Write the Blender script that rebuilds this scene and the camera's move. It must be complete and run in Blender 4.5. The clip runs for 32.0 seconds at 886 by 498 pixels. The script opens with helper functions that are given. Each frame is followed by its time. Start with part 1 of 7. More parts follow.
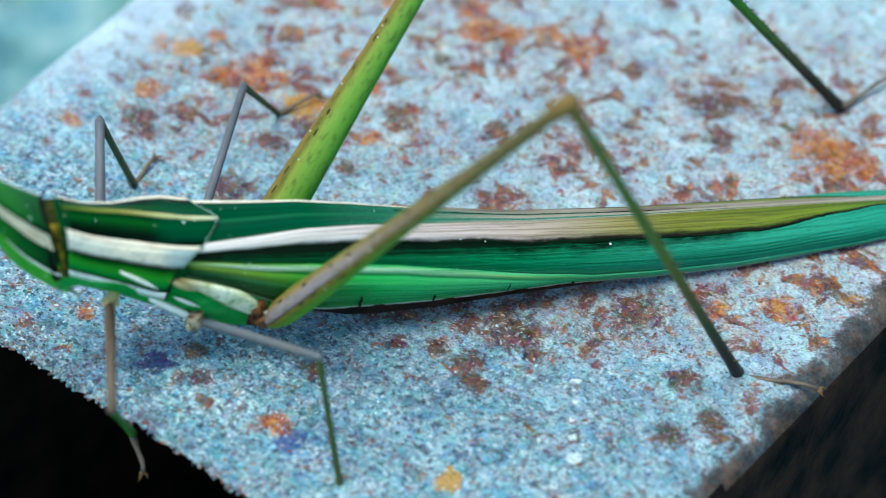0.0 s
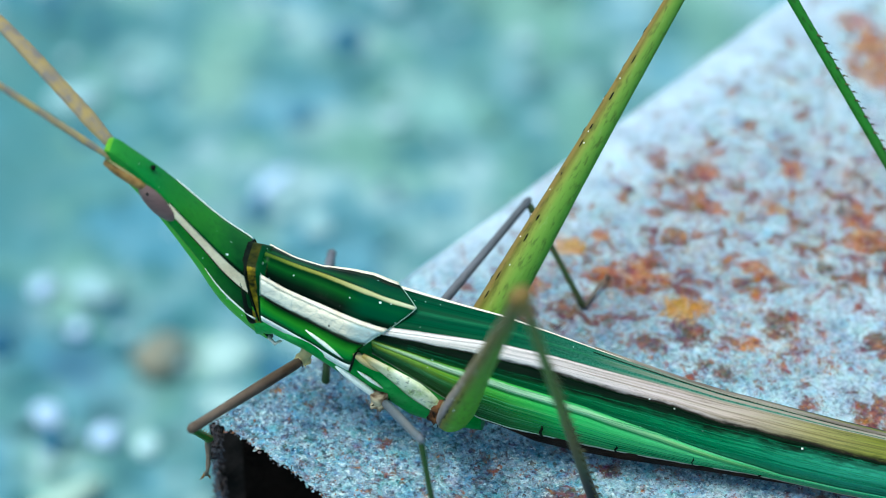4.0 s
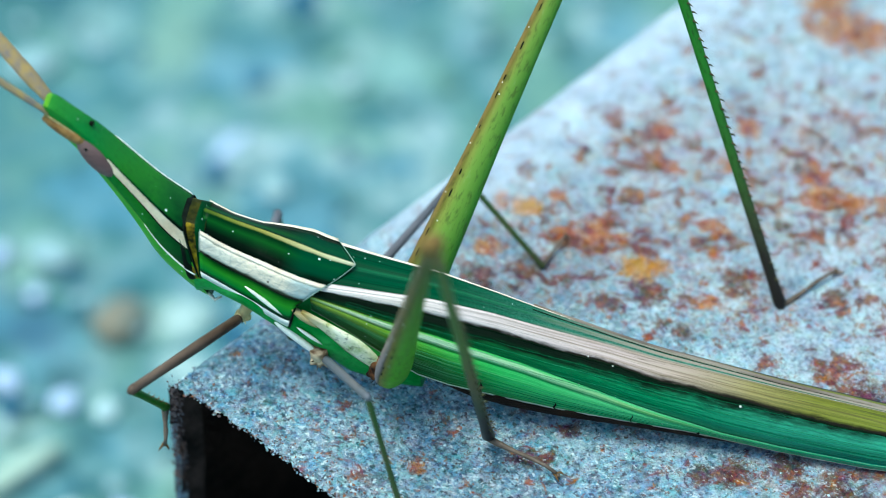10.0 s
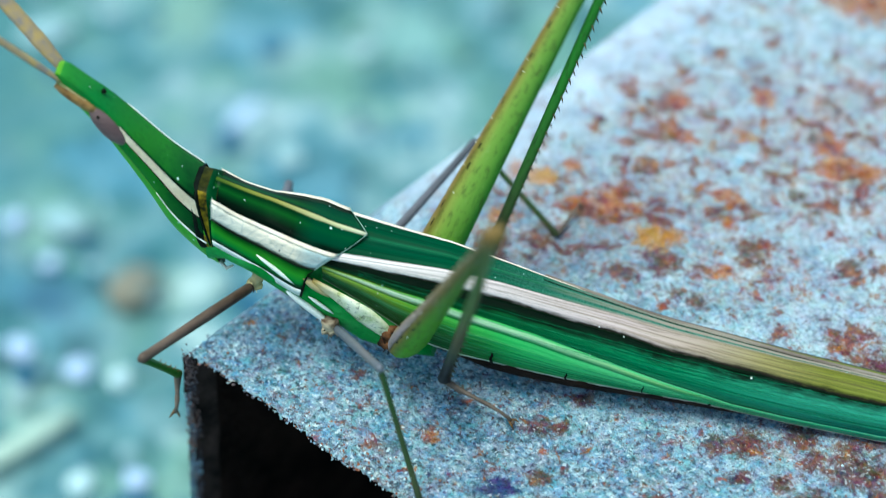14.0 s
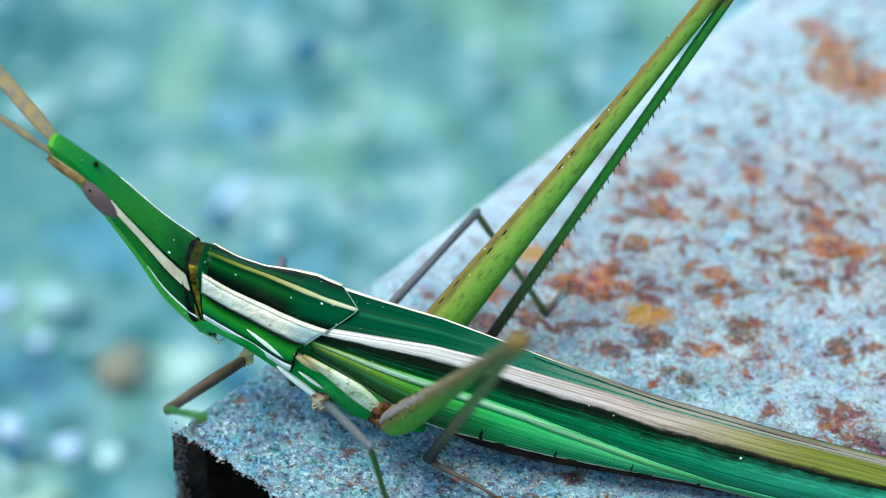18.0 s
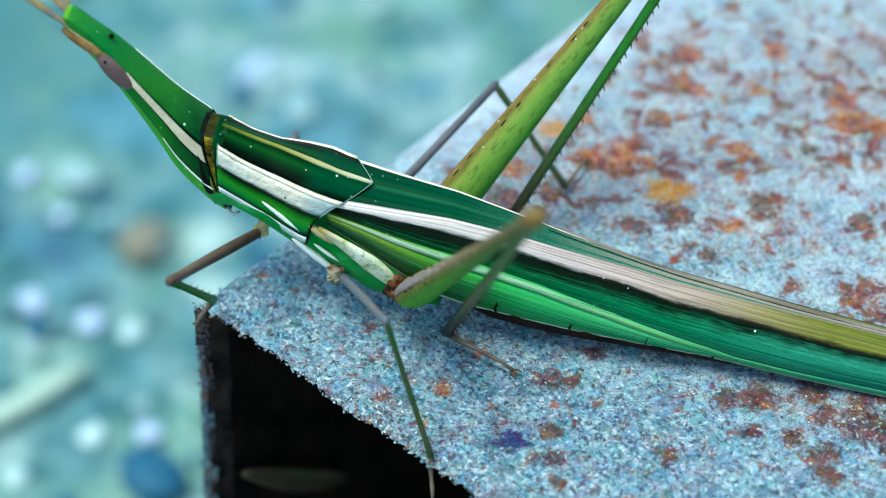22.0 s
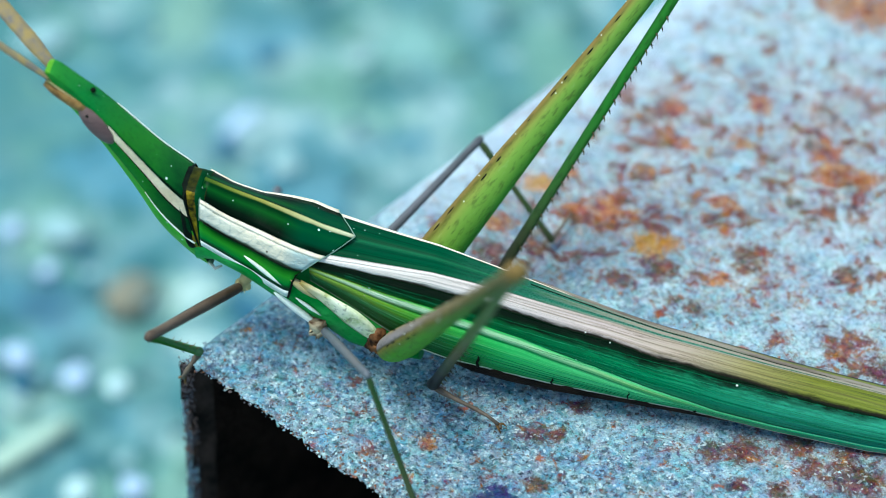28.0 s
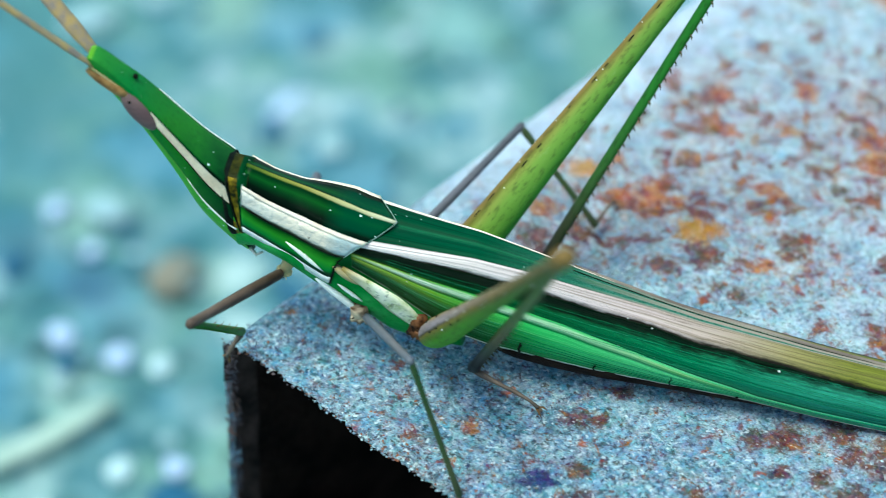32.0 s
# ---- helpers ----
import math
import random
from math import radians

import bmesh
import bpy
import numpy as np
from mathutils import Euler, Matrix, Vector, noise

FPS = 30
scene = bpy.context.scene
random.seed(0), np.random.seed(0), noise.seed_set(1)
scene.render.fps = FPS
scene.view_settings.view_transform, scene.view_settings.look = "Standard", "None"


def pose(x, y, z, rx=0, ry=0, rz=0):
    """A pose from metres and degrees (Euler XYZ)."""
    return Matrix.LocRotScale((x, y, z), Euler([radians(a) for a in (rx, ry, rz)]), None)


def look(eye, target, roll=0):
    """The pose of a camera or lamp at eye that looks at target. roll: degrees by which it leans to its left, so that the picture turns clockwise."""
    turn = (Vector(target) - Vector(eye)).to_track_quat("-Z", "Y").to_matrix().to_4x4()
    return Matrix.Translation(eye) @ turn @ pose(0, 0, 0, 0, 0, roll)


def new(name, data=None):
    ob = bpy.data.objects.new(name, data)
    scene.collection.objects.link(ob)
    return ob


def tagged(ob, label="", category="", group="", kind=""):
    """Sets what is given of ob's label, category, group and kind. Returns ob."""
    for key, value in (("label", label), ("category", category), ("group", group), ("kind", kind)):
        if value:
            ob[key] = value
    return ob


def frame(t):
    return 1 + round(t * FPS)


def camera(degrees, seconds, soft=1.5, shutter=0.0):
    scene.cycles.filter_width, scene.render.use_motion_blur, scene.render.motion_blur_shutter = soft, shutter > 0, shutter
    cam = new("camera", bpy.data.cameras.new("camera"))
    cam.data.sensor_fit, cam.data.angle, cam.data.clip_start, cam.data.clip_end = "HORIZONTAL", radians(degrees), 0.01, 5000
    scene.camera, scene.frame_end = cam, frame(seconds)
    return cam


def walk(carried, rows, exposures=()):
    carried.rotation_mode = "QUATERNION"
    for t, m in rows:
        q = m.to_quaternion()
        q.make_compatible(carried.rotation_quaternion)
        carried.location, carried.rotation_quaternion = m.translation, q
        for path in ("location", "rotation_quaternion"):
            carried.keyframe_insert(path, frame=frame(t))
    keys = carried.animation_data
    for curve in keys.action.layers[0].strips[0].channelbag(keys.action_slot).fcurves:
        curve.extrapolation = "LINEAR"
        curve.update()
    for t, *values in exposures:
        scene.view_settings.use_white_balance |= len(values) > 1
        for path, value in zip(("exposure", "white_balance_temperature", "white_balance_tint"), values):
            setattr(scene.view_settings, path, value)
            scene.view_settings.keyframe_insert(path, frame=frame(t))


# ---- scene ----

MM = 0.001
EYE = Vector((0.12394, -0.11226, 0.17181))

# camera: a long macro lens that stands in one place and pans; rows of seconds, heading, dip and lean in degrees
cam = camera(12.0, 32.0, soft=0.6, shutter=0.5)
cam.data.dof.use_dof = True
cam.data.dof.focus_distance = 0.2345
cam.data.dof.aperture_fstop = 28.0
CAM_ROWS = [
    (0, -35.892, 46.254, 2.455),
    (0.5, -36.522, 46.127, 2.275),
    (0.7, -36.923, 45.985, 2.136),
    (0.9, -37.860, 45.848, 1.892),
    (1, -38.249, 45.739, 1.598),
    (1.1, -38.608, 45.662, 1.335),
    (1.3, -39.317, 45.484, 1.017),
    (1.5, -40.086, 45.066, 0.715),
    (1.6, -40.737, 44.788, 0.429),
    (2, -42.098, 44.282, 0.273),
    (2.5, -42.644, 43.725, 0.132),
    (3, -43.019, 43.444, -0.001),
    (3.5, -43.230, 43.563, -0.131),
    (5.5, -43.092, 43.702, -0.262),
    (6, -43.172, 43.772, -0.359),
    (6.5, -43.161, 43.872, -0.395),
    (7, -43.117, 43.788, -0.401),
    (7.5, -42.912, 43.817, -0.370),
    (8, -42.610, 43.956, -0.337),
    (8.5, -42.664, 44.179, -0.305),
    (9, -42.632, 44.133, -0.277),
    (9.5, -42.634, 44.086, -0.258),
    (10, -42.429, 44.148, -0.229),
    (10.5, -42.382, 44.594, -0.230),
    (11, -42.525, 44.768, -0.281),
    (11.5, -42.710, 44.688, -0.305),
    (12, -42.716, 44.618, -0.351),
    (12.5, -42.573, 44.630, -0.324),
    (13, -42.470, 44.687, -0.339),
    (13.5, -42.622, 44.725, -0.293),
    (14, -42.706, 44.568, -0.274),
    (14.5, -42.732, 43.650, -0.254),
    (16.5, -42.630, 43.349, -0.224),
    (17, -42.708, 43.490, -0.199),
    (17.5, -42.555, 43.509, -0.185),
    (18, -42.506, 43.508, -0.179),
    (18.5, -42.699, 43.617, -0.182),
    (19, -42.973, 43.642, -0.190),
    (19.5, -43.125, 43.584, -0.205),
    (20, -43.099, 43.703, -0.223),
    (20.5, -43.067, 43.987, -0.245),
    (21, -43.134, 44.235, -0.275),
    (21.2, -43.100, 44.393, -0.314),
    (21.5, -42.980, 44.807, -0.359),
    (22, -42.937, 45.203, -0.404),
    (22.5, -42.783, 45.250, -0.448),
    (23, -42.908, 45.214, -0.521),
    (23.5, -43.002, 45.051, -0.485),
    (24, -43.093, 44.996, -0.462),
    (24.5, -42.981, 44.995, -0.418),
    (25, -42.759, 44.874, -0.369),
    (25.5, -42.867, 44.790, -0.346),
    (27.5, -42.627, 44.502, -0.309),
    (28, -42.645, 44.472, -0.282),
    (28.4, -42.825, 44.404, -0.264),
    (28.5, -42.850, 44.359, -0.252),
    (29, -43.036, 44.264, -0.247),
    (29.5, -43.015, 44.350, -0.248),
    (30, -43.382, 44.407, -0.255),
    (30.5, -43.668, 44.571, -0.264),
    (31, -43.844, 44.567, -0.269),
    (31.5, -44.024, 44.587, -0.271),
    (32, -43.494, 44.685, -0.269),
]


def gaze(heading, dip, lean):
    y, p = radians(heading), radians(dip)
    way = Vector((math.sin(y) * math.cos(p), math.cos(y) * math.cos(p), -math.sin(p)))
    return look(EYE, EYE + way, lean)


walk(cam, [(t, gaze(y, p, r)) for t, y, p, r in CAM_ROWS],
     exposures=[(0.0, 0.855, 5880.0, -14.0), (32.0, 0.855, 5880.0, -14.0)])

# ---- light: open shade under a bright sky ----
world = bpy.data.worlds.new("sky")
scene.world = world
world.use_nodes = True
wn, wl = world.node_tree.nodes, world.node_tree.links
sky = wn.new("ShaderNodeTexSky")
sky.sky_type, sky.sun_disc = "NISHITA", False
sky.sun_elevation, sky.sun_rotation = radians(74), radians(-144)
wn["Background"].inputs["Strength"].default_value = 0.125
wl.new(sky.outputs["Color"], wn["Background"].inputs["Color"])
sun_data = bpy.data.lights.new("sun", "SUN")
sun_data.energy, sun_data.angle, sun_data.color = 2.2, radians(30), (1.0, 0.96, 0.9)
sun = new("sun", sun_data)
sun.matrix_world = look((-0.25, -0.35, 1.5), (0, 0, 0))


# ---- materials ----
class Nodes:
    """A small writer of node materials."""

    def __init__(self, name, roughness=0.5, metallic=0.0, specular=0.5):
        self.mat = bpy.data.materials.new(name)
        self.mat.use_nodes = True
        self.n, self.l = self.mat.node_tree.nodes, self.mat.node_tree.links
        self.bsdf = self.n["Principled BSDF"]
        self.bsdf.inputs["Roughness"].default_value = roughness
        self.bsdf.inputs["Metallic"].default_value = metallic
        self.bsdf.inputs["Specular IOR Level"].default_value = specular
        self.co = self.n.new("ShaderNodeTexCoord").outputs["Object"]

    def put(self, socket, value):
        if isinstance(value, bpy.types.NodeSocket):
            self.l.new(value, socket)
        elif isinstance(value, (tuple, list)) and len(value) == 3 and socket.type == "RGBA":
            socket.default_value = (*value, 1.0)
        else:
            socket.default_value = value

    def scaled(self, s, at=(0, 0, 0)):
        m = self.n.new("ShaderNodeMapping")
        self.l.new(self.co, m.inputs["Vector"])
        m.inputs["Scale"].default_value = s
        m.inputs["Location"].default_value = at
        return m.outputs["Vector"]

    def noise(self, scale, detail=4.0, rough=0.55, vec=None, warp=0.0):
        t = self.n.new("ShaderNodeTexNoise")
        self.put(t.inputs["Vector"], vec or self.co)
        t.inputs["Scale"].default_value, t.inputs["Detail"].default_value = scale, detail
        t.inputs["Roughness"].default_value, t.inputs["Distortion"].default_value = rough, warp
        return t.outputs["Fac"]

    def cells(self, scale, feature="F1", vec=None):
        t = self.n.new("ShaderNodeTexVoronoi")
        t.feature = feature
        self.put(t.inputs["Vector"], vec or self.co)
        t.inputs["Scale"].default_value = scale
        return t.outputs["Distance"]

    def tint(self, c, scale, share, at=(0, 0, 0)):
        """Shifts a colour's red, green and blue apart in soft grains."""
        t = self.n.new("ShaderNodeTexNoise")
        self.l.new(self.scaled((1, 1, 1), at), t.inputs["Vector"])
        t.inputs["Scale"].default_value, t.inputs["Detail"].default_value, t.inputs["Roughness"].default_value = scale, 5.0, 0.7
        return self.mix(share, c, t.outputs["Color"], "LINEAR_LIGHT")

    def grain(self, scale, vec=None):
        """Random red, green and blue for each grain."""
        t = self.n.new("ShaderNodeTexVoronoi")
        self.put(t.inputs["Vector"], vec or self.co)
        t.inputs["Scale"].default_value = scale
        s = self.n.new("ShaderNodeSeparateColor")
        self.l.new(t.outputs["Color"], s.inputs[0])
        return s.outputs[0], s.outputs[1], s.outputs[2], t.outputs["Distance"]

    def uv(self, su=1.0, sv=1.0):
        """The surface's own coordinates: along and across."""
        c = self.n.new("ShaderNodeUVMap").outputs["UV"]
        m = self.n.new("ShaderNodeMapping")
        self.l.new(c, m.inputs["Vector"])
        m.inputs["Scale"].default_value = (su, sv, 1.0)
        return m.outputs["Vector"]

    def across(self):
        s = self.n.new("ShaderNodeSeparateXYZ")
        self.l.new(self.n.new("ShaderNodeUVMap").outputs["UV"], s.inputs[0])
        return s.outputs[1]

    def dust(self, c, share, tone=(0.66, 0.78, 0.72)):
        """Single pale grains of two sizes: only a share of the cells carries one."""
        for scale, radius, part_of in ((1900.0, 0.06, 0.5), (1000.0, 0.065, 0.4)):
            _, g, _, d = self.grain(scale)
            edge = 1.0 - min(share * part_of, 0.95)
            on = self.math("MULTIPLY", self.ramp(d, [(radius, 1.0), (radius * 1.25, 0.0)]), self.ramp(g, [(edge, 0.0), (min(edge + 0.01, 1.0), 1.0)]))
            c = self.mix(on, c, tone)
        return c

    def field(self, rows):
        """Broad soft islands, rows of x, y and reach in millimetres: 1 in the middle, 0 past the reach."""
        total = 0.0
        for x, y, r in rows:
            d = self.n.new("ShaderNodeVectorMath")
            d.operation = "DISTANCE"
            self.put(d.inputs[0], self.co)
            d.inputs[1].default_value = (x * MM, y * MM, 0.0)
            total = self.math("MAXIMUM", total, self.math("SUBTRACT", 1.0, self.math("MULTIPLY", d.outputs["Value"], 1.0 / (r * MM)), True))
        return total

    def ramp(self, fac, stops, hard=False):
        r = self.n.new("ShaderNodeValToRGB")
        r.color_ramp.interpolation = "CONSTANT" if hard else "LINEAR"
        els = r.color_ramp.elements
        while len(els) < len(stops):
            els.new(0.5)
        for e, (p, c) in zip(els, stops):
            e.position = p
            e.color = (*c, 1.0) if isinstance(c, tuple) else (c, c, c, 1.0)
        self.put(r.inputs["Fac"], fac)
        return r.outputs["Color"]

    def mix(self, fac, a, b, mode="MIX"):
        m = self.n.new("ShaderNodeMix")
        m.data_type, m.blend_type = "RGBA", mode
        self.put(m.inputs["Factor"], fac)
        self.put(m.inputs[6], a)
        self.put(m.inputs[7], b)
        return m.outputs[2]

    def math(self, op, a, b=0.0, clamp=False):
        m = self.n.new("ShaderNodeMath")
        m.operation, m.use_clamp = op, clamp
        self.put(m.inputs[0], a)
        self.put(m.inputs[1], b)
        return m.outputs[0]

    def axis(self, which):
        s = self.n.new("ShaderNodeSeparateXYZ")
        self.l.new(self.co, s.inputs[0])
        return s.outputs[which]

    def span(self, value, lo, hi):
        m = self.n.new("ShaderNodeMapRange")
        self.put(m.inputs["Value"], value)
        m.inputs["From Min"].default_value, m.inputs["From Max"].default_value = lo, hi
        return m.outputs["Result"]

    def blob(self, x, y, r, wobble, z=0.0, soft=0.3):
        """1 inside a ragged stain round (x, y) in millimetres, 0 outside."""
        d = self.n.new("ShaderNodeVectorMath")
        d.operation = "DISTANCE"
        self.put(d.inputs[0], self.co)
        d.inputs[1].default_value = (x * MM, y * MM, z)
        e = self.math("MULTIPLY_ADD", d.outputs["Value"], 1.0 / (r * MM))
        e.node.inputs[2].default_value = 0.0
        f = self.math("ADD", e, wobble)
        return self.ramp(f, [(1.0 - soft, 1.0), (1.0, 0.0)])

    def bump(self, height, strength, distance):
        b = self.n.new("ShaderNodeBump")
        b.inputs["Strength"].default_value, b.inputs["Distance"].default_value = strength, distance
        self.put(b.inputs["Height"], height)
        self.l.new(b.outputs["Normal"], self.bsdf.inputs["Normal"])

    def done(self, color, roughness=None):
        self.put(self.bsdf.inputs["Base Color"], color)
        if roughness is not None:
            self.put(self.bsdf.inputs["Roughness"], roughness)
        return self.mat


def plain(name, a, b, scale=900.0, roughness=0.45, bump=0.2, size=0.05 * MM, specular=0.12, stretch=(1, 1, 1), fine=5000.0):
    """Two tones broken up at two sizes, with fine relief."""
    m = Nodes(name, roughness, 0.0, specular)
    v = m.scaled(stretch)
    n1, n2 = m.noise(scale, vec=v), m.noise(fine, 3.0, vec=v)
    c = m.mix(m.ramp(n1, [(0.35, 0.0), (0.65, 1.0)]), a, b)
    c = m.mix(m.ramp(n2, [(0.3, 0.25), (0.55, 0.0)]), c, tuple(x * 0.45 for x in a))
    m.bump(n2, bump, size)
    return m.done(c)


def steel():
    m = Nodes("weathered_steel", 0.55, 0.0, 0.35)
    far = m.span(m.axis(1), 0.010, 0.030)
    big, mid, small = m.noise(130.0, 5.0, 0.6), m.noise(360.0, 7.0, 0.66, warp=0.5), m.noise(2300.0, 5.0, 0.75)
    chip = m.noise(1000.0, 6.0, 0.7, m.scaled((1, 1, 1), (0.3, 0.1, 0.2)))
    patch = m.noise(640.0, 6.0, 0.66, m.scaled((1, 1, 1), (0.9, 0.5, 0.1)), 0.6)
    ragged = m.math("SUBTRACT", m.noise(800.0, 8.0, 0.82, warp=0.5), 0.5)
    warped = m.n.new("ShaderNodeVectorMath")
    warped.operation = "MULTIPLY_ADD"
    tex = m.n.new("ShaderNodeTexNoise")
    tex.inputs["Scale"].default_value, tex.inputs["Detail"].default_value = 1500.0, 4.0
    m.l.new(m.co, tex.inputs["Vector"])
    m.l.new(tex.outputs["Color"], warped.inputs[0])
    warped.inputs[1].default_value = (0.0009, 0.0009, 0.0009)
    m.l.new(m.co, warped.inputs[2])
    r1, g1, b1, _ = m.grain(7000.0, warped.outputs[0])
    r2 = m.grain(3600.0, warped.outputs[0])[0]
    # old paint: chalky white, lilac grey and clear blue clouds
    base = m.ramp(mid, [(0.32, (0.09, 0.19, 0.28)), (0.42, (0.21, 0.36, 0.45)), (0.52, (0.39, 0.54, 0.61)), (0.64, (0.68, 0.77, 0.80))])
    # paler with distance from the cut end
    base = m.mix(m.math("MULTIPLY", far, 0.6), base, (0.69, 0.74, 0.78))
    hue = m.noise(520.0, 4.0, 0.6, m.scaled((1, 1, 1), (0.7, 0.2, 0.5)))
    base = m.mix(m.ramp(hue, [(0.57, 0.0), (0.69, 0.6)]), base, (0.30, 0.55, 0.74))
    base = m.mix(m.ramp(hue, [(0.36, 0.6), (0.47, 0.0)]), base, (0.30, 0.31, 0.42))
    smudge = m.math("SUBTRACT", m.noise(260.0, 6.0, 0.7, m.scaled((1, 1, 1), (0.1, 0.6, 0.5))), m.math("MULTIPLY", m.math("SUBTRACT", 1.0, far), 0.035))
    base = m.mix(m.ramp(smudge, [(0.34, 0.85), (0.46, 0.0)]), base, (0.18, 0.25, 0.34))
    # grains of worn paint, each of its own tone
    speck = m.math("ADD", m.math("MULTIPLY", m.noise(2600.0, 5.0, 0.72, m.scaled((1, 1, 1), (0.6, 0.3, 0.4))), 0.85), m.math("MULTIPLY", r2, 0.15))
    tones = m.ramp(speck, [(0.33, (0.012, 0.016, 0.026)), (0.39, (0.05, 0.11, 0.20)), (0.43, (0.11, 0.29, 0.43)), (0.475, (0.27, 0.46, 0.54)), (0.51, (0.25, 0.24, 0.36)), (0.54, (0.40, 0.56, 0.62)), (0.60, (0.60, 0.73, 0.78)), (0.65, (0.86, 0.91, 0.92)), (0.69, (0.30, 0.14, 0.12))])
    sown = m.math("MULTIPLY", m.ramp(m.noise(300.0, 4.0, 0.6, m.scaled((1, 1, 1), (0.1, 0.9, 0.3))), [(0.35, 0.35), (0.6, 0.8)]), m.math("SUBTRACT", 1.0, m.math("MULTIPLY", far, 0.8)))
    base = m.mix(sown, base, tones)
    # washes of clear blue, sea green and dusky pink over the worn paint
    for at, tone_of, share in (((0.15, 0.45, 0.65), (0.10, 0.36, 0.62), 0.5), ((0.55, 0.25, 0.05), (0.16, 0.46, 0.46), 0.45), ((0.35, 0.85, 0.25), (0.40, 0.27, 0.33), 0.3)):
        wash = m.noise(700.0, 6.0, 0.7, m.scaled((1, 1, 1), at), 0.4)
        base = m.mix(m.math("MULTIPLY", m.ramp(wash, [(0.52, 0.0), (0.62, share)]), m.math("SUBTRACT", 1.0, m.math("MULTIPLY", far, 0.55))), base, tone_of)
    base = m.mix(m.math("MULTIPLY", m.ramp(m.noise(210.0, 6.0, 0.7, m.scaled((1, 1, 1), (0.9, 0.9, 0.2))), [(0.46, 0.0), (0.60, 0.25)]), far), base, (0.50, 0.48, 0.54))
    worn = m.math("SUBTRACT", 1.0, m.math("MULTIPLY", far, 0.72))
    grime = m.noise(520.0, 7.0, 0.72, m.scaled((1, 1, 1), (0.25, 0.15, 0.85)), 0.3)
    base = m.mix(m.math("MULTIPLY", m.ramp(grime, [(0.38, 0.75), (0.47, 0.0)]), worn), base, (0.09, 0.15, 0.21))
    base = m.mix(m.math("MULTIPLY", m.ramp(chip, [(0.36, 0.95), (0.43, 0.0)]), worn), base, (0.06, 0.10, 0.16))
    base = m.mix(m.math("MULTIPLY", m.ramp(small, [(0.40, 0.9), (0.46, 0.0)]), worn), base, (0.03, 0.045, 0.075))
    # rust: flat crusts of a millimetre or two with torn edges
    crust = m.math("ADD", patch, m.math("MULTIPLY", m.field(RUST_FIELDS), 0.07))
    crust = m.math("ADD", crust, m.math("MULTIPLY", m.math("SUBTRACT", big, 0.5), 0.25))
    crust = m.math("SUBTRACT", crust, m.math("MULTIPLY", m.math("SUBTRACT", 1.0, far), 0.075))
    crust = m.math("ADD", crust, m.math("MULTIPLY", m.math("SUBTRACT", small, 0.5), 0.16))
    crust = m.math("SUBTRACT", crust, m.math("MULTIPLY", m.span(m.axis(1), 0.028, 0.055), 0.06))
    broken = m.ramp(m.noise(2400.0, 5.0, 0.75, m.scaled((1, 1, 1), (0.2, 0.2, 0.9))), [(0.36, 0.12), (0.45, 1.0)])
    rust = m.math("MULTIPLY", m.ramp(crust, [(0.55, 0.0), (0.57, 0.6), (0.60, 0.85), (0.68, 0.95)]), broken)
    halo = m.math("MULTIPLY", m.ramp(crust, [(0.48, 0.0), (0.57, 0.4)]), m.ramp(m.noise(2000.0, 5.0, 0.75), [(0.44, 0.0), (0.54, 1.0)]))
    base = m.mix(halo, base, (0.36, 0.19, 0.17))
    # thin rusty bloom all over the rusted fields, peppered with light and dark grains
    bloom = m.math("MULTIPLY", m.ramp(m.field(RUST_FIELDS), [(0.08, 0.0), (0.5, 0.65)]), m.ramp(m.noise(1700.0, 6.0, 0.78, m.scaled((1, 1, 1), (0.6, 0.6, 0.6))), [(0.46, 0.0), (0.54, 0.75)]))
    base = m.mix(bloom, base, m.ramp(m.noise(600.0, 4.0, 0.6, m.scaled((1, 1, 1), (0.1, 0.2, 0.3))), [(0.40, (0.24, 0.17, 0.24)), (0.5, (0.36, 0.20, 0.17)), (0.6, (0.50, 0.26, 0.12))]))
    tone = m.ramp(m.noise(1000.0, 6.0, 0.75), [(0.36, (0.05, 0.018, 0.022)), (0.44, (0.11, 0.030, 0.022)), (0.52, (0.20, 0.056, 0.022)), (0.58, (0.34, 0.10, 0.022)), (0.65, (0.50, 0.19, 0.03))])
    tone = m.mix(m.math("MULTIPLY", m.math("SUBTRACT", 1.0, far), 0.6), tone, m.ramp(hue, [(0.42, (0.035, 0.022, 0.04)), (0.58, (0.15, 0.05, 0.035))]))
    c = m.mix(rust, base, tone)
    # pepper of single dark rust pits
    pits = m.math("MULTIPLY", m.ramp(m.noise(3300.0, 3.0, 0.6, m.scaled((1, 1, 1), (0.3, 0.7, 0.1))), [(0.60, 0.0), (0.65, 0.9)]), m.ramp(m.noise(330.0, 4.0, 0.6, m.scaled((1, 1, 1), (0.8, 0.1, 0.3))), [(0.42, 0.15), (0.56, 1.0)]))
    c = m.mix(pits, c, m.ramp(hue, [(0.42, (0.05, 0.025, 0.035)), (0.58, (0.22, 0.07, 0.03))]))
    torn = m.math("MULTIPLY", ragged, 3.3)
    for rows, stops in ((RUST_DARK, [(0.36, (0.022, 0.011, 0.016)), (0.47, (0.08, 0.026, 0.024)), (0.58, (0.17, 0.055, 0.032))]),
                        (RUST_BRIGHT, [(0.35, (0.08, 0.018, 0.014)), (0.43, (0.24, 0.048, 0.018)), (0.52, (0.42, 0.11, 0.02)), (0.60, (0.56, 0.23, 0.04))])):
        on = m.ramp(m.math("ADD", m.field(rows), torn), [(0.22, 0.0), (0.38, 0.6), (0.6, 0.92)])
        on = m.math("MULTIPLY", on, broken)
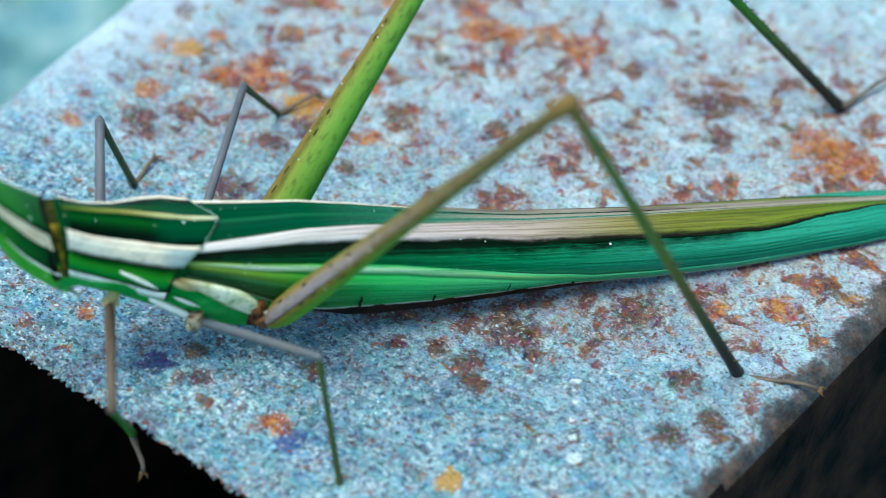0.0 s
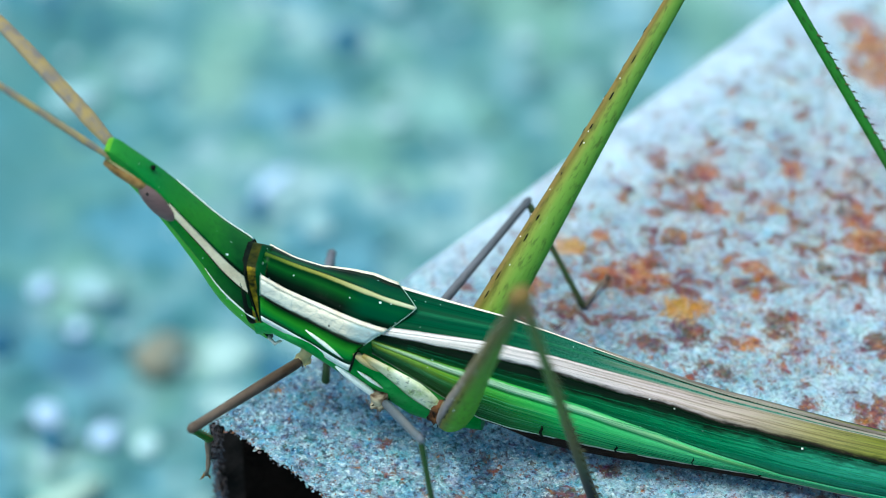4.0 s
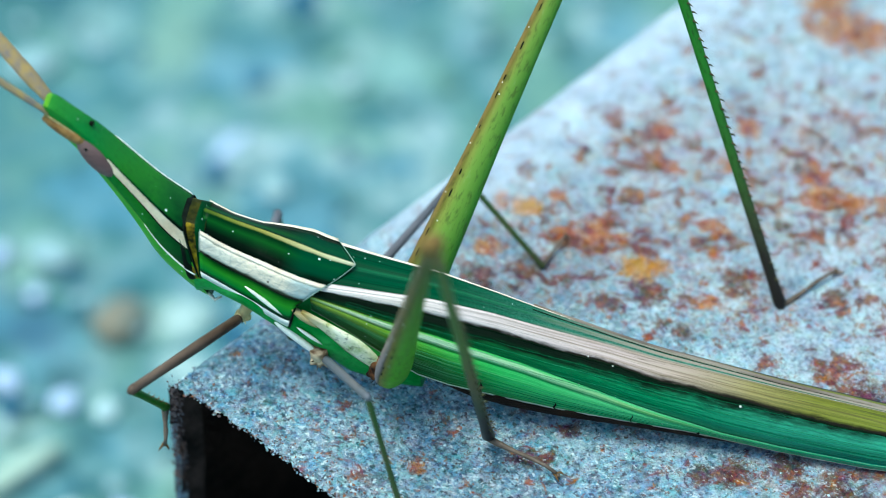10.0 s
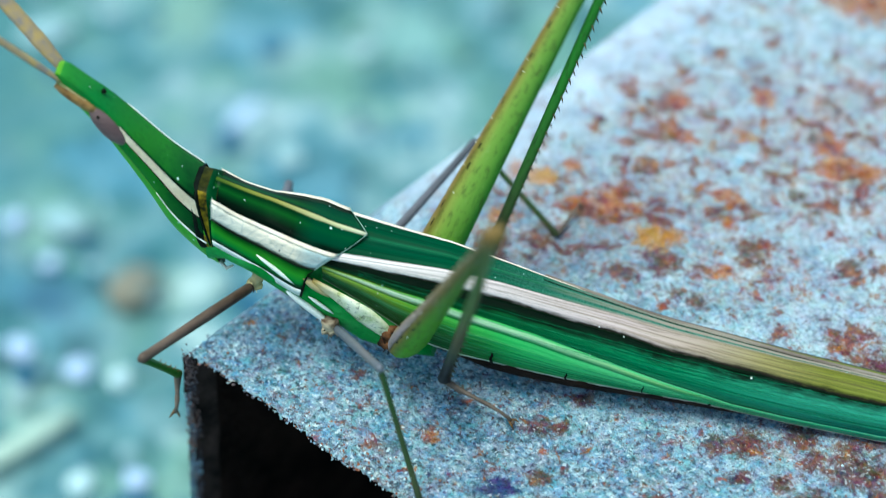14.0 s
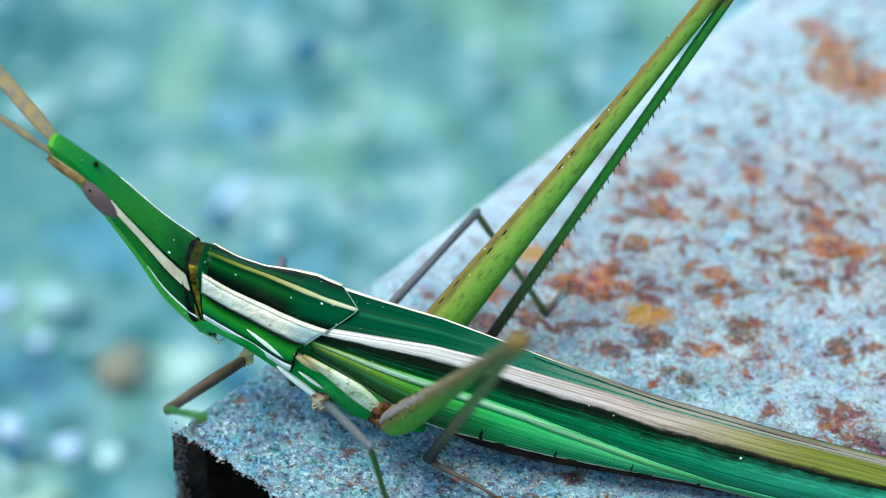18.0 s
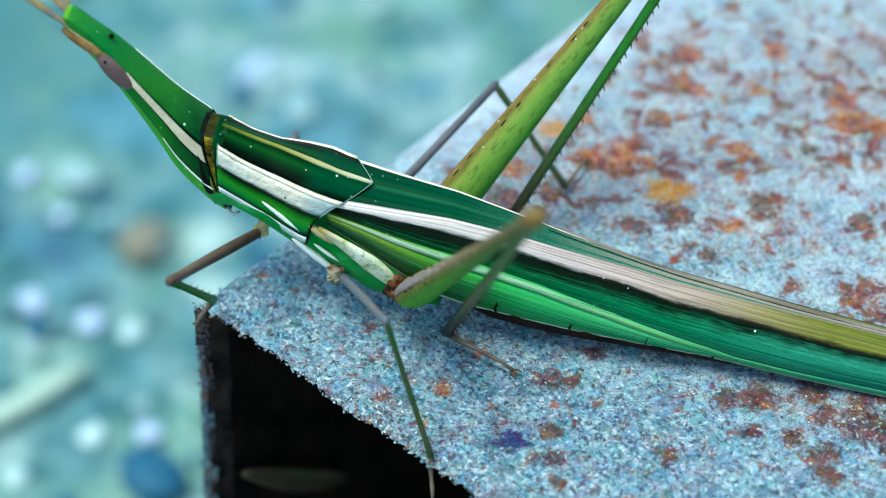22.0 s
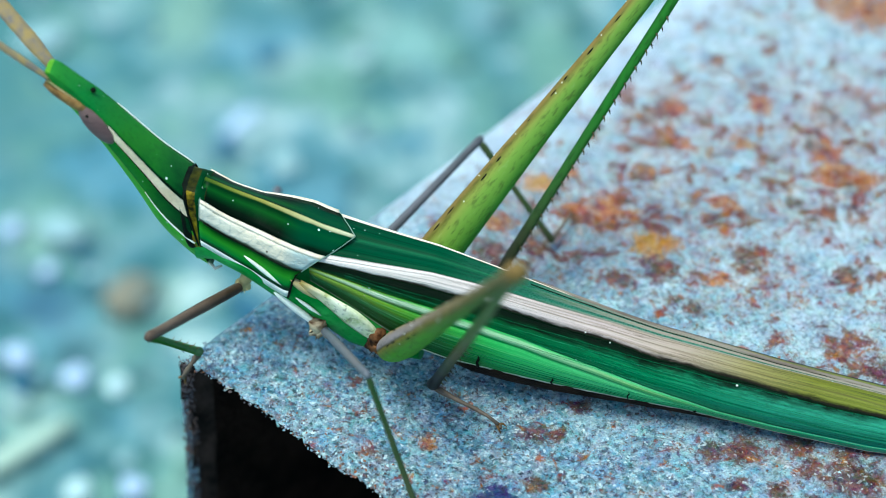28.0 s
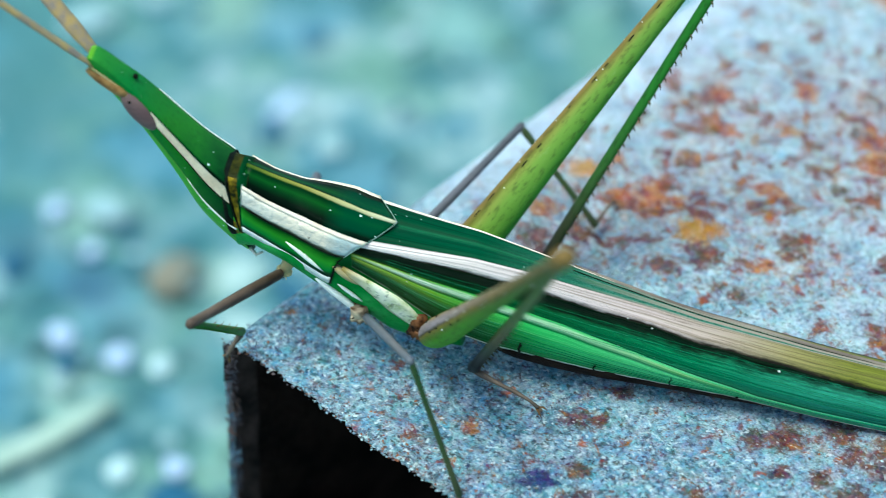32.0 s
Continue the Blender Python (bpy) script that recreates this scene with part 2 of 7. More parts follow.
        c = m.mix(on, c, m.ramp(m.noise(1100.0, 6.0, 0.75, m.scaled((1, 1, 1), (0.4, 0.8, 0.2))), stops))
    wob = m.math("MULTIPLY", ragged, 4.6)
    for x, y, r, col in PAINT_STAINS:
        c = m.mix(m.math("MULTIPLY", m.blob(x, y, r, wob), 0.85), c, col)
    c = m.tint(m.tint(c, 800.0, 0.07), 2600.0, 0.10, (0.5, 0.2, 0.7))
    # every grain a little lighter or darker, some white: glints set into the colour
    c = m.mix(1.0, c, m.ramp(r1, [(0.0, 0.5), (0.4, 0.92), (1.0, 1.0)]), "MULTIPLY")
    c = m.mix(m.math("MULTIPLY", m.ramp(g1, [(0.965, 0.0), (0.975, 0.5)]), m.math("SUBTRACT", 1.0, m.math("MULTIPLY", far, 0.7))), c, (0.90, 0.93, 0.93))
    # the pale, almost clean margin along the upper long edge
    margin = m.math("ADD", m.axis(0), m.math("MULTIPLY", m.math("SUBTRACT", patch, 0.5), 0.008))
    margin = m.math("MULTIPLY", m.ramp(m.span(margin, 0.001, 0.0055), [(0.0, 0.7), (0.4, 0.5), (1.0, 0.0)]), m.span(m.axis(1), 0.010, 0.022), True)
    c = m.mix(margin, c, m.ramp(mid, [(0.4, (0.50, 0.55, 0.66)), (0.6, (0.66, 0.70, 0.80))]))
    # dark rust creeping in from the far long edge
    creep = m.math("ADD", m.axis(0), m.math("MULTIPLY", m.math("SUBTRACT", m.noise(420.0, 6.0, 0.7), 0.5), 0.006))
    c = m.mix(m.ramp(m.span(creep, 0.0478, 0.0503), [(0.2, 0.0), (0.45, 0.85), (1.0, 1.0)]), c, m.ramp(m.noise(700.0, 5.0, 0.7), [(0.38, (0.008, 0.008, 0.010)), (0.5, (0.04, 0.024, 0.018)), (0.64, (0.11, 0.055, 0.034))]))
    h = m.math("ADD", m.math("MULTIPLY", small, 0.7), m.math("MULTIPLY", chip, 1.0))
    h = m.math("ADD", h, m.math("MULTIPLY", r1, 0.25))
    m.bump(h, 0.9, 0.3 * MM)
    return m.done(c, m.ramp(b1, [(0.2, 0.75), (0.9, 0.3)]))


# places on the top face and reach, millimetres
RUST_BRIGHT = [(10.4, 25.4, 1.9), (9.0, 24.2, 1.4), (4.2, 23.8, 1.2), (15.0, 30.4, 1.3), (18.2, 36.9, 2.0), (16.7, 37.8, 1.5), (19.8, 37.6, 1.3), (12.6, 35.2, 1.1), (11.3, 38.4, 1.3), (10.0, 32.5, 1.1), (16.5, 28.9, 0.9),
               (9.3, 49.6, 3.0), (11.2, 49.8, 2.6), (7.4, 50.8, 2.2), (5.2, 51.4, 1.6), (6.4, 20.3, 1.2), (4.6, 15.4, 0.9), (23.8, 39.0, 1.7), (21.6, 39.1, 1.2), (41.2, 41.2, 2.8), (39.2, 41.2, 2.0), (42.3, 26.9, 1.1), (44.8, 29.0, 1.5), (28.5, 4.9, 1.3), (15.2, 4.7, 0.9),
               (7.5, 35.0, 1.1), (6.5, 26.3, 0.9), (19.0, 25.4, 0.9)]
RUST_DARK = [(7.5, 18.2, 1.4), (15.8, 23.5, 1.7), (24.1, 30.4, 1.4), (30.4, 25.7, 1.6), (18.9, 27.7, 1.4), (19.4, 22.4, 1.1), (18.2, 22.1, 0.8), (19.1, 9.0, 1.3), (19.6, 12.3, 0.9), (27.1, 14.6, 1.3), (32.1, 17.3, 1.1),
             (36.2, 17.7, 1.1), (8.2, 17.7, 1.1), (9.6, 20.1, 1.0), (15.2, 17.0, 1.9), (32.6, 40.0, 1.7), (34.6, 38.1, 1.4), (39.0, 23.8, 2.6), (34.4, 18.4, 2.6), (21.7, 6.3, 1.1), (35.0, 14.0, 1.2), (45.6, 17.8, 1.4),
             (46.8, 20.0, 1.2), (43.9, 21.4, 1.6), (18.1, 33.2, 0.9), (29.9, 13.7, 1.0), (28.4, 15.8, 1.6), (30.3, 18.4, 1.5), (33.6, 18.8, 2.0), (33.8, 15.1, 1.5), (31.7, 14.7, 1.0), (27.7, 9.3, 1.0), (19.9, 9.7, 1.1), (23.3, 4.9, 0.9)]
RUST_FIELDS = [(9.0, 22.0, 7.0), (12.5, 26.0, 6.0), (19.0, 26.5, 5.0), (8.0, 33.0, 6.0), (15.0, 40.0, 7.0), (18.0, 34.0, 5.0), (23.5, 38.0, 6.0), (30.0, 33.0, 5.0),
               (33.0, 42.0, 7.0), (41.0, 40.0, 7.0), (29.8, 25.3, 4.0), (31.0, 18.5, 4.0), (37.0, 22.5, 5.0), (42.0, 27.0, 5.0), (46.0, 32.0, 5.0), (40.0, 33.0, 8.0), (46.0, 39.0, 9.0), (37.0, 46.0, 7.0)]
PAINT_STAINS = [(20.5, 4.2, 1.0, (0.03, 0.035, 0.14)), (29.8, 4.4, 0.9, (0.04, 0.08, 0.26)), (38.3, 7.6, 0.8, (0.55, 0.27, 0.04)), (14.0, 24.7, 1.15, (0.58, 0.25, 0.02)), (14.9, 25.6, 0.8, (0.52, 0.20, 0.02)), (5.8, 24.4, 0.9, (0.55, 0.24, 0.05)),
                (39.3, 17.6, 0.28, (0.85, 0.88, 0.88)), (40.2, 16.4, 0.25, (0.85, 0.88, 0.88)), (40.8, 15.2, 0.3, (0.85, 0.88, 0.88)), (41.6, 14.2, 0.24, (0.8, 0.84, 0.85)), (42.6, 13.0, 0.4, (0.85, 0.88, 0.88))]
STEEL = steel()
FLAKE_WHITE = plain("pale_flake", (0.46, 0.60, 0.66), (0.62, 0.72, 0.75), 900.0, 0.5, specular=0.3)
FLAKE_RUST = plain("rust_flake", (0.20, 0.06, 0.04), (0.34, 0.13, 0.05), 900.0, 0.6)
# rust of the undercut rim, its shade mixed into the dark colour
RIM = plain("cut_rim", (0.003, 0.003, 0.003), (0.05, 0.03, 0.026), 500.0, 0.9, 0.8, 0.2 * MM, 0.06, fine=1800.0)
FLAKE_DARK = plain("dark_flake", (0.06, 0.07, 0.10), (0.14, 0.08, 0.06), 900.0, 0.6)
# rusty sides, coloured nearly black because little light falls on them
SHADED_SIDE_RUST = plain("shaded_rusty_side", (0.003, 0.004, 0.006), (0.045, 0.022, 0.015), 330.0, 0.9, 0.9, 0.5 * MM, 0.06, fine=1500.0)
# rust taken down to near-black: the shade inside the tube sits in the colour
INSIDE = plain("shaded_rusty_inside", (0.001, 0.001, 0.001), (0.02, 0.010, 0.008), 330.0, 0.9, 0.6, 0.3 * MM, 0.06, fine=1500.0)


def earth():
    m = Nodes("mossy_ground", 0.85, 0.0, 0.25)
    big, mid, small = m.noise(38.0, 4.0), m.noise(210.0, 5.0, 0.6), m.noise(900.0, 4.0)
    hue = m.noise(110.0, 3.0, 0.5, m.scaled((1, 1, 1), (0.2, 0.4, 0.1)))
    c = m.ramp(mid, [(0.37, (0.035, 0.115, 0.135)), (0.45, (0.095, 0.21, 0.225)), (0.53, (0.17, 0.30, 0.31)), (0.63, (0.38, 0.49, 0.51))])
    c = m.mix(m.ramp(big, [(0.38, 0.6), (0.56, 0.0)]), c, (0.075, 0.20, 0.215))
    c = m.mix(m.ramp(hue, [(0.5, 0.0), (0.60, 0.6)]), c, (0.22, 0.37, 0.27))
    c = m.mix(m.ramp(hue, [(0.38, 0.5), (0.46, 0.0)]), c, (0.12, 0.29, 0.42))
    wob = m.math("MULTIPLY", m.math("SUBTRACT", m.noise(260.0, 4.0, 0.6), 0.5), 1.4)
    for x, y, r, col in EARTH_PATCHES:
        c = m.mix(m.math("MULTIPLY", m.blob(x, y, r, wob, -0.0515, 0.6), 0.82), c, col)
    c = m.mix(m.ramp(small, [(0.35, 0.4), (0.55, 0.0)]), c, (0.06, 0.11, 0.12))
    m.bump(m.math("ADD", mid, small), 0.6, 1.5 * MM)
    return m.done(c)


# dark and pale patches of the ground: place and reach in millimetres
EARTH_PATCHES = [(-76.5, 56.0, 9.5, (0.05, 0.15, 0.17)), (-67.0, 40.0, 8.0, (0.07, 0.18, 0.19)), (-48.0, 31.0, 3.2, (0.05, 0.12, 0.19)), (-50.6, 36.5, 2.6, (0.05, 0.13, 0.18)), (-55.5, 30.5, 3.5, (0.06, 0.15, 0.19)), (-43.0, 29.0, 2.4, (0.07, 0.14, 0.17)),
                (-40.9, 39.0, 3.0, (0.56, 0.68, 0.66)), (-37.5, 35.5, 2.2, (0.48, 0.60, 0.58)), (-62.0, 59.0, 4.5, (0.25, 0.38, 0.30)), (-68.9, 58.5, 3.5, (0.28, 0.43, 0.42)), (-54.0, 78.0, 3.5, (0.07, 0.18, 0.21)), (-47.6, 70.7, 3.5, (0.26, 0.42, 0.40)),
                (-52.7, 61.5, 2.8, (0.26, 0.38, 0.36)), (-44.4, 54.5, 2.6, (0.09, 0.20, 0.23)), (-71.5, 47.5, 7.0, (0.08, 0.20, 0.21)), (-58.5, 64.5, 3.0, (0.08, 0.20, 0.23)), (-61.0, 47.0, 3.6, (0.09, 0.22, 0.24))]
EARTH = earth()


def streaks(m, c, dark, light, a=0.5, b=0.5, fine=1.0, relief=0.12):
    """Veins that run along the wing, fine: how many lie side by side."""
    n1, n2, n3 = m.noise(8.0, 3.0, 0.6, m.uv(0.3, 1.6 * fine)), m.noise(9.0, 3.0, 0.65, m.uv(0.4, 2.4 * fine)), m.noise(40.0, 3.0, 0.6, m.uv(4.0, 1.0))
    c = m.mix(m.ramp(n1, [(0.38, a), (0.5, 0.0)]), c, dark)
    c = m.mix(m.ramp(n2, [(0.52, 0.0), (0.66, b * 0.8)]), c, light)
    c = m.mix(m.ramp(n3, [(0.35, 0.3), (0.5, 0.0)]), c, dark)
    # thin crisp veins where the soft tones change
    c = m.mix(m.ramp(n2, [(0.455, 0.0), (0.47, a * 0.3), (0.485, a * 0.3), (0.5, 0.0)]), c, dark)
    c = m.mix(m.ramp(n1, [(0.53, 0.0), (0.54, b * 0.3), (0.55, b * 0.3), (0.56, 0.0)]), c, light)
    m.bump(m.math("ADD", n1, n2), 0.7, relief * MM)
    return c


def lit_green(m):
    """The wing's clear green, its colour raised for light shining through: yellowish at the root, deep green, then
    blue-green at the tip.
    """
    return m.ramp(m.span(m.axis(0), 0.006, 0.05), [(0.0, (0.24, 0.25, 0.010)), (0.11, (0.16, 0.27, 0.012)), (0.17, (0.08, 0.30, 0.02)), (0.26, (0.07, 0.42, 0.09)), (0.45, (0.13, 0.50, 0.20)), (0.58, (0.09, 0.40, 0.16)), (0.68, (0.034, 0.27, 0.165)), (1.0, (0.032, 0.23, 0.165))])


def wing_green():
    m = Nodes("wing_green", 0.4, 0.0, 0.06)
    x, v = m.axis(0), m.across()
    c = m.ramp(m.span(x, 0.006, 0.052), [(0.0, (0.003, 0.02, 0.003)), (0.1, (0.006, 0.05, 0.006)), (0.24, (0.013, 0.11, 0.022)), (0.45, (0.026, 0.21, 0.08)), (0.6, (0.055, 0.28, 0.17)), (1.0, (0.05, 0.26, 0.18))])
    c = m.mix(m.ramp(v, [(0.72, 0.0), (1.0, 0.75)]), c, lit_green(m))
    c = streaks(m, c, (0.003, 0.045, 0.018), (0.05, 0.30, 0.15), 0.6, 0.3)
    # ragged black fringe below the pale band: a shadow gradient laid into the colour
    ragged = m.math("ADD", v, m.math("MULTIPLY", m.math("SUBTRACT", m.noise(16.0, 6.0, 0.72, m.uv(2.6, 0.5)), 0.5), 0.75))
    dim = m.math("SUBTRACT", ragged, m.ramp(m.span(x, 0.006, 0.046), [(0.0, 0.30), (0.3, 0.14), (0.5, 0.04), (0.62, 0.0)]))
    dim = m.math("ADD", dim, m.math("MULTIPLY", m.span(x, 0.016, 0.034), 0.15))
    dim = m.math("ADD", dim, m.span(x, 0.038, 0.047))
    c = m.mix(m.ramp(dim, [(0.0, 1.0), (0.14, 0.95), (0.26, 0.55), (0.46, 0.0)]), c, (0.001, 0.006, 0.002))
    return m.done(m.dust(c, 0.35))


def wing_pale():
    m = Nodes("wing_pale_band", 0.55, 0.0, 0.15)
    x, v = m.axis(0), m.across()
    c = m.ramp(m.span(x, 0.006, 0.05), [(0.0, (0.90, 0.79, 0.74)), (0.22, (0.82, 0.66, 0.64)), (0.38, (0.60, 0.44, 0.41)), (0.50, (0.46, 0.33, 0.25)), (0.58, (0.32, 0.25, 0.09)), (0.66, (0.20, 0.19, 0.022)), (0.85, (0.16, 0.20, 0.012)), (1.0, (0.05, 0.15, 0.03))])
    n = m.noise(9.0, 4.0, 0.7, m.uv(0.35, 0.9))
    tone = m.ramp(m.span(x, 0.012, 0.034), [(0.0, (0.45, 0.36, 0.32)), (0.5, (0.30, 0.20, 0.12)), (1.0, (0.05, 0.055, 0.008))])
    c = m.mix(m.ramp(n, [(0.38, 0.6), (0.52, 0.0)]), c, tone)
    line = m.noise(8.0, 3.0, 0.6, m.uv(0.22, 0.8))
    for at in (0.46, 0.55):
        c = m.mix(m.ramp(line, [(at - 0.016, 0.0), (at - 0.005, 0.7), (at + 0.005, 0.7), (at + 0.016, 0.0)]), c, m.mix(0.55, tone, (0.06, 0.04, 0.03)))
    c = m.mix(m.ramp(m.noise(11.0, 3.0, 0.6, m.uv(0.35, 1.6)), [(0.54, 0.0), (0.64, 0.3)]), c, m.mix(m.span(x, 0.02, 0.034), (0.9, 0.8, 0.7), (0.30, 0.32, 0.06)))
    # two fine brown lines that keep their place in the band
    wander = m.math("ADD", v, m.math("MULTIPLY", m.math("SUBTRACT", m.noise(6.0, 4.0, 0.6, m.uv(0.5, 0.2)), 0.5), 0.22))
    for at, dark in ((0.30, 0.75), (0.58, 0.45)):
        c = m.mix(m.ramp(wander, [(at - 0.05, 0.0), (at - 0.012, dark), (at + 0.012, dark), (at + 0.035, 0.0)]), c, m.mix(m.span(x, 0.012, 0.03), (0.22, 0.16, 0.13), (0.10, 0.07, 0.02)))
    low = m.math("ADD", v, m.math("MULTIPLY", m.math("SUBTRACT", m.noise(30.0, 4.0, 0.7, m.uv(1.5, 0.2)), 0.5), 0.4))
    c = m.mix(m.ramp(low, [(0.84, 0.0), (0.90, 0.5), (0.97, 1.0)]), c, (0.02, 0.014, 0.008))
    c = m.mix(m.ramp(v, [(0.0, 0.7), (0.07, 0.0)]), c, (0.10, 0.08, 0.05))
    m.bump(n, 0.5, 0.06 * MM)
    return m.done(c)


def wing_back():
    """The narrow upper field: deep green, then a fine net of pale veins between two beige ribs towards the tip."""
    m = Nodes("wing_back", 0.45, 0.0, 0.06)
    x, v = m.axis(0), m.across()
    net = m.cells(9500.0, "DISTANCE_TO_EDGE", m.scaled((0.65, 1.0, 1.0)))
    c = m.ramp(m.span(x, 0.006, 0.04), [(0.0, (0.002, 0.038, 0.012)), (0.25, (0.005, 0.062, 0.024)), (0.45, (0.016, 0.11, 0.06)), (0.7, (0.025, 0.11, 0.07)), (1.0, (0.06, 0.08, 0.03))])
    n1 = m.noise(7.0, 3.0, 0.6, m.uv(0.3, 1.4))
    c = m.mix(m.ramp(n1, [(0.38, 0.8), (0.5, 0.0)]), c, (0.001, 0.016, 0.006))
    c = m.mix(m.ramp(v, [(0.0, 0.75), (0.12, 0.0)]), c, (0.03, 0.17, 0.07))
    far = m.span(x, 0.014, 0.024)
    net2 = m.math("MULTIPLY", m.ramp(net, [(0.05, 0.4), (0.2, 0.0)]), far, True)
    net2 = m.math("MULTIPLY", net2, m.span(x, 0.036, 0.029), True)
    c = m.mix(net2, c, (0.18, 0.36, 0.27))
    ribs = m.math("MULTIPLY", m.ramp(v, [(0.0, 1.0), (0.22, 0.9), (0.26, 0.0), (0.62, 0.0), (0.66, 0.9), (0.82, 0.9), (0.86, 0.1), (0.9, 0.9)]), m.span(x, 0.019, 0.026), True)
    c = m.mix(ribs, c, (0.34, 0.28, 0.22))
    c = m.dust(c, 0.7, (0.5, 0.68, 0.6))
    m.bump(m.math("MULTIPLY", net, far), 0.3, 0.04 * MM)
    return m.done(c)


def stained(name, a, b, dots, roughness=0.36, specular=0.06):
    """Green cuticle with a few pale grains of dust."""
    m = Nodes(name, roughness, 0.0, specular)
    n1, n2 = m.noise(420.0, 4.0), m.noise(3600.0, 3.0)
    c = m.mix(m.ramp(n1, [(0.35, 0.0), (0.65, 1.0)]), a, b)
    c = m.mix(m.ramp(n2, [(0.3, 0.35), (0.5, 0.0)]), c, tuple(q * 0.4 for q in a))
    c = m.dust(c, dots * 10)
    m.bump(n2, 0.25, 0.04 * MM)
    return m.done(c)


def head_green():
    """Clear green at the snout, deepening towards the neck."""
    m = Nodes("head_green", 0.36, 0.0, 0.07)
    n1, n2 = m.noise(420.0, 4.0), m.noise(3600.0, 3.0)
    at = m.math("ADD", m.axis(0), m.math("MULTIPLY", m.math("SUBTRACT", n1, 0.5), 0.004))
    c = m.ramp(m.span(at, -0.008, 0.0), [(0.0, (0.05, 0.22, 0.026)), (0.35, (0.022, 0.16, 0.028)), (0.65, (0.034, 0.17, 0.014)), (0.86, (0.014, 0.085, 0.012)), (1.0, (0.003, 0.03, 0.006))])
    c = m.mix(m.ramp(n2, [(0.3, 0.35), (0.5, 0.0)]), c, (0.01, 0.07, 0.01))
    c = m.dust(c, 0.5)
    m.bump(n2, 0.25, 0.04 * MM)
    return m.done(c)


HEAD_GREEN = head_green()
TIP_GREEN = plain("snout_tip_green", (0.11, 0.30, 0.014), (0.16, 0.36, 0.03), 900.0, 0.4)
CUTICLE_BLACK = stained("black_green_cuticle", (0.0005, 0.004, 0.001), (0.001, 0.008, 0.002), 0.05)
CUTICLE_DARK = stained("dark_green_cuticle", (0.002, 0.026, 0.005), (0.005, 0.048, 0.010), 0.06)
CUTICLE_BRIGHT = stained("bright_green_cuticle", (0.08, 0.34, 0.015), (0.14, 0.44, 0.03), 0.03)
CREAM = plain("cream_stripe", (0.92, 0.72, 0.50), (0.80, 0.58, 0.38), 1200.0, 0.55, 0.3, 0.04 * MM, 0.08)
WHITE = plain("white_stripe", (0.92, 0.88, 0.80), (0.84, 0.80, 0.72), 1500.0, 0.5, 0.2, 0.03 * MM, 0.12)
OLIVE = plain("olive_collar", (0.008, 0.011, 0.001), (0.045, 0.042, 0.003), 1800.0, 0.5, 0.5, 0.06 * MM, 0.08)
GOLD_SPOT = plain("golden_collar", (0.010, 0.011, 0.001), (0.36, 0.24, 0.010), 1500.0, 0.45, 0.5, 0.06 * MM, 0.1)
BLACK = plain("black_edge", (0.003, 0.004, 0.003), (0.008, 0.012, 0.007), 1500.0, 0.5, specular=0.04)
BROWN = plain("brown_leg", (0.055, 0.032, 0.022), (0.15, 0.10, 0.075), 700.0, 0.42, 0.3, 0.04 * MM, stretch=(0.3, 1, 1))
GREY_LEG = plain("grey_leg", (0.09, 0.09, 0.10), (0.15, 0.14, 0.16), 700.0, 0.45, 0.3, 0.04 * MM, stretch=(0.3, 1, 1))
SHIN_LEAF = plain("leaf_green_shin", (0.03, 0.12, 0.012), (0.07, 0.17, 0.025), 700.0, 0.4, 0.3, 0.04 * MM, stretch=(0.3, 1, 1))
KNEE = plain("brown_knee", (0.20, 0.10, 0.035), (0.11, 0.06, 0.025), 900.0, 0.4)
EYE_SKIN = plain("mauve_eye", (0.13, 0.07, 0.07), (0.20, 0.12, 0.11), 800.0, 0.3, 0.2, 0.03 * MM, stretch=(0.3, 1, 1))
FEELER = plain("brown_feeler", (0.44, 0.29, 0.11), (0.23, 0.18, 0.15), 1500.0, 0.5, 0.4, 0.06 * MM, fine=3000.0)
DARK_SHELL = plain("black_shell", (0.0015, 0.0018, 0.0025), (0.004, 0.005, 0.006), 2000.0, 0.35, 0.2, 0.02 * MM, 0.15)


# ---- mesh helpers ----
def part(name, bm, material, parent, label=""):
    me = bpy.data.meshes.new(name)
    bmesh.ops.recalc_face_normals(bm, faces=bm.faces)
    bm.to_mesh(me)
    bm.free()
    for m in material if isinstance(material, (list, tuple)) else [material]:
        me.materials.append(m)
    for p in me.polygons:
        p.use_smooth = True
    ob = new(name, me)
    ob.parent = parent
    if label:
        tagged(ob, label)
    return ob


def thing(name, label, category, group="", kind=""):
    ob = new(name)
    ob.empty_display_size = 0.005
    return tagged(ob, label, category, group, kind)


def loft(bm, rings, closed=True, caps=True, slot=None):
    """Skin over rings of points; slot(j) is the material of column j."""
    vs = [[bm.verts.new(p) for p in r] for r in rings]
    n = len(rings[0])
    for i in range(len(vs) - 1):
        for j in range(n if closed else n - 1):
            k = (j + 1) % n
            try:
                f = bm.faces.new((vs[i][j], vs[i][k], vs[i + 1][k], vs[i + 1][j]))
            except ValueError:
                continue
            if slot:
                f.material_index = slot(i, j)
    if caps and closed:
        for r in (vs[0], vs[-1]):
            try:
                bm.faces.new(r)
            except ValueError:
                pass
    return vs


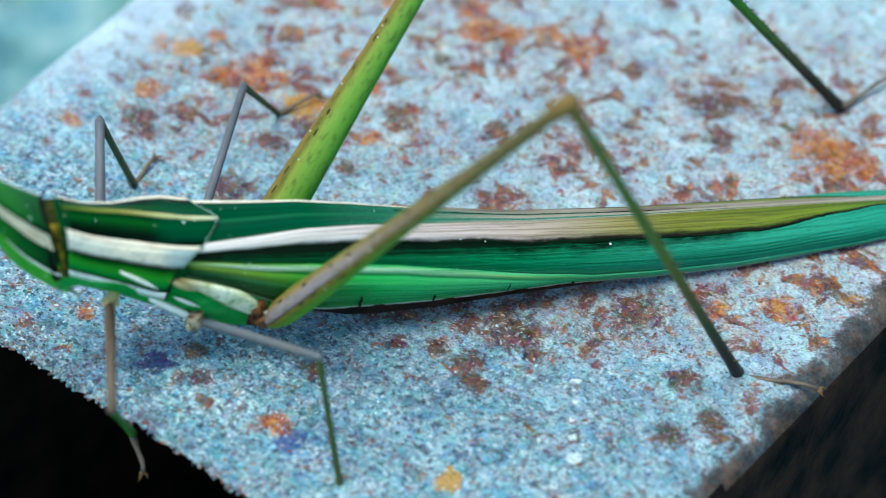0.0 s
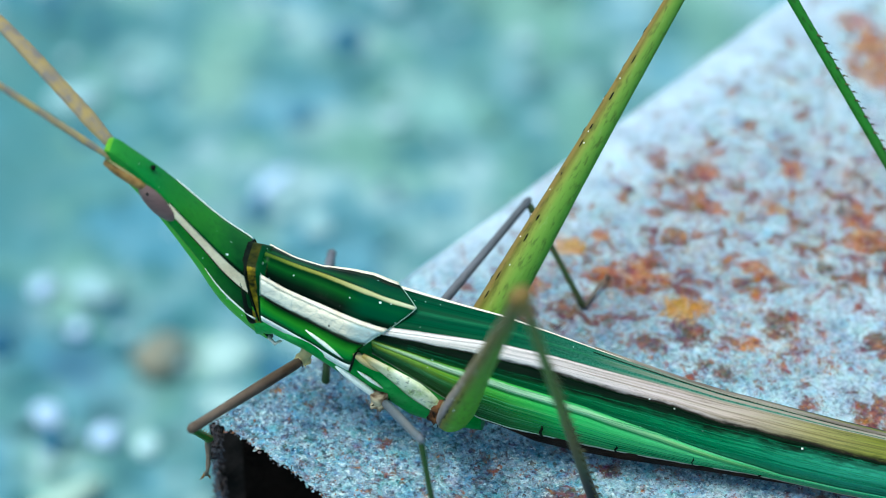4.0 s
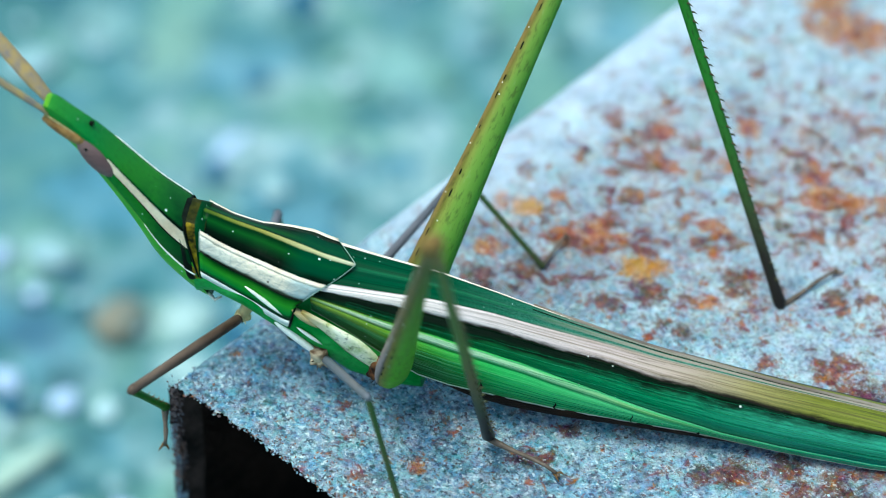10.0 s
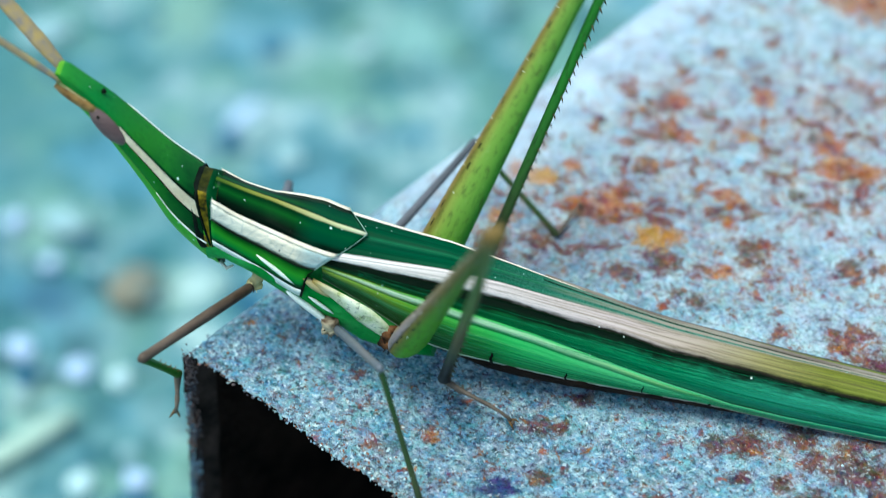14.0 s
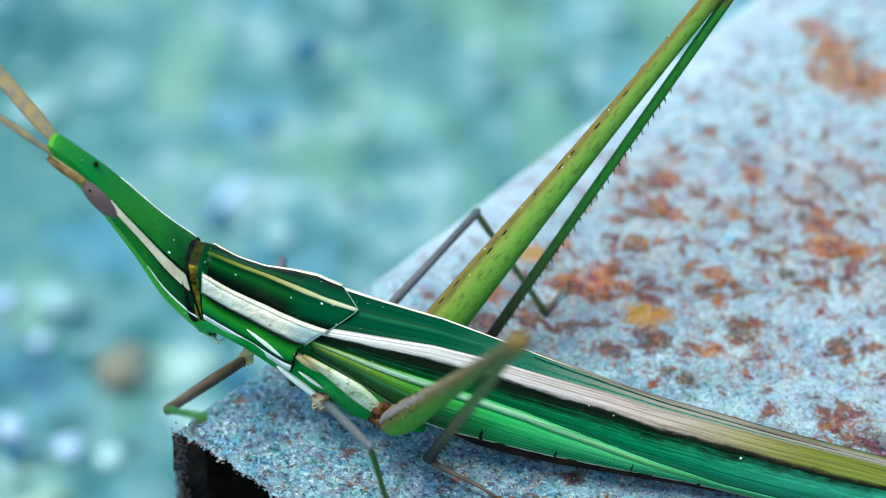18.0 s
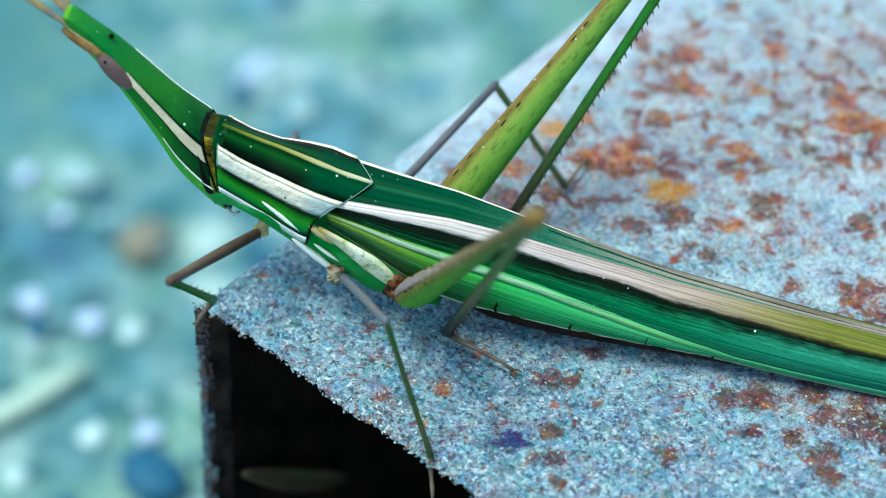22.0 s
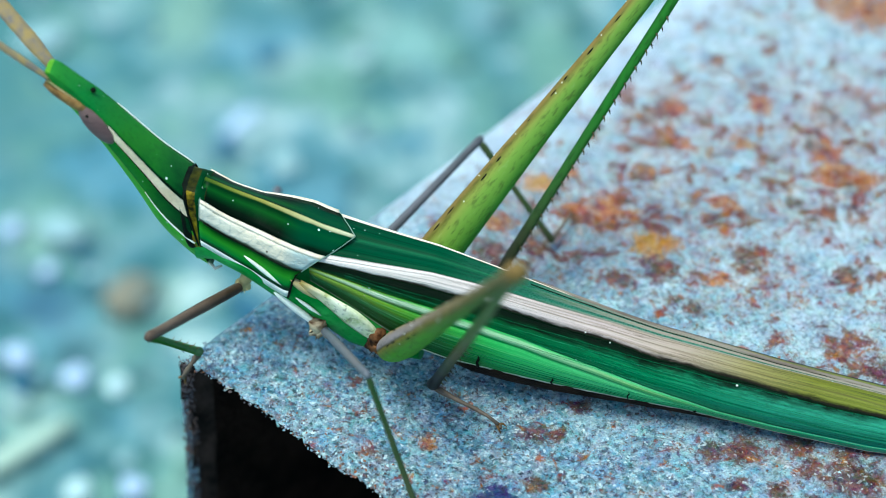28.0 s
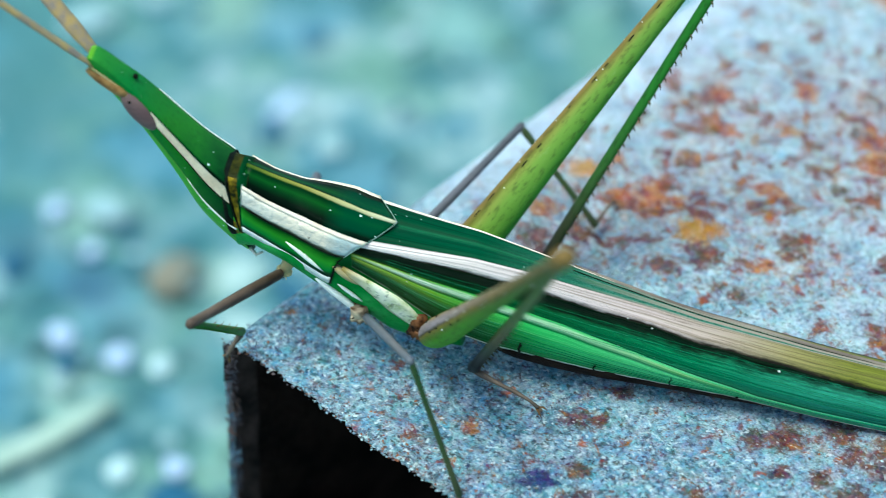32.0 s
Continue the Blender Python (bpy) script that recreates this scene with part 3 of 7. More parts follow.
def strip(bm, rings):
    """An open skin with its own coordinates: u along, v across."""
    uv = bm.loops.layers.uv.new("UVMap")
    vs = [[bm.verts.new(p) for p in r] for r in rings]
    n, k = len(rings[0]) - 1, len(rings) - 1
    for i in range(k):
        for j in range(n):
            f = bm.faces.new((vs[i][j], vs[i][j + 1], vs[i + 1][j + 1], vs[i + 1][j]))
            for loop, (a, b) in zip(f.loops, ((i, j), (i, j + 1), (i + 1, j + 1), (i + 1, j))):
                loop[uv].uv = (a / k, b / n)


def lerp_table(x, table):
    """Smooth reading of a small table of (x, value)."""
    if x <= table[0][0]:
        return table[0][1]
    for (x0, v0), (x1, v1) in zip(table, table[1:]):
        if x <= x1:
            return v0 + (v1 - v0) * (x - x0) / (x1 - x0)
    return table[-1][1]


def body_point(x, side, z):
    """A point in the insect's space: x to the rear, side to its left, z up, in millimetres."""
    return Vector((x * MM, -side * MM, z * MM))


def tube_along(bm, points, radii, n=8, flat=1.0, mat_of=None):
    rings = []
    for i, p in enumerate(points):
        d = (points[min(i + 1, len(points) - 1)] - points[max(i - 1, 0)]).normalized()
        up = Vector((0, 0, 1)) if abs(d.z) < 0.95 else Vector((1, 0, 0))
        s = d.cross(up).normalized()
        u = s.cross(d)
        rings.append([p + s * math.cos(a) * radii[i] + u * math.sin(a) * radii[i] * flat for a in (2 * math.pi * k / n for k in range(n))])
    loft(bm, rings, slot=mat_of)


# ---- ground ----
def build_ground():
    bm = bmesh.new()
    rad = [0.0, 0.02, 0.04, 0.06, 0.08, 0.1, 0.13, 0.17, 0.25, 0.5, 1.0, 3.0, 10.0, 40.0]
    rings = []
    for r in rad:
        ring = []
        for k in range(48):
            a = 2 * math.pi * k / 48
            x, y = -0.02 + r * math.cos(a), 0.04 + r * math.sin(a)
            h = 0.0 if r > 0.2 else 0.0012 * noise.noise(Vector((x * 60, y * 60, 0)))
            ring.append(Vector((x, y, -0.0515 + h)))
        rings.append(ring)
    vs = loft(bm, rings[1:], caps=False)
    bm.faces.new(vs[0])
    ob = part("ground", bm, EARTH, None)
    tagged(ob, "pale grey-green mossy ground far out of focus", "ground", kind="structure")


def pebble_mesh(r, seed):
    bm = bmesh.new()
    bmesh.ops.create_icosphere(bm, subdivisions=2, radius=r)
    for v in bm.verts:
        v.co *= 1 + 0.25 * noise.noise(v.co / r * 0.9 + Vector((seed * 3.1, 0, 0)))
        v.co.z *= 0.6
        v.co.x *= 0.75 + 0.5 * ((seed * 7) % 5) / 4
    return bm


PEBBLE_PALE = plain("pale_pebble", (0.28, 0.41, 0.44), (0.42, 0.55, 0.57), 300.0, 0.7)
PEBBLE_WHITE = plain("whitish_pebble", (0.52, 0.66, 0.68), (0.66, 0.78, 0.79), 300.0, 0.7)
PEBBLE_LILAC = plain("lilac_pebble", (0.48, 0.57, 0.78), (0.58, 0.66, 0.86), 300.0, 0.7)
PEBBLE_BROWN = plain("brown_pebble", (0.25, 0.20, 0.14), (0.17, 0.21, 0.19), 300.0, 0.7)
PEBBLE_DARK = plain("slate_pebble", (0.02, 0.09, 0.17), (0.05, 0.14, 0.22), 300.0, 0.6)
STRAW = plain("pale_straw", (0.36, 0.46, 0.38), (0.46, 0.55, 0.46), 300.0, 0.6, stretch=(0.2, 1, 1))


def build_pebbles():
    rows = [(-51.0, 54.4, 0.7, 4.2, 97, PEBBLE_LILAC, "long smooth pale lilac pebble lying on the ground"),
            (-43.6, 35.2, 1.9, 1.25, 100, PEBBLE_BROWN, "rounded orange-brown pebble half sunk in the ground"),
            (-26.4, 18.9, 2.1, 1.0, 0, PEBBLE_DARK, "large dark slate blue pebble beside the steel tube"),
            (-32.4, 19.0, 1.1, 1.0, 0, PEBBLE_WHITE, "small whitish pebble lying on the ground"),
            (-29.7, 21.9, 0.9, 1.0, 0, PEBBLE_LILAC, "small pale lilac pebble lying on the ground"),
            (-37.7, 28.1, 1.1, 1.0, 0, PEBBLE_WHITE, "small whitish pebble lying on the ground"),
            (-40.6, 26.6, 1.1, 1.0, 0, PEBBLE_LILAC, "small pale lilac pebble lying on the ground"),
            (-45.4, 25.3, 1.0, 1.0, 0, PEBBLE_LILAC, "small pale lilac pebble lying on the ground"),
            (-33.5, 12.5, 0.9, 1.0, 0, PEBBLE_WHITE, "small whitish pebble lying on the ground"),
            (-52.4, 36.8, 1.4, 1.3, 20, PEBBLE_PALE, "small pale blue-grey pebble lying on the ground"),
            (-55.4, 34.2, 1.1, 1.0, 0, PEBBLE_LILAC, "small pale lilac pebble lying on the ground"),
            (-50.3, 33.0, 0.8, 1.0, 0, PEBBLE_LILAC, "small pale lilac pebble lying on the ground"),
            (-58.6, 70.7, 1.3, 1.0, 0, PEBBLE_DARK, "dark slate blue pebble lying on the ground"),
            (-43.0, 23.6, 1.0, 1.2, 40, PEBBLE_DARK, "dark slate blue pebble lying on the ground"),
            (-69.3, 50.5, 1.6, 1.4, 60, PEBBLE_PALE, "small pale blue-grey pebble lying on the ground")]
    for i, (x, y, r, long, turn, m, label) in enumerate(rows):
        bm = pebble_mesh(r * MM, i)
        bmesh.ops.scale(bm, vec=(long, 1.0, 1.0), verts=bm.verts)
        ob = part("pebble", bm, m, None)
        ob.location, ob.rotation_euler = (x * MM, y * MM, -0.0512 + 0.3 * r * MM), (0, 0, radians(turn))
        tagged(ob, label, "pebble", "pebbles on the ground")
    bm = bmesh.new()
    a, b = Vector((-0.0372, 0.0228, -0.0502)), Vector((-0.0390, 0.0120, -0.0502))
    pts = [a.lerp(b, k / 6) + Vector((0.00012 * math.sin(k), 0, 0.0002 * math.sin(k * 1.3))) for k in range(7)]
    tube_along(bm, pts, [0.0007, 0.0009, 0.001, 0.0011, 0.0011, 0.001, 0.0008], 8, 0.6)
    tagged(part("straw", bm, STRAW, None), "short piece of pale dry straw on the ground", "straw")
    # loose grit all round
    bm = bmesh.new()
    rng = random.Random(5)
    for k in range(1000):
        x, y = rng.uniform(-0.13, 0.0), rng.uniform(-0.03, 0.16)
        r = rng.choice((0.0005, 0.0007, 0.0009, 0.0013))
        c = Vector((x, y, -0.0512 + r * 0.3))
        ps = [c + Vector((math.cos(q) * r * rng.uniform(0.7, 1.2), math.sin(q) * r * rng.uniform(0.7, 1.2), 0)) for q in (0, 1.2, 2.4, 3.7, 5.0)]
        top, vs = bm.verts.new(c + Vector((0, 0, r * 0.7))), [bm.verts.new(p) for p in ps]
        for j in range(5):
            f = bm.faces.new((vs[j], vs[(j + 1) % 5], top))
            f.material_index = (0, 1, 0, 1, 2)[k % 5]
    ob = part("grit", bm, [PEBBLE_PALE, EARTH, PEBBLE_DARK], None)
    tagged(ob, "loose pale and dark grit strewn over mossy ground", "grit", kind="stuff")


# ---- the steel tube: 50 mm square, 2 mm wall, its cut end towards the viewer ----
def build_tube():
    tube = thing("steel_tube", "square hollow steel tube with flaking grey paint and rust", "metal tube")
    w, wall, length, r = 0.05, 0.0009, 0.34, 0.0014

    def outline(inset, dense):
        """Rounded square, clockwise from the upper near corner, seen along the tube."""
        lo, hi, rr = inset, w - inset, max(r - inset, 0.0006)
        pts = []
        corners = [((hi - rr, -lo - rr), 90), ((hi - rr, -hi + rr), 0), ((lo + rr, -hi + rr), -90), ((lo + rr, -lo - rr), -180)]
        counts = [14, 14, 40, dense]
        for (c, a0), n in zip(corners, counts):
            for k in range(5):
                a = radians(a0 - 90 * k / 4)
                pts.append((c[0] + rr * math.cos(a), c[1] + rr * math.sin(a)))
            nxt = corners[(corners.index((c, a0)) + 1) % 4]
            e = (nxt[0][0] + rr * math.cos(radians(nxt[1])), nxt[0][1] + rr * math.sin(radians(nxt[1])))
            s = pts[-1]
            for k in range(1, n):
                pts.append((s[0] + (e[0] - s[0]) * k / n, s[1] + (e[1] - s[1]) * k / n))
        return pts

    ys = [0.0, 0.0002, 0.0005, 0.001, 0.0018, 0.003, 0.005, 0.008, 0.012, 0.017, 0.023, 0.03, 0.04, 0.052, 0.066, 0.085, 0.11, 0.15, 0.22, length]

    def ragged(x, z):
        q = Vector((x * 900, z * 900, 3.0))
        return 0.00025 * noise.noise(q * 0.2) + 0.0002 * noise.noise(q * 1.3) + 0.00022 * noise.noise(q * 3.7)

    def skin(inset, dense, sgn, back=0.0):
        rings = []
        for y in ys:
            ring = []
            for x, z in outline(inset, dense):
                d = ragged(x, z) * max(0.0, 1 - y / 0.003)
                lump = 0.00007 * noise.noise(Vector((x, y, z)) * 500) + 0.00015 * noise.noise(Vector((x, y, z)) * 90)
                cx, cz = x - w / 2, z + w / 2
                m = max(abs(cx), abs(cz))
                k = 1 + lump / m * sgn
                ring.append(Vector((w / 2 + cx * k, y - d + back * max(0.0, 1 - y / 0.008), -w / 2 + cz * k)))
            rings.append(ring)
        return rings

    outer, inner = skin(0.0, 480, 1.0), skin(wall, 480, 1.0, 0.0016)
    bm = bmesh.new()
    loft(bm, outer, caps=False)
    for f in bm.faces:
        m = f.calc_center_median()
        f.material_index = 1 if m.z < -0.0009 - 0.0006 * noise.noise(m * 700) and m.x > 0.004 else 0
    part("outer_skin", bm, [STEEL, SHADED_SIDE_RUST], tube)
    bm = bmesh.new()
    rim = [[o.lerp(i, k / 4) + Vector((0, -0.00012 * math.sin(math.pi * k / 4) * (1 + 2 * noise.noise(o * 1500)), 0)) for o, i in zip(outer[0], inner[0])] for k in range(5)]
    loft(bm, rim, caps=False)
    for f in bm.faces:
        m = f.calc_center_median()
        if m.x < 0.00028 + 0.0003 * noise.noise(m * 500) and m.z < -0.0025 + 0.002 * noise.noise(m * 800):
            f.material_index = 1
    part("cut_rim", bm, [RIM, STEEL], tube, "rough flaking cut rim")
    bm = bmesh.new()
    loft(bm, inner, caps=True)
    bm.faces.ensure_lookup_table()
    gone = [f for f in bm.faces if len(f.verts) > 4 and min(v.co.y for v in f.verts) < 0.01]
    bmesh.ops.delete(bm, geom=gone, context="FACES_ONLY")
    part("inner_skin", bm, INSIDE, tube, "rusty inner face with the shade inside put into its near-black colour")
    # flakes and grains that cling to the top, thickest along the cut
    bm = bmesh.new()
    rng = random.Random(11)
    for k in range(6400):
        if k < 3400:
            x, y = rng.uniform(0.0004, 0.0496), abs(rng.gauss(0, 0.0009)) - 0.00018
        else:
            x, y = rng.uniform(0.0005, 0.0495), rng.uniform(0.0, 0.05)
        s = rng.choice((0.00004, 0.00005, 0.00007, 0.0001))
        if k % 9 == 5:
            # along the upright edge as well
            z, s = -abs(rng.gauss(0, 0.014)), s * 1.3
            c = Vector((rng.uniform(0.0, 0.0007), ragged(0.0, z) * -1 + rng.uniform(-0.0001, 0.0005), z))
            ring = [bm.verts.new(c + Vector((math.cos(q) * s, -s * 0.3, math.sin(q) * s))) for q in (0, 1.57, 3.14, 4.71)]
            top = bm.verts.new(c + Vector((0, -s * 1.4, s * 0.6)))
            for j in range(4):
                f = bm.faces.new((ring[j], ring[(j + 1) % 4], top))
                f.material_index = (0, 1, 2, 0, 3, 2)[k % 6]
            continue
        c = Vector((x, y + ragged(x, 0.0) * -1 * max(0.0, 1 - y / 0.003), 0.00003))
        turn = rng.uniform(0, 6.28)
        ring = [bm.verts.new(c + Vector((math.cos(turn + q) * s * rng.uniform(0.7, 1.3), math.sin(turn + q) * s * rng.uniform(0.7, 1.3), -s * 0.4))) for q in (0, 1.57, 3.14, 4.71)]
        top = bm.verts.new(c + Vector((rng.uniform(-s, s) * 0.4, rng.uniform(-s, s) * 0.4, s * rng.uniform(0.5, 1.2))))
        for j in range(4):
            f = bm.faces.new((ring[j], ring[(j + 1) % 4], top))
            f.material_index = (0, 0, 1, 2, 0, 0, 3, 0, 2, 0, 0, 2)[k % 12]
    crumbs = part("flake_crust", bm, [STEEL, FLAKE_WHITE, FLAKE_DARK, FLAKE_RUST], tube, "loose flakes of paint and rust")
    tagged(crumbs, kind="stuff")
    return tube


# ---- the grasshopper ----
# all in the insect's own space, millimetres: x to the rear from the neck, side to its left, z up from the steel
RIDGE = [(7, 9.1), (10.5, 8.65), (13.7, 8.3), (16.9, 7.6), (20.1, 6.75), (26.4, 5.2), (32.8, 4.05), (37.9, 3.3), (43.0, 2.55), (50.3, 1.4), (57, 0.5)]
BACK = [(7, 1.9), (9.5, 1.6), (12, 1.35), (17, 0.9), (24, 0.45), (34, 0.2), (57, 0.05)]
BULGE = [(7, 2.1), (12, 2.25), (18, 2.3), (26, 2.1), (35, 1.95), (45, 1.7), (50.3, 1.3), (57, 0.12)]
HEM = [(7, 1.9), (12, 2.1), (18, 2.1), (28, 1.9), (38, 1.85), (46, 1.7), (50.3, 1.3), (57, 0.1)]
HEM_Z = [(7, 7.2), (9, 6.0), (11, 4.6), (13, 3.35), (14.7, 2.85), (17.3, 2.5), (20.5, 2.05), (25, 1.65), (28.5, 1.4), (33.3, 0.75), (38.4, 0.3), (46, 0.25), (57, 0.35)]
PALE = [(7, 0.13), (12, 0.14), (18, 0.155), (23, 0.18), (28, 0.22), (34, 0.25), (40, 0.28), (43.5, 0.17), (47, 0.05), (57, 0.03)]
LINE = [(7, 0.48), (13, 0.43), (19, 0.49), (23, 0.60), (27, 0.76), (30, 0.88), (57, 0.9)]


def build_wing(parent, sgn, label):
    """One forewing folded along the body: a narrow upper field, the pale band, the side field with its light line, the hem."""
    wing = new("forewing")
    wing.parent = parent
    tagged(wing, label)
    xs = [7 + 50 * k / 200 for k in range(201)]
    cols, flank = [], []
    for x in xs:
        zt, a, b = lerp_table(x, RIDGE), lerp_table(x, BACK), lerp_table(x, BULGE)
        h, zh, pale, line = lerp_table(x, HEM), lerp_table(x, HEM_Z), lerp_table(x, PALE), lerp_table(x, LINE)
        crest = 0.08 * math.sin(min(1, (x - 7) / 4) * math.pi)

        def side(f, zt=zt, a=a, b=b, h=h, zh=zh):
            w = (1 - f) ** 2 * a + 2 * f * (1 - f) * (b + 0.35 * (b - a)) + f * f * h
            return (w, zt - 0.1 + (zh - zt + 0.1) * (0.35 * f + 0.65 * f ** 1.25))

        fr = [0.0, pale * 0.5, pale, pale + 0.012, pale + (line - pale) * 0.55, line - 0.065, line, line + 0.065, line + 0.1 + (0.97 - line - 0.1) * 0.5, 0.978, 1.0]
        wav = (0.07 * noise.noise(Vector((x * 0.4, 3.0, sgn))) + 0.025 * noise.noise(Vector((x * 4.1, 1.0, sgn)))) * min(1.0, max(0.0, (x - 12) / 12)) + 0.02 * noise.noise(Vector((x * 6.0, 5.0, sgn)))
        fr[2] += wav * 0.35
        fr[3] += wav * 0.35
        # the dark seam widens unevenly along the middle of the wing
        swell = max(0.0, math.sin(math.pi * min(1.0, max(0.0, (x - 15) / 33))))
        fr[3] = fr[2] + 0.012 + swell * max(0.0, 0.018 + 0.04 * noise.noise(Vector((x * 0.35, 9.0, sgn))) + 0.008 * noise.noise(Vector((x * 2.7, 4.0, sgn))))
        # where the light line runs out, its columns fold into the hem
        fr = [min(f, 1.0) for f in fr]
        for k in range(1, len(fr)):
            fr[k] = max(fr[k], fr[k - 1] + 0.002)
        top = [(0.02, zt + 0.05), (a * 0.5, zt + crest * 0.5 - 0.03), (a * 0.86, zt + 0.02)]
        pts = top + [side(f) for f in fr]
        # a thin dark nick in the hem here and there
        nick = 0.35 if any(abs(x - q) < 0.34 for q in (17.6, 21.6, 25.8)) else 0.0
        w, z = pts[-1]
        pts[-1] = (w, z + nick * 0.4 + 0.05 * noise.noise(Vector((x * 1.7, 8.0, sgn))))
        flank.append(side)
        cols.append([body_point(x, sgn * w, z) for w, z in pts])
    for q, up, thick in ((16.55, 1.0, 0.09), (20.75, 0.6, 0.065), (25.05, 0.8, 0.04), (28.8, 0.25, 0.06)) if sgn > 0 else ():
        w, z = lerp_table(q, HEM), lerp_table(q, HEM_Z)
        bm = bmesh.new()
        tube_along(bm, [body_point(q, w + 0.05, z - 0.03), body_point(q - 0.05, w + 0.09 + 0.1 * up, z + 0.45 * up), body_point(q + 0.06, w + 0.1 + 0.12 * up, z + 0.75 * up), body_point(q + 0.04, w + 0.09 + 0.12 * up, z + up)],
                   [thick * MM, thick * 0.8 * MM, thick * 0.9 * MM, 0.015 * MM], 6)
        part("nick", bm, BLACK, wing, "small dark nick in the hem")
    for q, f, r in ((31.0, 0.30, 0.075), (22.4, 0.15, 0.05), (23.8, 0.19, 0.05)) if sgn > 0 else ():
        i = round((q - 7) * 4)
        w, z = flank[i](f)
        bm = bmesh.new()
        bmesh.ops.create_icosphere(bm, subdivisions=1, radius=r * MM, matrix=Matrix.Translation(body_point(q, w + 0.06, z + 0.03)))
        part("dust_grain", bm, WHITE, wing)
    # raised veins of the side field, fanning out towards the tip
    veins = [(0.24, 0.30, 9, 50, VEIN_DARK), (0.29, 0.42, 9, 52, VEIN_PALE), (0.34, 0.50, 9, 50, VEIN_DARK), (0.39, 0.56, 10, 53, VEIN_PALE), (0.43, 0.64, 10, 48, VEIN_DARK), (0.46, 0.70, 12, 50, VEIN_PALE),
             (0.62, 0.86, 13, 34, VEIN_PALE), (0.68, 0.90, 13, 32, VEIN_DARK), (0.74, 0.93, 14, 31, VEIN_PALE), (0.80, 0.95, 15, 30, VEIN_DARK), (0.86, 0.96, 15, 28, VEIN_PALE)]
    for f0, f1, x0, x1, mat in veins if sgn > 0 else ():
        pts, radii = [], []
        for i in range(0, len(xs), 2):
            if x0 <= xs[i] <= x1:
                t = (xs[i] - x0) / (x1 - x0)
                f = f0 + (f1 - f0) * min(1.0, 1.35 * t) + 0.006 * noise.noise(Vector((xs[i] * 0.6, f0 * 40, 0)))
                w, z = flank[i](min(f, 0.97))
                pts.append(body_point(xs[i], w + 0.036, z))
                radii.append(0.009 * MM * math.sin(math.pi * min(1.0, 0.1 + 0.86 * t)) + 0.004 * MM)
        bm = bmesh.new()
        tube_along(bm, pts, radii, 5)
        part("vein", bm, mat, wing)
    # pale outer rib along the back, with a dark line inside it
    for name, shift, lift, thick, mat, x0, x1 in (("back_rib", 0.97, 0.0, 0.085, KEEL_CREAM, 7.6, 24.6), ("rib_line", 0.84, 0.04, 0.05, SEAM, 7.6, 24.6), ("back_rib", 1.1, 0.03, 0.13, RIB_BROWN, 19.0, 52.0), ("rib_line", 0.55, 0.06, 0.03, SEAM, 19.0, 46.0)):
        bm = bmesh.new()
        pts, radii = [], []
        for k in range(32):
            x = x0 + (x1 - x0) * k / 31
            pts.append(body_point(x, sgn * lerp_table(x, BACK) * shift, lerp_table(x, RIDGE) + lift - 0.03 + 0.03 * noise.noise(Vector((x, sgn, 0)))))
            radii.append(thick * MM * (math.sin(math.pi * min(1.0, 0.04 + 0.9 * k / 31)) ** 0.4 if mat is RIB_BROWN else 1.0 - 0.6 * k / 31))
        if sgn < 0:
            tube_along(bm, pts, radii, 6)
            part(name, bm, mat, wing, "pale rib along the back" if mat is KEEL_CREAM else ("brown rib along the back" if mat is RIB_BROWN else ""))
        else:
            bm.free()
    bands = [("upper_field", 0, 2, WING_BACK, ""), ("pale_band", 2, 5, WING_PALE, "whitish band turning olive towards the tip"),
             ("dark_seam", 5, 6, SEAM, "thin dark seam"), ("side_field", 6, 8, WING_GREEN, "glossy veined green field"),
             ("light_line", 8, 10, WING_LIGHT, "pale green line"), ("lower_field", 10, 12, WING_LOWER, "bright green lower field"),
             ("hem", 12, 13, WING_HEM, "thin whitish hem")]
    for name, j0, j1, mat, lab in bands:
        bm = bmesh.new()
        rings = [c[j0:j1 + 1] for c in cols]
        strip(bm, rings)
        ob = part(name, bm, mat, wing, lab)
        sol = ob.modifiers.new("thick", "SOLIDIFY")
        sol.thickness, sol.offset = 0.07 * MM, 0.0
    return wing


def wing_light():
    m = Nodes("wing_light_line", 0.45, 0.0, 0.15)
    x, v = m.axis(0), m.across()
    c = m.ramp(m.span(x, 0.007, 0.034), [(0.0, (0.20, 0.30, 0.04)), (0.06, (0.55, 0.62, 0.34)), (0.14, (0.80, 0.84, 0.66)), (0.34, (0.70, 0.82, 0.56)), (0.55, (0.42, 0.64, 0.32)), (0.68, (0.24, 0.50, 0.12)), (0.78, (0.09, 0.36, 0.08)), (0.86, (0.025, 0.25, 0.11)), (1.0, (0.02, 0.23, 0.13))])
    worn = m.math("ADD", v, m.math("MULTIPLY", m.math("SUBTRACT", m.noise(30.0, 4.0, 0.7, m.uv(1.5, 0.4)), 0.5), 0.5))
    c = m.mix(m.ramp(worn, [(0.1, 1.0), (0.42, 0.0), (0.58, 0.0), (0.9, 1.0)]), c, lit_green(m))
    return m.done(streaks(m, c, (0.05, 0.32, 0.06), (0.78, 0.86, 0.62), 0.6, 0.4, 0.35, 0.03))


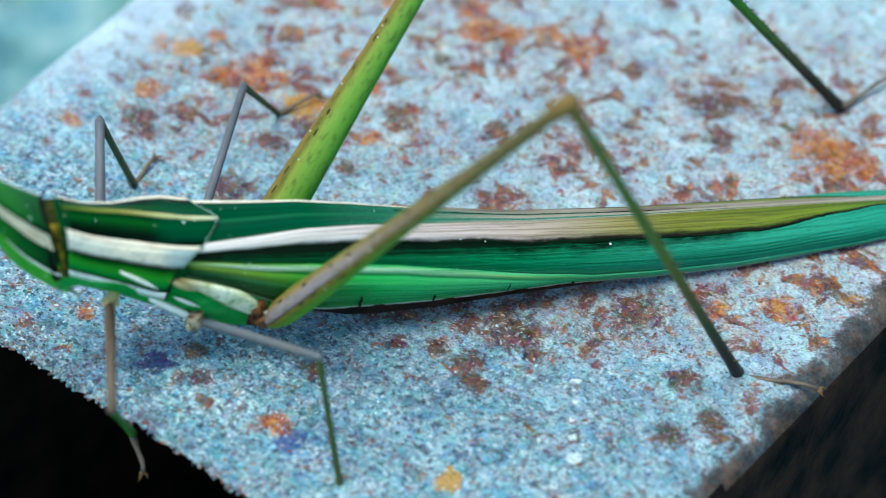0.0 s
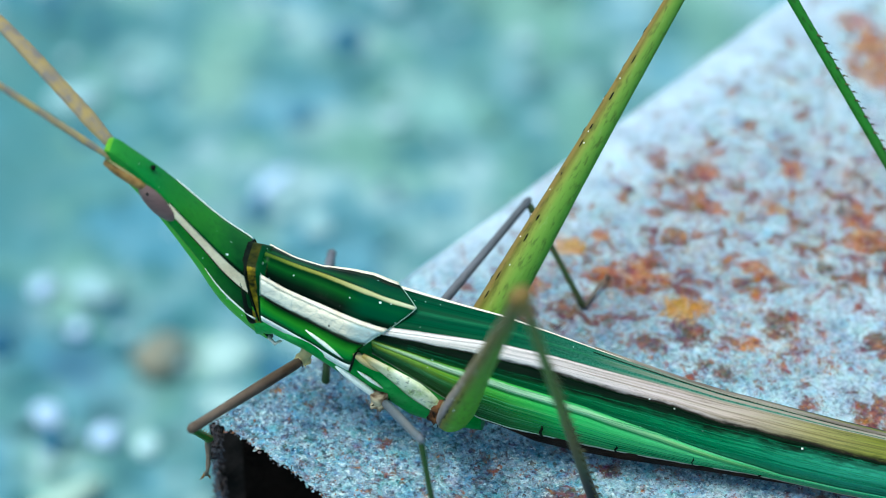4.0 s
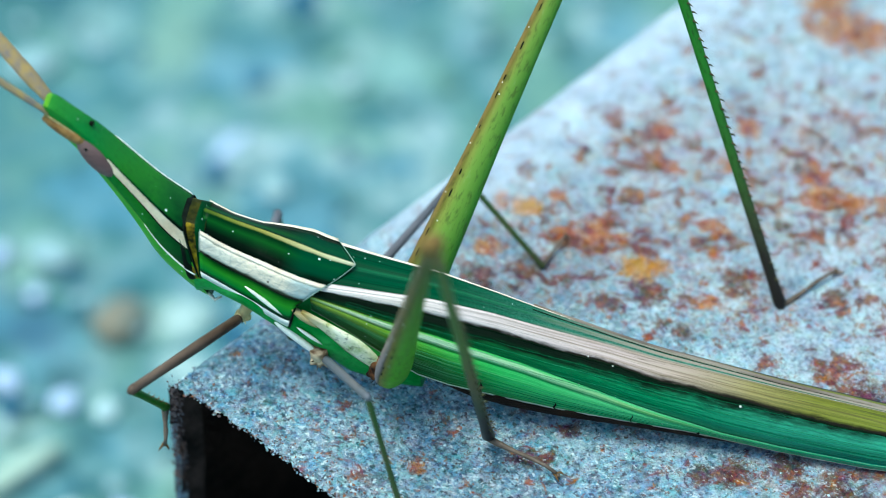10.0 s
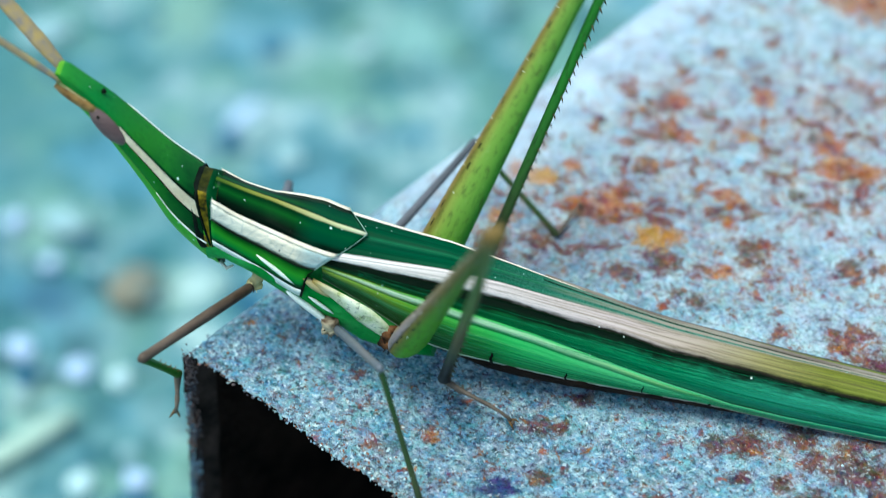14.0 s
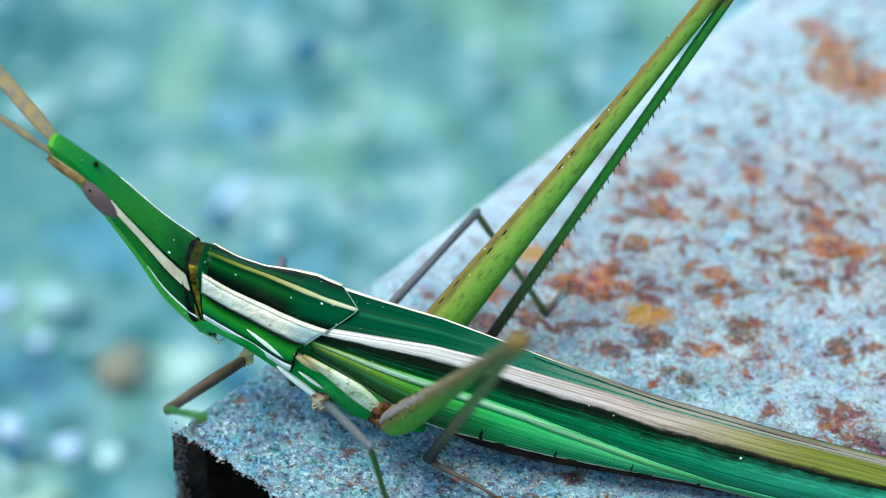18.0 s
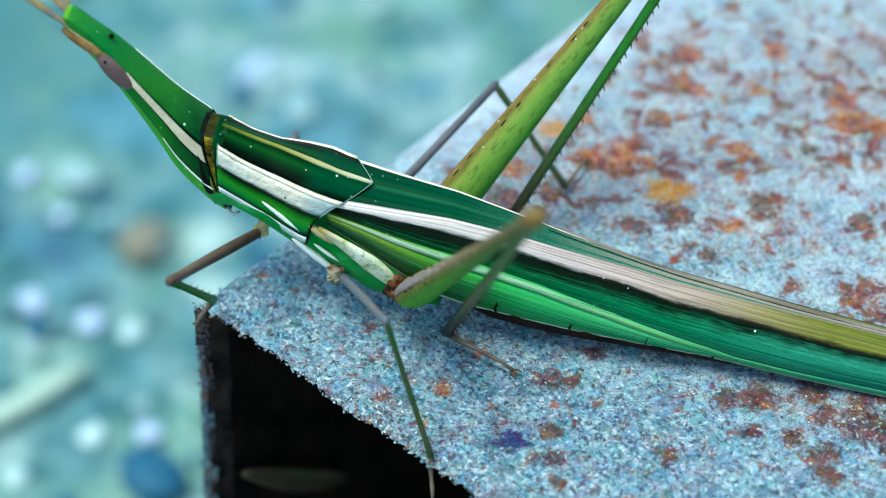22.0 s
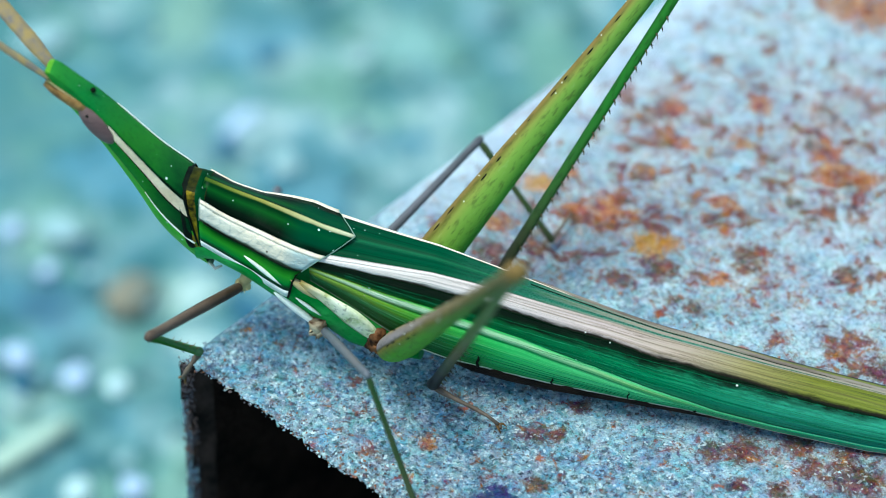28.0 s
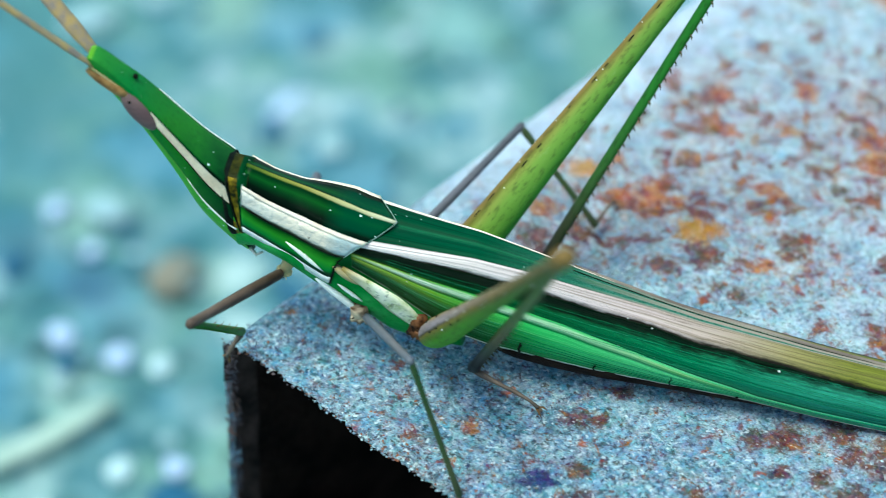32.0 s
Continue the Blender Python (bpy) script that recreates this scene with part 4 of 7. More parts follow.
def wing_lower():
    m = Nodes("wing_lower_field", 0.4, 0.0, 0.08)
    v = m.across()
    c = lit_green(m)
    # the dark gap behind the side plate, put into the wing's colour
    root = m.math("MULTIPLY", m.ramp(m.span(m.axis(0), 0.008, 0.0185), [(0.0, 1.0), (0.6, 0.75), (1.0, 0.0)]), m.ramp(v, [(0.05, 0.0), (0.35, 1.0)]))
    c = m.mix(root, c, (0.003, 0.02, 0.004))
    return m.done(m.dust(streaks(m, c, (0.02, 0.18, 0.04), (0.26, 0.62, 0.28), 0.5, 0.5), 0.2))


def wing_hem():
    m = Nodes("wing_hem", 0.5, 0.0, 0.1)
    n = m.noise(900.0, 4.0, 0.6, m.scaled((0.2, 1, 1)))
    c = m.ramp(m.span(m.axis(0), 0.010, 0.026), [(0.0, (0.30, 0.34, 0.28)), (0.4, (0.34, 0.40, 0.32)), (1.0, (0.50, 0.45, 0.39))])
    m.bump(n, 0.3, 0.03 * MM)
    return m.done(m.mix(m.ramp(n, [(0.35, 0.5), (0.55, 0.0)]), c, (0.10, 0.09, 0.06)))


WING_GREEN, WING_PALE, WING_BACK, WING_LIGHT, WING_LOWER = wing_green(), wing_pale(), wing_back(), wing_light(), wing_lower()
RIB_BROWN = plain("brown_rib", (0.30, 0.24, 0.19), (0.14, 0.10, 0.08), 900.0, 0.5, 0.4, 0.04 * MM, stretch=(0.15, 1, 1))
VEIN_PALE = plain("pale_vein", (0.022, 0.20, 0.09), (0.04, 0.27, 0.12), 900.0, 0.45)
VEIN_DARK = plain("dark_vein", (0.006, 0.10, 0.03), (0.010, 0.15, 0.05), 900.0, 0.45)
SEAM = plain("dark_seam", (0.002, 0.008, 0.003), (0.006, 0.014, 0.006), 900.0, 0.7, specular=0.03)
WING_HEM = wing_hem()

# head stations: top x, z, underside x, z, half width
HEAD = [(-7.95, 18.45, -8.0, 18.1, 0.3), (-7.8, 18.85, -7.85, 17.7, 0.55), (-7.3, 18.7, -7.5, 17.2, 0.62), (-6.4, 17.95, -6.85, 16.3, 0.63), (-5.2, 16.95, -5.65, 14.8, 0.78),
        (-4.0, 15.6, -4.55, 13.15, 0.95), (-2.1, 13.5, -3.1, 10.6, 1.1), (-1.2, 12.65, -1.95, 8.15, 1.26), (-0.45, 12.0, 0.0, 6.1, 1.38), (-0.25, 11.8, 0.95, 5.5, 1.36)]


def build_head(parent):
    bm = bmesh.new()
    half = [(0.0, 0.0, 0.0), (0.3, 0.7, 0.005), (0.3, 0.97, 0.03), (0.5, 1.0, 0.065), (1, 1.0, 0.285), (0, 1.0, 0.44), (0, 0.95, 0.60), (0, 0.88, 0.655), (0, 0.74, 0.8), (0, 0.45, 0.94), (0, 0.0, 1.0)]
    rows = []
    sub = []
    for a, b in zip(HEAD, HEAD[1:]):
        for k in range(4):
            t = k / 4
            sub.append(tuple(p + (q - p) * t for p, q in zip(a, b)))
    sub.append(HEAD[-1])
    for _ in range(3):
        sub = [sub[0]] + [tuple((a + 2 * b + c) / 4 for a, b, c in zip(*trio)) for trio in zip(sub, sub[1:], sub[2:])] + [sub[-1]]
    for tx, tz, bx, bz, w in sub:
        ring = []
        for _, s, f in half:
            ring.append(body_point(tx + (bx - tx) * f, w * s, tz + (bz - tz) * f))
        for _, s, f in reversed(half[1:-1]):
            ring.append(body_point(tx + (bx - tx) * f, -w * s, tz + (bz - tz) * f))
        rows.append(ring)
    n, last = len(half), len(rows) - 1

    def slot(i, j):
        k = j if j < n - 1 else 2 * (n - 1) - 1 - j
        if i >= last - 1:
            return 5 if k < 5 else 3
        if i < 6 and k < 3:
            return 6
        if k == 3 and i > 18:
            return 1
        if k == 2 and i > 18:
            return (2 if i > 20 else 0) if j >= n else (5 if i > 26 else 4)
        if k >= 6:
            return 6 if k == 6 and i < 28 else 3
        return 0

    loft(bm, rows, slot=slot)
    head = part("head", bm, [HEAD_GREEN, CREAM, WHITE, CUTICLE_BRIGHT, CUTICLE_DARK, CUTICLE_BLACK, TIP_GREEN], parent, "long cone-shaped green head with a cream cheek stripe")
    bm = bmesh.new()
    pts = [Vector(rows[i][n + 7]) + Vector((0, 0, 0.03 * MM)) for i in range(19, last)]
    tube_along(bm, pts, [0.015 * MM] + [0.05 * MM] * (len(pts) - 2) + [0.03 * MM], 6)
    part("crown_edge", bm, WHITE, head, "white line along the crown's edge")
    bm = bmesh.new()
    ring = [Vector((p.x + 0.03 * MM, p.y * 1.015, p.z)) for p in rows[last][14:] + rows[last][:7]]
    tube_along(bm, ring, [0.06 * MM] * len(ring), 6)
    part("neck_rim", bm, BLACK, head, "black rim round the back of the head")
    for name, at, first, thick, mat in (("cheek_line", 6, 25, 0.06, WHITE), ("stripe_edge", 4, 20, 0.035, BLACK), ("stripe_edge", 3, 20, 0.022, BLACK)):
        bm = bmesh.new()
        pts = [Vector(rows[i][at]) + Vector((0, -0.02 * MM, 0)) for i in range(first, last)]
        tube_along(bm, pts, [thick * MM * (0.25 + 0.75 * min(1.0, k / 5)) for k in range(len(pts))], 6)
        part(name, bm, mat, head, "white line on the lower cheek" if mat is WHITE else "")
    # eyes: long ovals set along the slope of the head
    for sgn in (1, -1):
        bm = bmesh.new()
        bmesh.ops.create_uvsphere(bm, u_segments=20, v_segments=12, radius=1.0)
        a, b = (body_point(-5.9, 0.58, 16.75), body_point(-4.15, 0.84, 14.55)) if sgn > 0 else (body_point(-6.2, -0.42, 16.6), body_point(-4.6, -0.62, 14.6))
        mid, ax = (a + b) / 2, (b - a).normalized()
        out = Vector((0.0, -sgn, 0.15))
        out = (out - ax * out.dot(ax)).normalized()
        third = ax.cross(out)
        for v in bm.verts:
            c = v.co.copy()
            c = mid + ax * c.x * 1.55 * MM + third * c.y * 0.68 * MM + out * c.z * 0.36 * MM
            v.co = c
        part("eye", bm, EYE_SKIN, head, "long oval mauve-brown eye")
        bm = bmesh.new()
        bmesh.ops.create_icosphere(bm, subdivisions=2, radius=0.1 * MM, matrix=Matrix.Translation(mid - ax * 0.75 * MM + out * 0.28 * MM))
        part("pupil", bm, BLACK, head, "small dark spot on the eye")
        # side keel of the snout in brown
        if sgn > 0:
            bm = bmesh.new()
            pts = [body_point(-7.9 + 2.3 * k / 5, 0.42 + 0.18 * k / 5, 17.85 - 1.4 * k / 5) for k in range(6)]
            tube_along(bm, pts, [0.16 * MM, 0.26 * MM, 0.31 * MM, 0.32 * MM, 0.31 * MM, 0.25 * MM], 8, 1.3)
            part("snout_keel", bm, PALE_OCHRE, head, "ochre-brown keel of the snout")
            bm = bmesh.new()
            pts = [body_point(-7.75 + 2.2 * k / 5, 0.63 + 0.08 * k / 5, 18.25 - 1.55 * k / 5) for k in range(6)]
            tube_along(bm, pts, [0.02 * MM, 0.04 * MM, 0.05 * MM, 0.05 * MM, 0.04 * MM, 0.02 * MM], 6)
            part("snout_edge", bm, OCHRE_HIP, head, "pale edge above the snout keel")
            bm = bmesh.new()
            pts = [mid + ax * 1.45 * MM * math.cos(q) + third * rim_side * 0.6 * MM * math.sin(q) + out * 0.12 * MM for rim_side in (1 if third.z > 0 else -1,) for q in (math.pi * (0.3 + 0.62 * k / 10) for k in range(11))]
            tube_along(bm, pts, [0.02 * MM] + [0.045 * MM] * 9 + [0.02 * MM], 6)
            part("eye_rim", bm, PALE_EDGE, head, "pale upper rim of the eye")
        # feeler: flat, sword-shaped, of many short joints
        bm = bmesh.new()
        base = body_point(-7.5, sgn * 0.42, 18.1)
        tip = base + (Vector((-15.1, 5.9, 10.6)) if sgn < 0 else Vector((-14.0, -4.3, 14.8))) * MM
        pts = [base.lerp(tip, k / 44) + Vector((0, 0, (0.0011 if sgn < 0 else 0.0002) * math.sin(math.pi * k / 44))) for k in range(45)]
        radii = [(1.3 if sgn < 0 else 0.72) * lerp_table(k / 2, [(0, 0.26), (2, 0.42), (7, 0.4), (14, 0.24), (22, 0.05)]) * MM * (1.0 if k % 2 else 0.96) for k in range(45)]
        tube_along(bm, pts, radii, 8, 0.5)
        part("feeler", bm, FEELER, head, "flat sword-shaped brown feeler")
    bm = bmesh.new()
    bmesh.ops.create_icosphere(bm, subdivisions=2, radius=0.16 * MM, matrix=Matrix.Translation(body_point(-5.35, -0.1, 17.3)))
    part("simple_eye", bm, BLACK, head)
    # palps below the mouth
    for sgn in (1, -1):
        bm = bmesh.new()
        tube_along(bm, [body_point(0.8, sgn * 0.6, 6.15), body_point(1.25, sgn * 0.85, 5.9), body_point(1.6, sgn * 0.75, 6.1)], [0.13 * MM, 0.1 * MM, 0.07 * MM], 6)
        part("palp", bm, PALE_EDGE, head)


def thigh_skin(name, stops, ridge, smoke):
    """Colours laid round the thigh, browning towards the knee."""
    m = Nodes(name, 0.5, 0.0, 0.08)
    long = m.scaled((0.3, 1, 1))
    n1, n2 = m.noise(900.0, 4.0, 0.65, long), m.noise(4200.0, 3.0, 0.6, long)
    w = m.math("ADD", m.across(), m.math("MULTIPLY", m.math("SUBTRACT", n1, 0.5), 0.07))
    c = m.ramp(w, stops)
    at = m.math("ADD", m.axis(0), m.math("MULTIPLY", m.math("SUBTRACT", n1, 0.5), 0.008))
    brown = m.math("MULTIPLY", m.span(at, 0.006, 0.017), m.ramp(w, [(0.05, 0.4), (ridge, 0.85), (ridge + 0.13, 0.25), (ridge + 0.2, 0.0)]), True)
    c = m.mix(brown, c, (0.24, 0.145, 0.04))
    c = m.mix(m.math("MULTIPLY", m.span(at, 0.009, 0.024), smoke, True), c, (0.11, 0.085, 0.035))
    c = m.mix(m.ramp(m.span(at, 0.0255, 0.0285), [(0.0, 0.0), (1.0, 0.9)]), c, m.mix(n2, (0.10, 0.05, 0.02), (0.34, 0.20, 0.06)))
    c = m.mix(m.ramp(n2, [(0.32, 0.5), (0.48, 0.0)]), c, (0.05, 0.05, 0.015))
    c = m.mix(m.ramp(n2, [(0.62, 0.0), (0.72, 0.15)]), c, (0.4, 0.45, 0.2))
    m.bump(n2, 0.2, 0.02 * MM)
    return m.done(c)


THIGH_MAUVE = thigh_skin("mauve_thigh", [(0.0, (0.08, 0.15, 0.015)), (0.07, (0.20, 0.15, 0.03)), (0.12, (0.24, 0.16, 0.07)), (0.17, (0.26, 0.20, 0.20)), (0.245, (0.27, 0.21, 0.22)), (0.275, (0.06, 0.05, 0.02)), (0.29, (0.24, 0.17, 0.03)), (0.33, (0.16, 0.20, 0.02)), (0.40, (0.13, 0.32, 0.014)), (0.75, (0.10, 0.27, 0.014))], 0.25, 0.75)
THIGH_GREEN = thigh_skin("green_thigh", [(0.0, (0.10, 0.13, 0.015)), (0.1, (0.15, 0.09, 0.02)), (0.22, (0.19, 0.12, 0.035)), (0.26, (0.20, 0.13, 0.035)), (0.31, (0.13, 0.12, 0.02)), (0.36, (0.24, 0.28, 0.05)), (0.42, (0.21, 0.33, 0.05)), (0.54, (0.16, 0.33, 0.04)), (0.62, (0.07, 0.24, 0.02)), (0.75, (0.03, 0.12, 0.03))], 0.2, 0.15)
PALE_OCHRE = plain("ochre_keel", (0.20, 0.09, 0.03), (0.44, 0.24, 0.08), 1300.0, 0.45)
PALE_EDGE = plain("pale_edge", (0.55, 0.52, 0.42), (0.66, 0.60, 0.52), 1500.0, 0.5)
MIDDLE_HIP = plain("knobbly_hip", (0.10, 0.045, 0.02), (0.62, 0.46, 0.30), 1300.0, 0.5, 0.6, 0.1 * MM, fine=2600.0)

def build_collar(parent):
    bm = bmesh.new()
    rows = []
    for x, s in ((-0.36, 1.012), (-0.14, 1.012), (-0.06, 1.0), (0.12, 0.995), (0.3, 0.99), (0.5, 1.0), (0.95, 1.0)):
        ring = []
        for k in range(28):
            a = 2 * math.pi * k / 28
            zc, h, w = 9.62 - 0.1 * x, 2.32 - 0.12 * x, 1.36 * s
            ring.append(body_point(x - 0.3 * math.cos(a) * (1 - x), w * math.copysign(abs(math.sin(a)) ** 0.4, math.sin(a)), zc + h * s * math.copysign(abs(math.cos(a)) ** 0.5, math.cos(a))))
        rows.append(ring)
    loft(bm, rows, slot=lambda i, j: 1 if i < 3 else (3 if i > 4 else (2 if 1 < j % 14 < 12 else 0)))
    part("collar", bm, [OLIVE, BLACK, GOLD_SPOT, CUTICLE_DARK], parent, "narrow olive-brown neck collar with a black rim")


SADDLE_TOP = [(0.7, 11.9), (2.5, 11.25), (4.1, 10.75), (5.7, 10.15), (7.3, 9.55), (9.1, 9.08)]
SADDLE_HALF = [(0.7, 1.3), (2.0, 1.35), (3.6, 1.5), (5.2, 1.85), (6.4, 2.02), (7.6, 1.95), (9.1, 1.9)]
SADDLE_DROP = [(0.7, 0.6), (2.0, 0.9), (3.6, 0.95), (5.2, 0.7), (6.5, 0.52), (9.1, 0.46)]
SADDLE_LOW = [(0.7, 8.2), (1.5, 7.75), (2.9, 7.0), (4.5, 6.2), (5.6, 5.75), (6.4, 5.9)]


def build_saddle(parent):
    """The pronotum: flat striped back, white shoulder bands, side lobes; its rear edge runs to a point."""
    rear = [(0.0, 9.15), (0.35, 8.72), (0.7, 8.22), (1.0, 7.75), (1.15, 7.45), (1.5, 6.95), (2.0, 6.2), (3.0, 5.75)]
    cols_f = [0.0, 0.15, 0.4, 0.7, 0.9, 1.0, 1.06, 1.28, 1.5, 1.72, 1.95, 2.2, 2.45, 2.7, 3.0]
    rows = []
    for i in range(25):
        u = i / 24
        ring = []
        for f in cols_f:
            xr = lerp_table(f, rear)
            x = 0.7 + (xr - 0.7) * u
            zt, a, zl = lerp_table(x, SADDLE_TOP), lerp_table(x, SADDLE_HALF), lerp_table(x, SADDLE_LOW)
            if f <= 1.0:
                p = (a * f, zt + 0.08 * math.exp(-(f / 0.12) ** 2) - lerp_table(x, SADDLE_DROP) * f ** 1.3 + 0.12 * max(0, f - 0.85) / 0.15)
            else:
                g = (f - 1.0) / 2.0
                ze = zt - lerp_table(x, SADDLE_DROP) + 0.12
                p = (a + 0.22 * math.sin(math.pi * g) + 0.12 * g, ze + (zl - ze) * g)
            ring.append((x, *p))
        rows.append(ring)
    ob = new("pronotum")
    ob.parent = parent
    tagged(ob, "flat-backed shield striped green, yellow and cream")
    for sgn in (1, -1):
        for name, j0, j1, mat, lab in (("back", 0, 4, SADDLE_BACK, "dark green back with an olive midline"), ("keel", 4, 6, KEEL_CREAM, "thin cream side keel"),
                                       ("shoulder_band", 6, 9, SHOULDER, "broad cream shoulder band"), ("side_lobe", 9, 13, SADDLE_SIDE, "green side lobe"),
                                       ("rim", 13, 14, WHITE, "white lower rim")):
            bm = bmesh.new()
            strip(bm, [[body_point(x, sgn * s, z) for x, s, z in r[j0:j1 + 1]] for r in rows])
            piece = part(name, bm, mat, ob, lab)
            sol = piece.modifiers.new("thick", "SOLIDIFY")
            sol.thickness, sol.offset = 0.1 * MM, 0.0
    # dark rear edge of the side lobe, and the white dash on it
    for sgn in (1, -1):
        bm = bmesh.new()
        pts = [body_point(*[q if k != 1 else sgn * (q + 0.05) for k, q in enumerate(p)]) for p in rows[-1][9:]]
        tube_along(bm, pts, [0.02 * MM, 0.04 * MM] + [0.08 * MM] * (len(pts) - 2), 6)
        part("lobe_edge", bm, BLACK, ob, "dark rear rim of the shield")
        bm = bmesh.new()
        pts = [body_point(3.3 + 2.1 * k / 6, sgn * (2.02 + 0.10 * k / 6), 8.45 - 1.75 * k / 6) for k in range(7)]
        tube_along(bm, pts, [0.03 * MM, 0.09 * MM, 0.11 * MM, 0.13 * MM, 0.13 * MM, 0.1 * MM, 0.05 * MM], 6)
        part("white_dash", bm, WHITE, ob)
        # thin pale rims where the shield ends, before and behind
        for name, row, span, thick in (("front_rim", rows[0], slice(2, 10), 0.025), ("rear_rim", rows[-1], slice(0, 10), 0.022)):
            bm = bmesh.new()
            pts = [body_point(x, sgn * (q + (0.05 if k > 4 else 0.0)), z + (0.06 if k <= 5 else 0.0)) for k, (x, q, z) in enumerate(row[span], span.start)]
            tube_along(bm, pts, [thick * MM] * len(pts), 6)
            part(name, bm, PALE_GLASS, ob, "thin pale translucent rim")
        # dark line under the shoulder band
        bm = bmesh.new()
        pts = [body_point(x, sgn * (q + 0.05), z) for x, q, z in (r[9] for r in rows[1:-1])]
        tube_along(bm, pts, [0.045 * MM + 0.02 * MM * noise.noise(q * 1500) for q in pts], 6)
        part("dark_line", bm, BLACK, ob)
        # a pit in the band
        bm = bmesh.new()
        x, q, z = rows[15][8]
        bmesh.ops.create_icosphere(bm, subdivisions=1, radius=0.07 * MM, matrix=Matrix.Translation(body_point(x, sgn * (q + 0.03), z)))
        part("dark_pit", bm, BLACK, ob)


def saddle_back():
    m = Nodes("saddle_back", 0.36, 0.0, 0.035)
    v, x = m.across(), m.axis(0)
    wave = m.math("MULTIPLY", m.math("SUBTRACT", m.noise(600.0, 3.0), 0.5), 0.12)
    w = m.math("ADD", v, wave)
    c = m.ramp(w, [(0.0, (0.007, 0.045, 0.006)), (0.25, (0.002, 0.020, 0.004)), (0.42, (0.009, 0.065, 0.008)), (0.58, (0.003, 0.025, 0.005)), (0.72, (0.001, 0.006, 0.002)), (1.0, (0.001, 0.003, 0.001))])
    c = m.mix(m.ramp(m.span(x, 0.0052, 0.0064), [(0.0, 0.0), (1.0, 0.7)]), c, (0.004, 0.050, 0.020))
    c = m.mix(m.math("MULTIPLY", m.ramp(m.span(x, 0.0052, 0.007), [(0.0, 0.0), (1.0, 1.0)]), m.ramp(w, [(0.7, 0.0), (0.86, 1.0)])), c, (0.001, 0.008, 0.003))
    line = m.ramp(m.span(x, 0.0007, 0.009), [(0.0, (0.05, 0.09, 0.01)), (0.16, (0.18, 0.20, 0.03)), (0.4, (0.34, 0.30, 0.07)), (0.75, (0.58, 0.52, 0.26)), (1.0, (0.66, 0.62, 0.42))])
    c = m.mix(m.ramp(w, [(0.03, 0.95), (0.10, 0.6), (0.16, 0.0)]), c, line)
    c = m.dust(c, 1.0)
    m.bump(m.noise(3600.0, 3.0), 0.3, 0.04 * MM)
    return m.done(c)


def saddle_side():
    m = Nodes("saddle_side", 0.36, 0.0, 0.05)
    v = m.across()
    w = m.math("ADD", v, m.math("MULTIPLY", m.math("SUBTRACT", m.noise(500.0, 3.0), 0.5), 0.3))
    c = m.ramp(w, [(0.0, (0.002, 0.016, 0.004)), (0.15, (0.012, 0.08, 0.005)), (0.42, (0.06, 0.29, 0.018)), (0.75, (0.03, 0.22, 0.03)), (0.95, (0.003, 0.03, 0.006))])
    c = m.dust(c, 0.5)
    m.bump(m.noise(3600.0, 3.0), 0.3, 0.04 * MM)
    return m.done(c)


def shoulder():
    m = Nodes("shoulder_band", 0.5, 0.0, 0.15)
    x, v = m.axis(0), m.across()
    n, fine = m.noise(900.0, 5.0, 0.65, m.scaled((0.6, 1, 1))), m.noise(2400.0, 4.0, 0.7, m.scaled((0.5, 1, 1)))
    c = m.ramp(m.span(x, 0.0005, 0.0085), [(0.0, (0.74, 0.66, 0.56)), (0.18, (0.84, 0.74, 0.60)), (0.36, (0.84, 0.70, 0.55)), (0.62, (0.82, 0.68, 0.53)), (0.72, (0.48, 0.54, 0.52)), (0.9, (0.30, 0.38, 0.39)), (1.0, (0.22, 0.30, 0.31))])
    c = m.mix(m.ramp(n, [(0.38, 0.45), (0.5, 0.0)]), c, (0.46, 0.40, 0.33))
    c = m.mix(m.ramp(fine, [(0.34, 0.6), (0.42, 0.0)]), c, (0.34, 0.31, 0.27))
    cracks = m.cells(1300.0, "DISTANCE_TO_EDGE", m.scaled((0.8, 1, 1)))
    c = m.mix(m.ramp(cracks, [(0.0, 0.35), (0.06, 0.0)]), c, (0.38, 0.36, 0.34))
    edge = m.math("ADD", v, m.math("MULTIPLY", m.math("SUBTRACT", n, 0.5), 0.5))
    c = m.mix(m.ramp(edge, [(0.0, 0.8), (0.07, 0.0), (0.84, 0.0), (0.95, 1.0)]), c, (0.07, 0.07, 0.04))
    m.bump(m.math("ADD", m.math("MULTIPLY", n, 1.5), fine), 0.8, 0.12 * MM)
    return m.done(c)


SADDLE_BACK, SADDLE_SIDE, SHOULDER = saddle_back(), saddle_side(), shoulder()
KEEL_CREAM = plain("cream_keel", (0.90, 0.76, 0.62), (0.80, 0.62, 0.46), 1100.0, 0.5, 0.4, 0.05 * MM, 0.15)
PALE_GLASS = plain("pale_rim", (0.20, 0.32, 0.25), (0.34, 0.42, 0.36), 1500.0, 0.3)

CHEST = [(0.2, 9.0, 6.0, 1.15), (1.2, 9.0, 6.4, 1.4), (3.0, 8.8, 5.6, 1.7), (5.0, 8.4, 4.2, 1.95), (7.0, 8.0, 3.0, 2.05), (9.0, 7.4, 1.5, 2.15), (11.0, 6.8, 0.9, 2.1), (13.0, 6.2, 0.8, 1.9)]


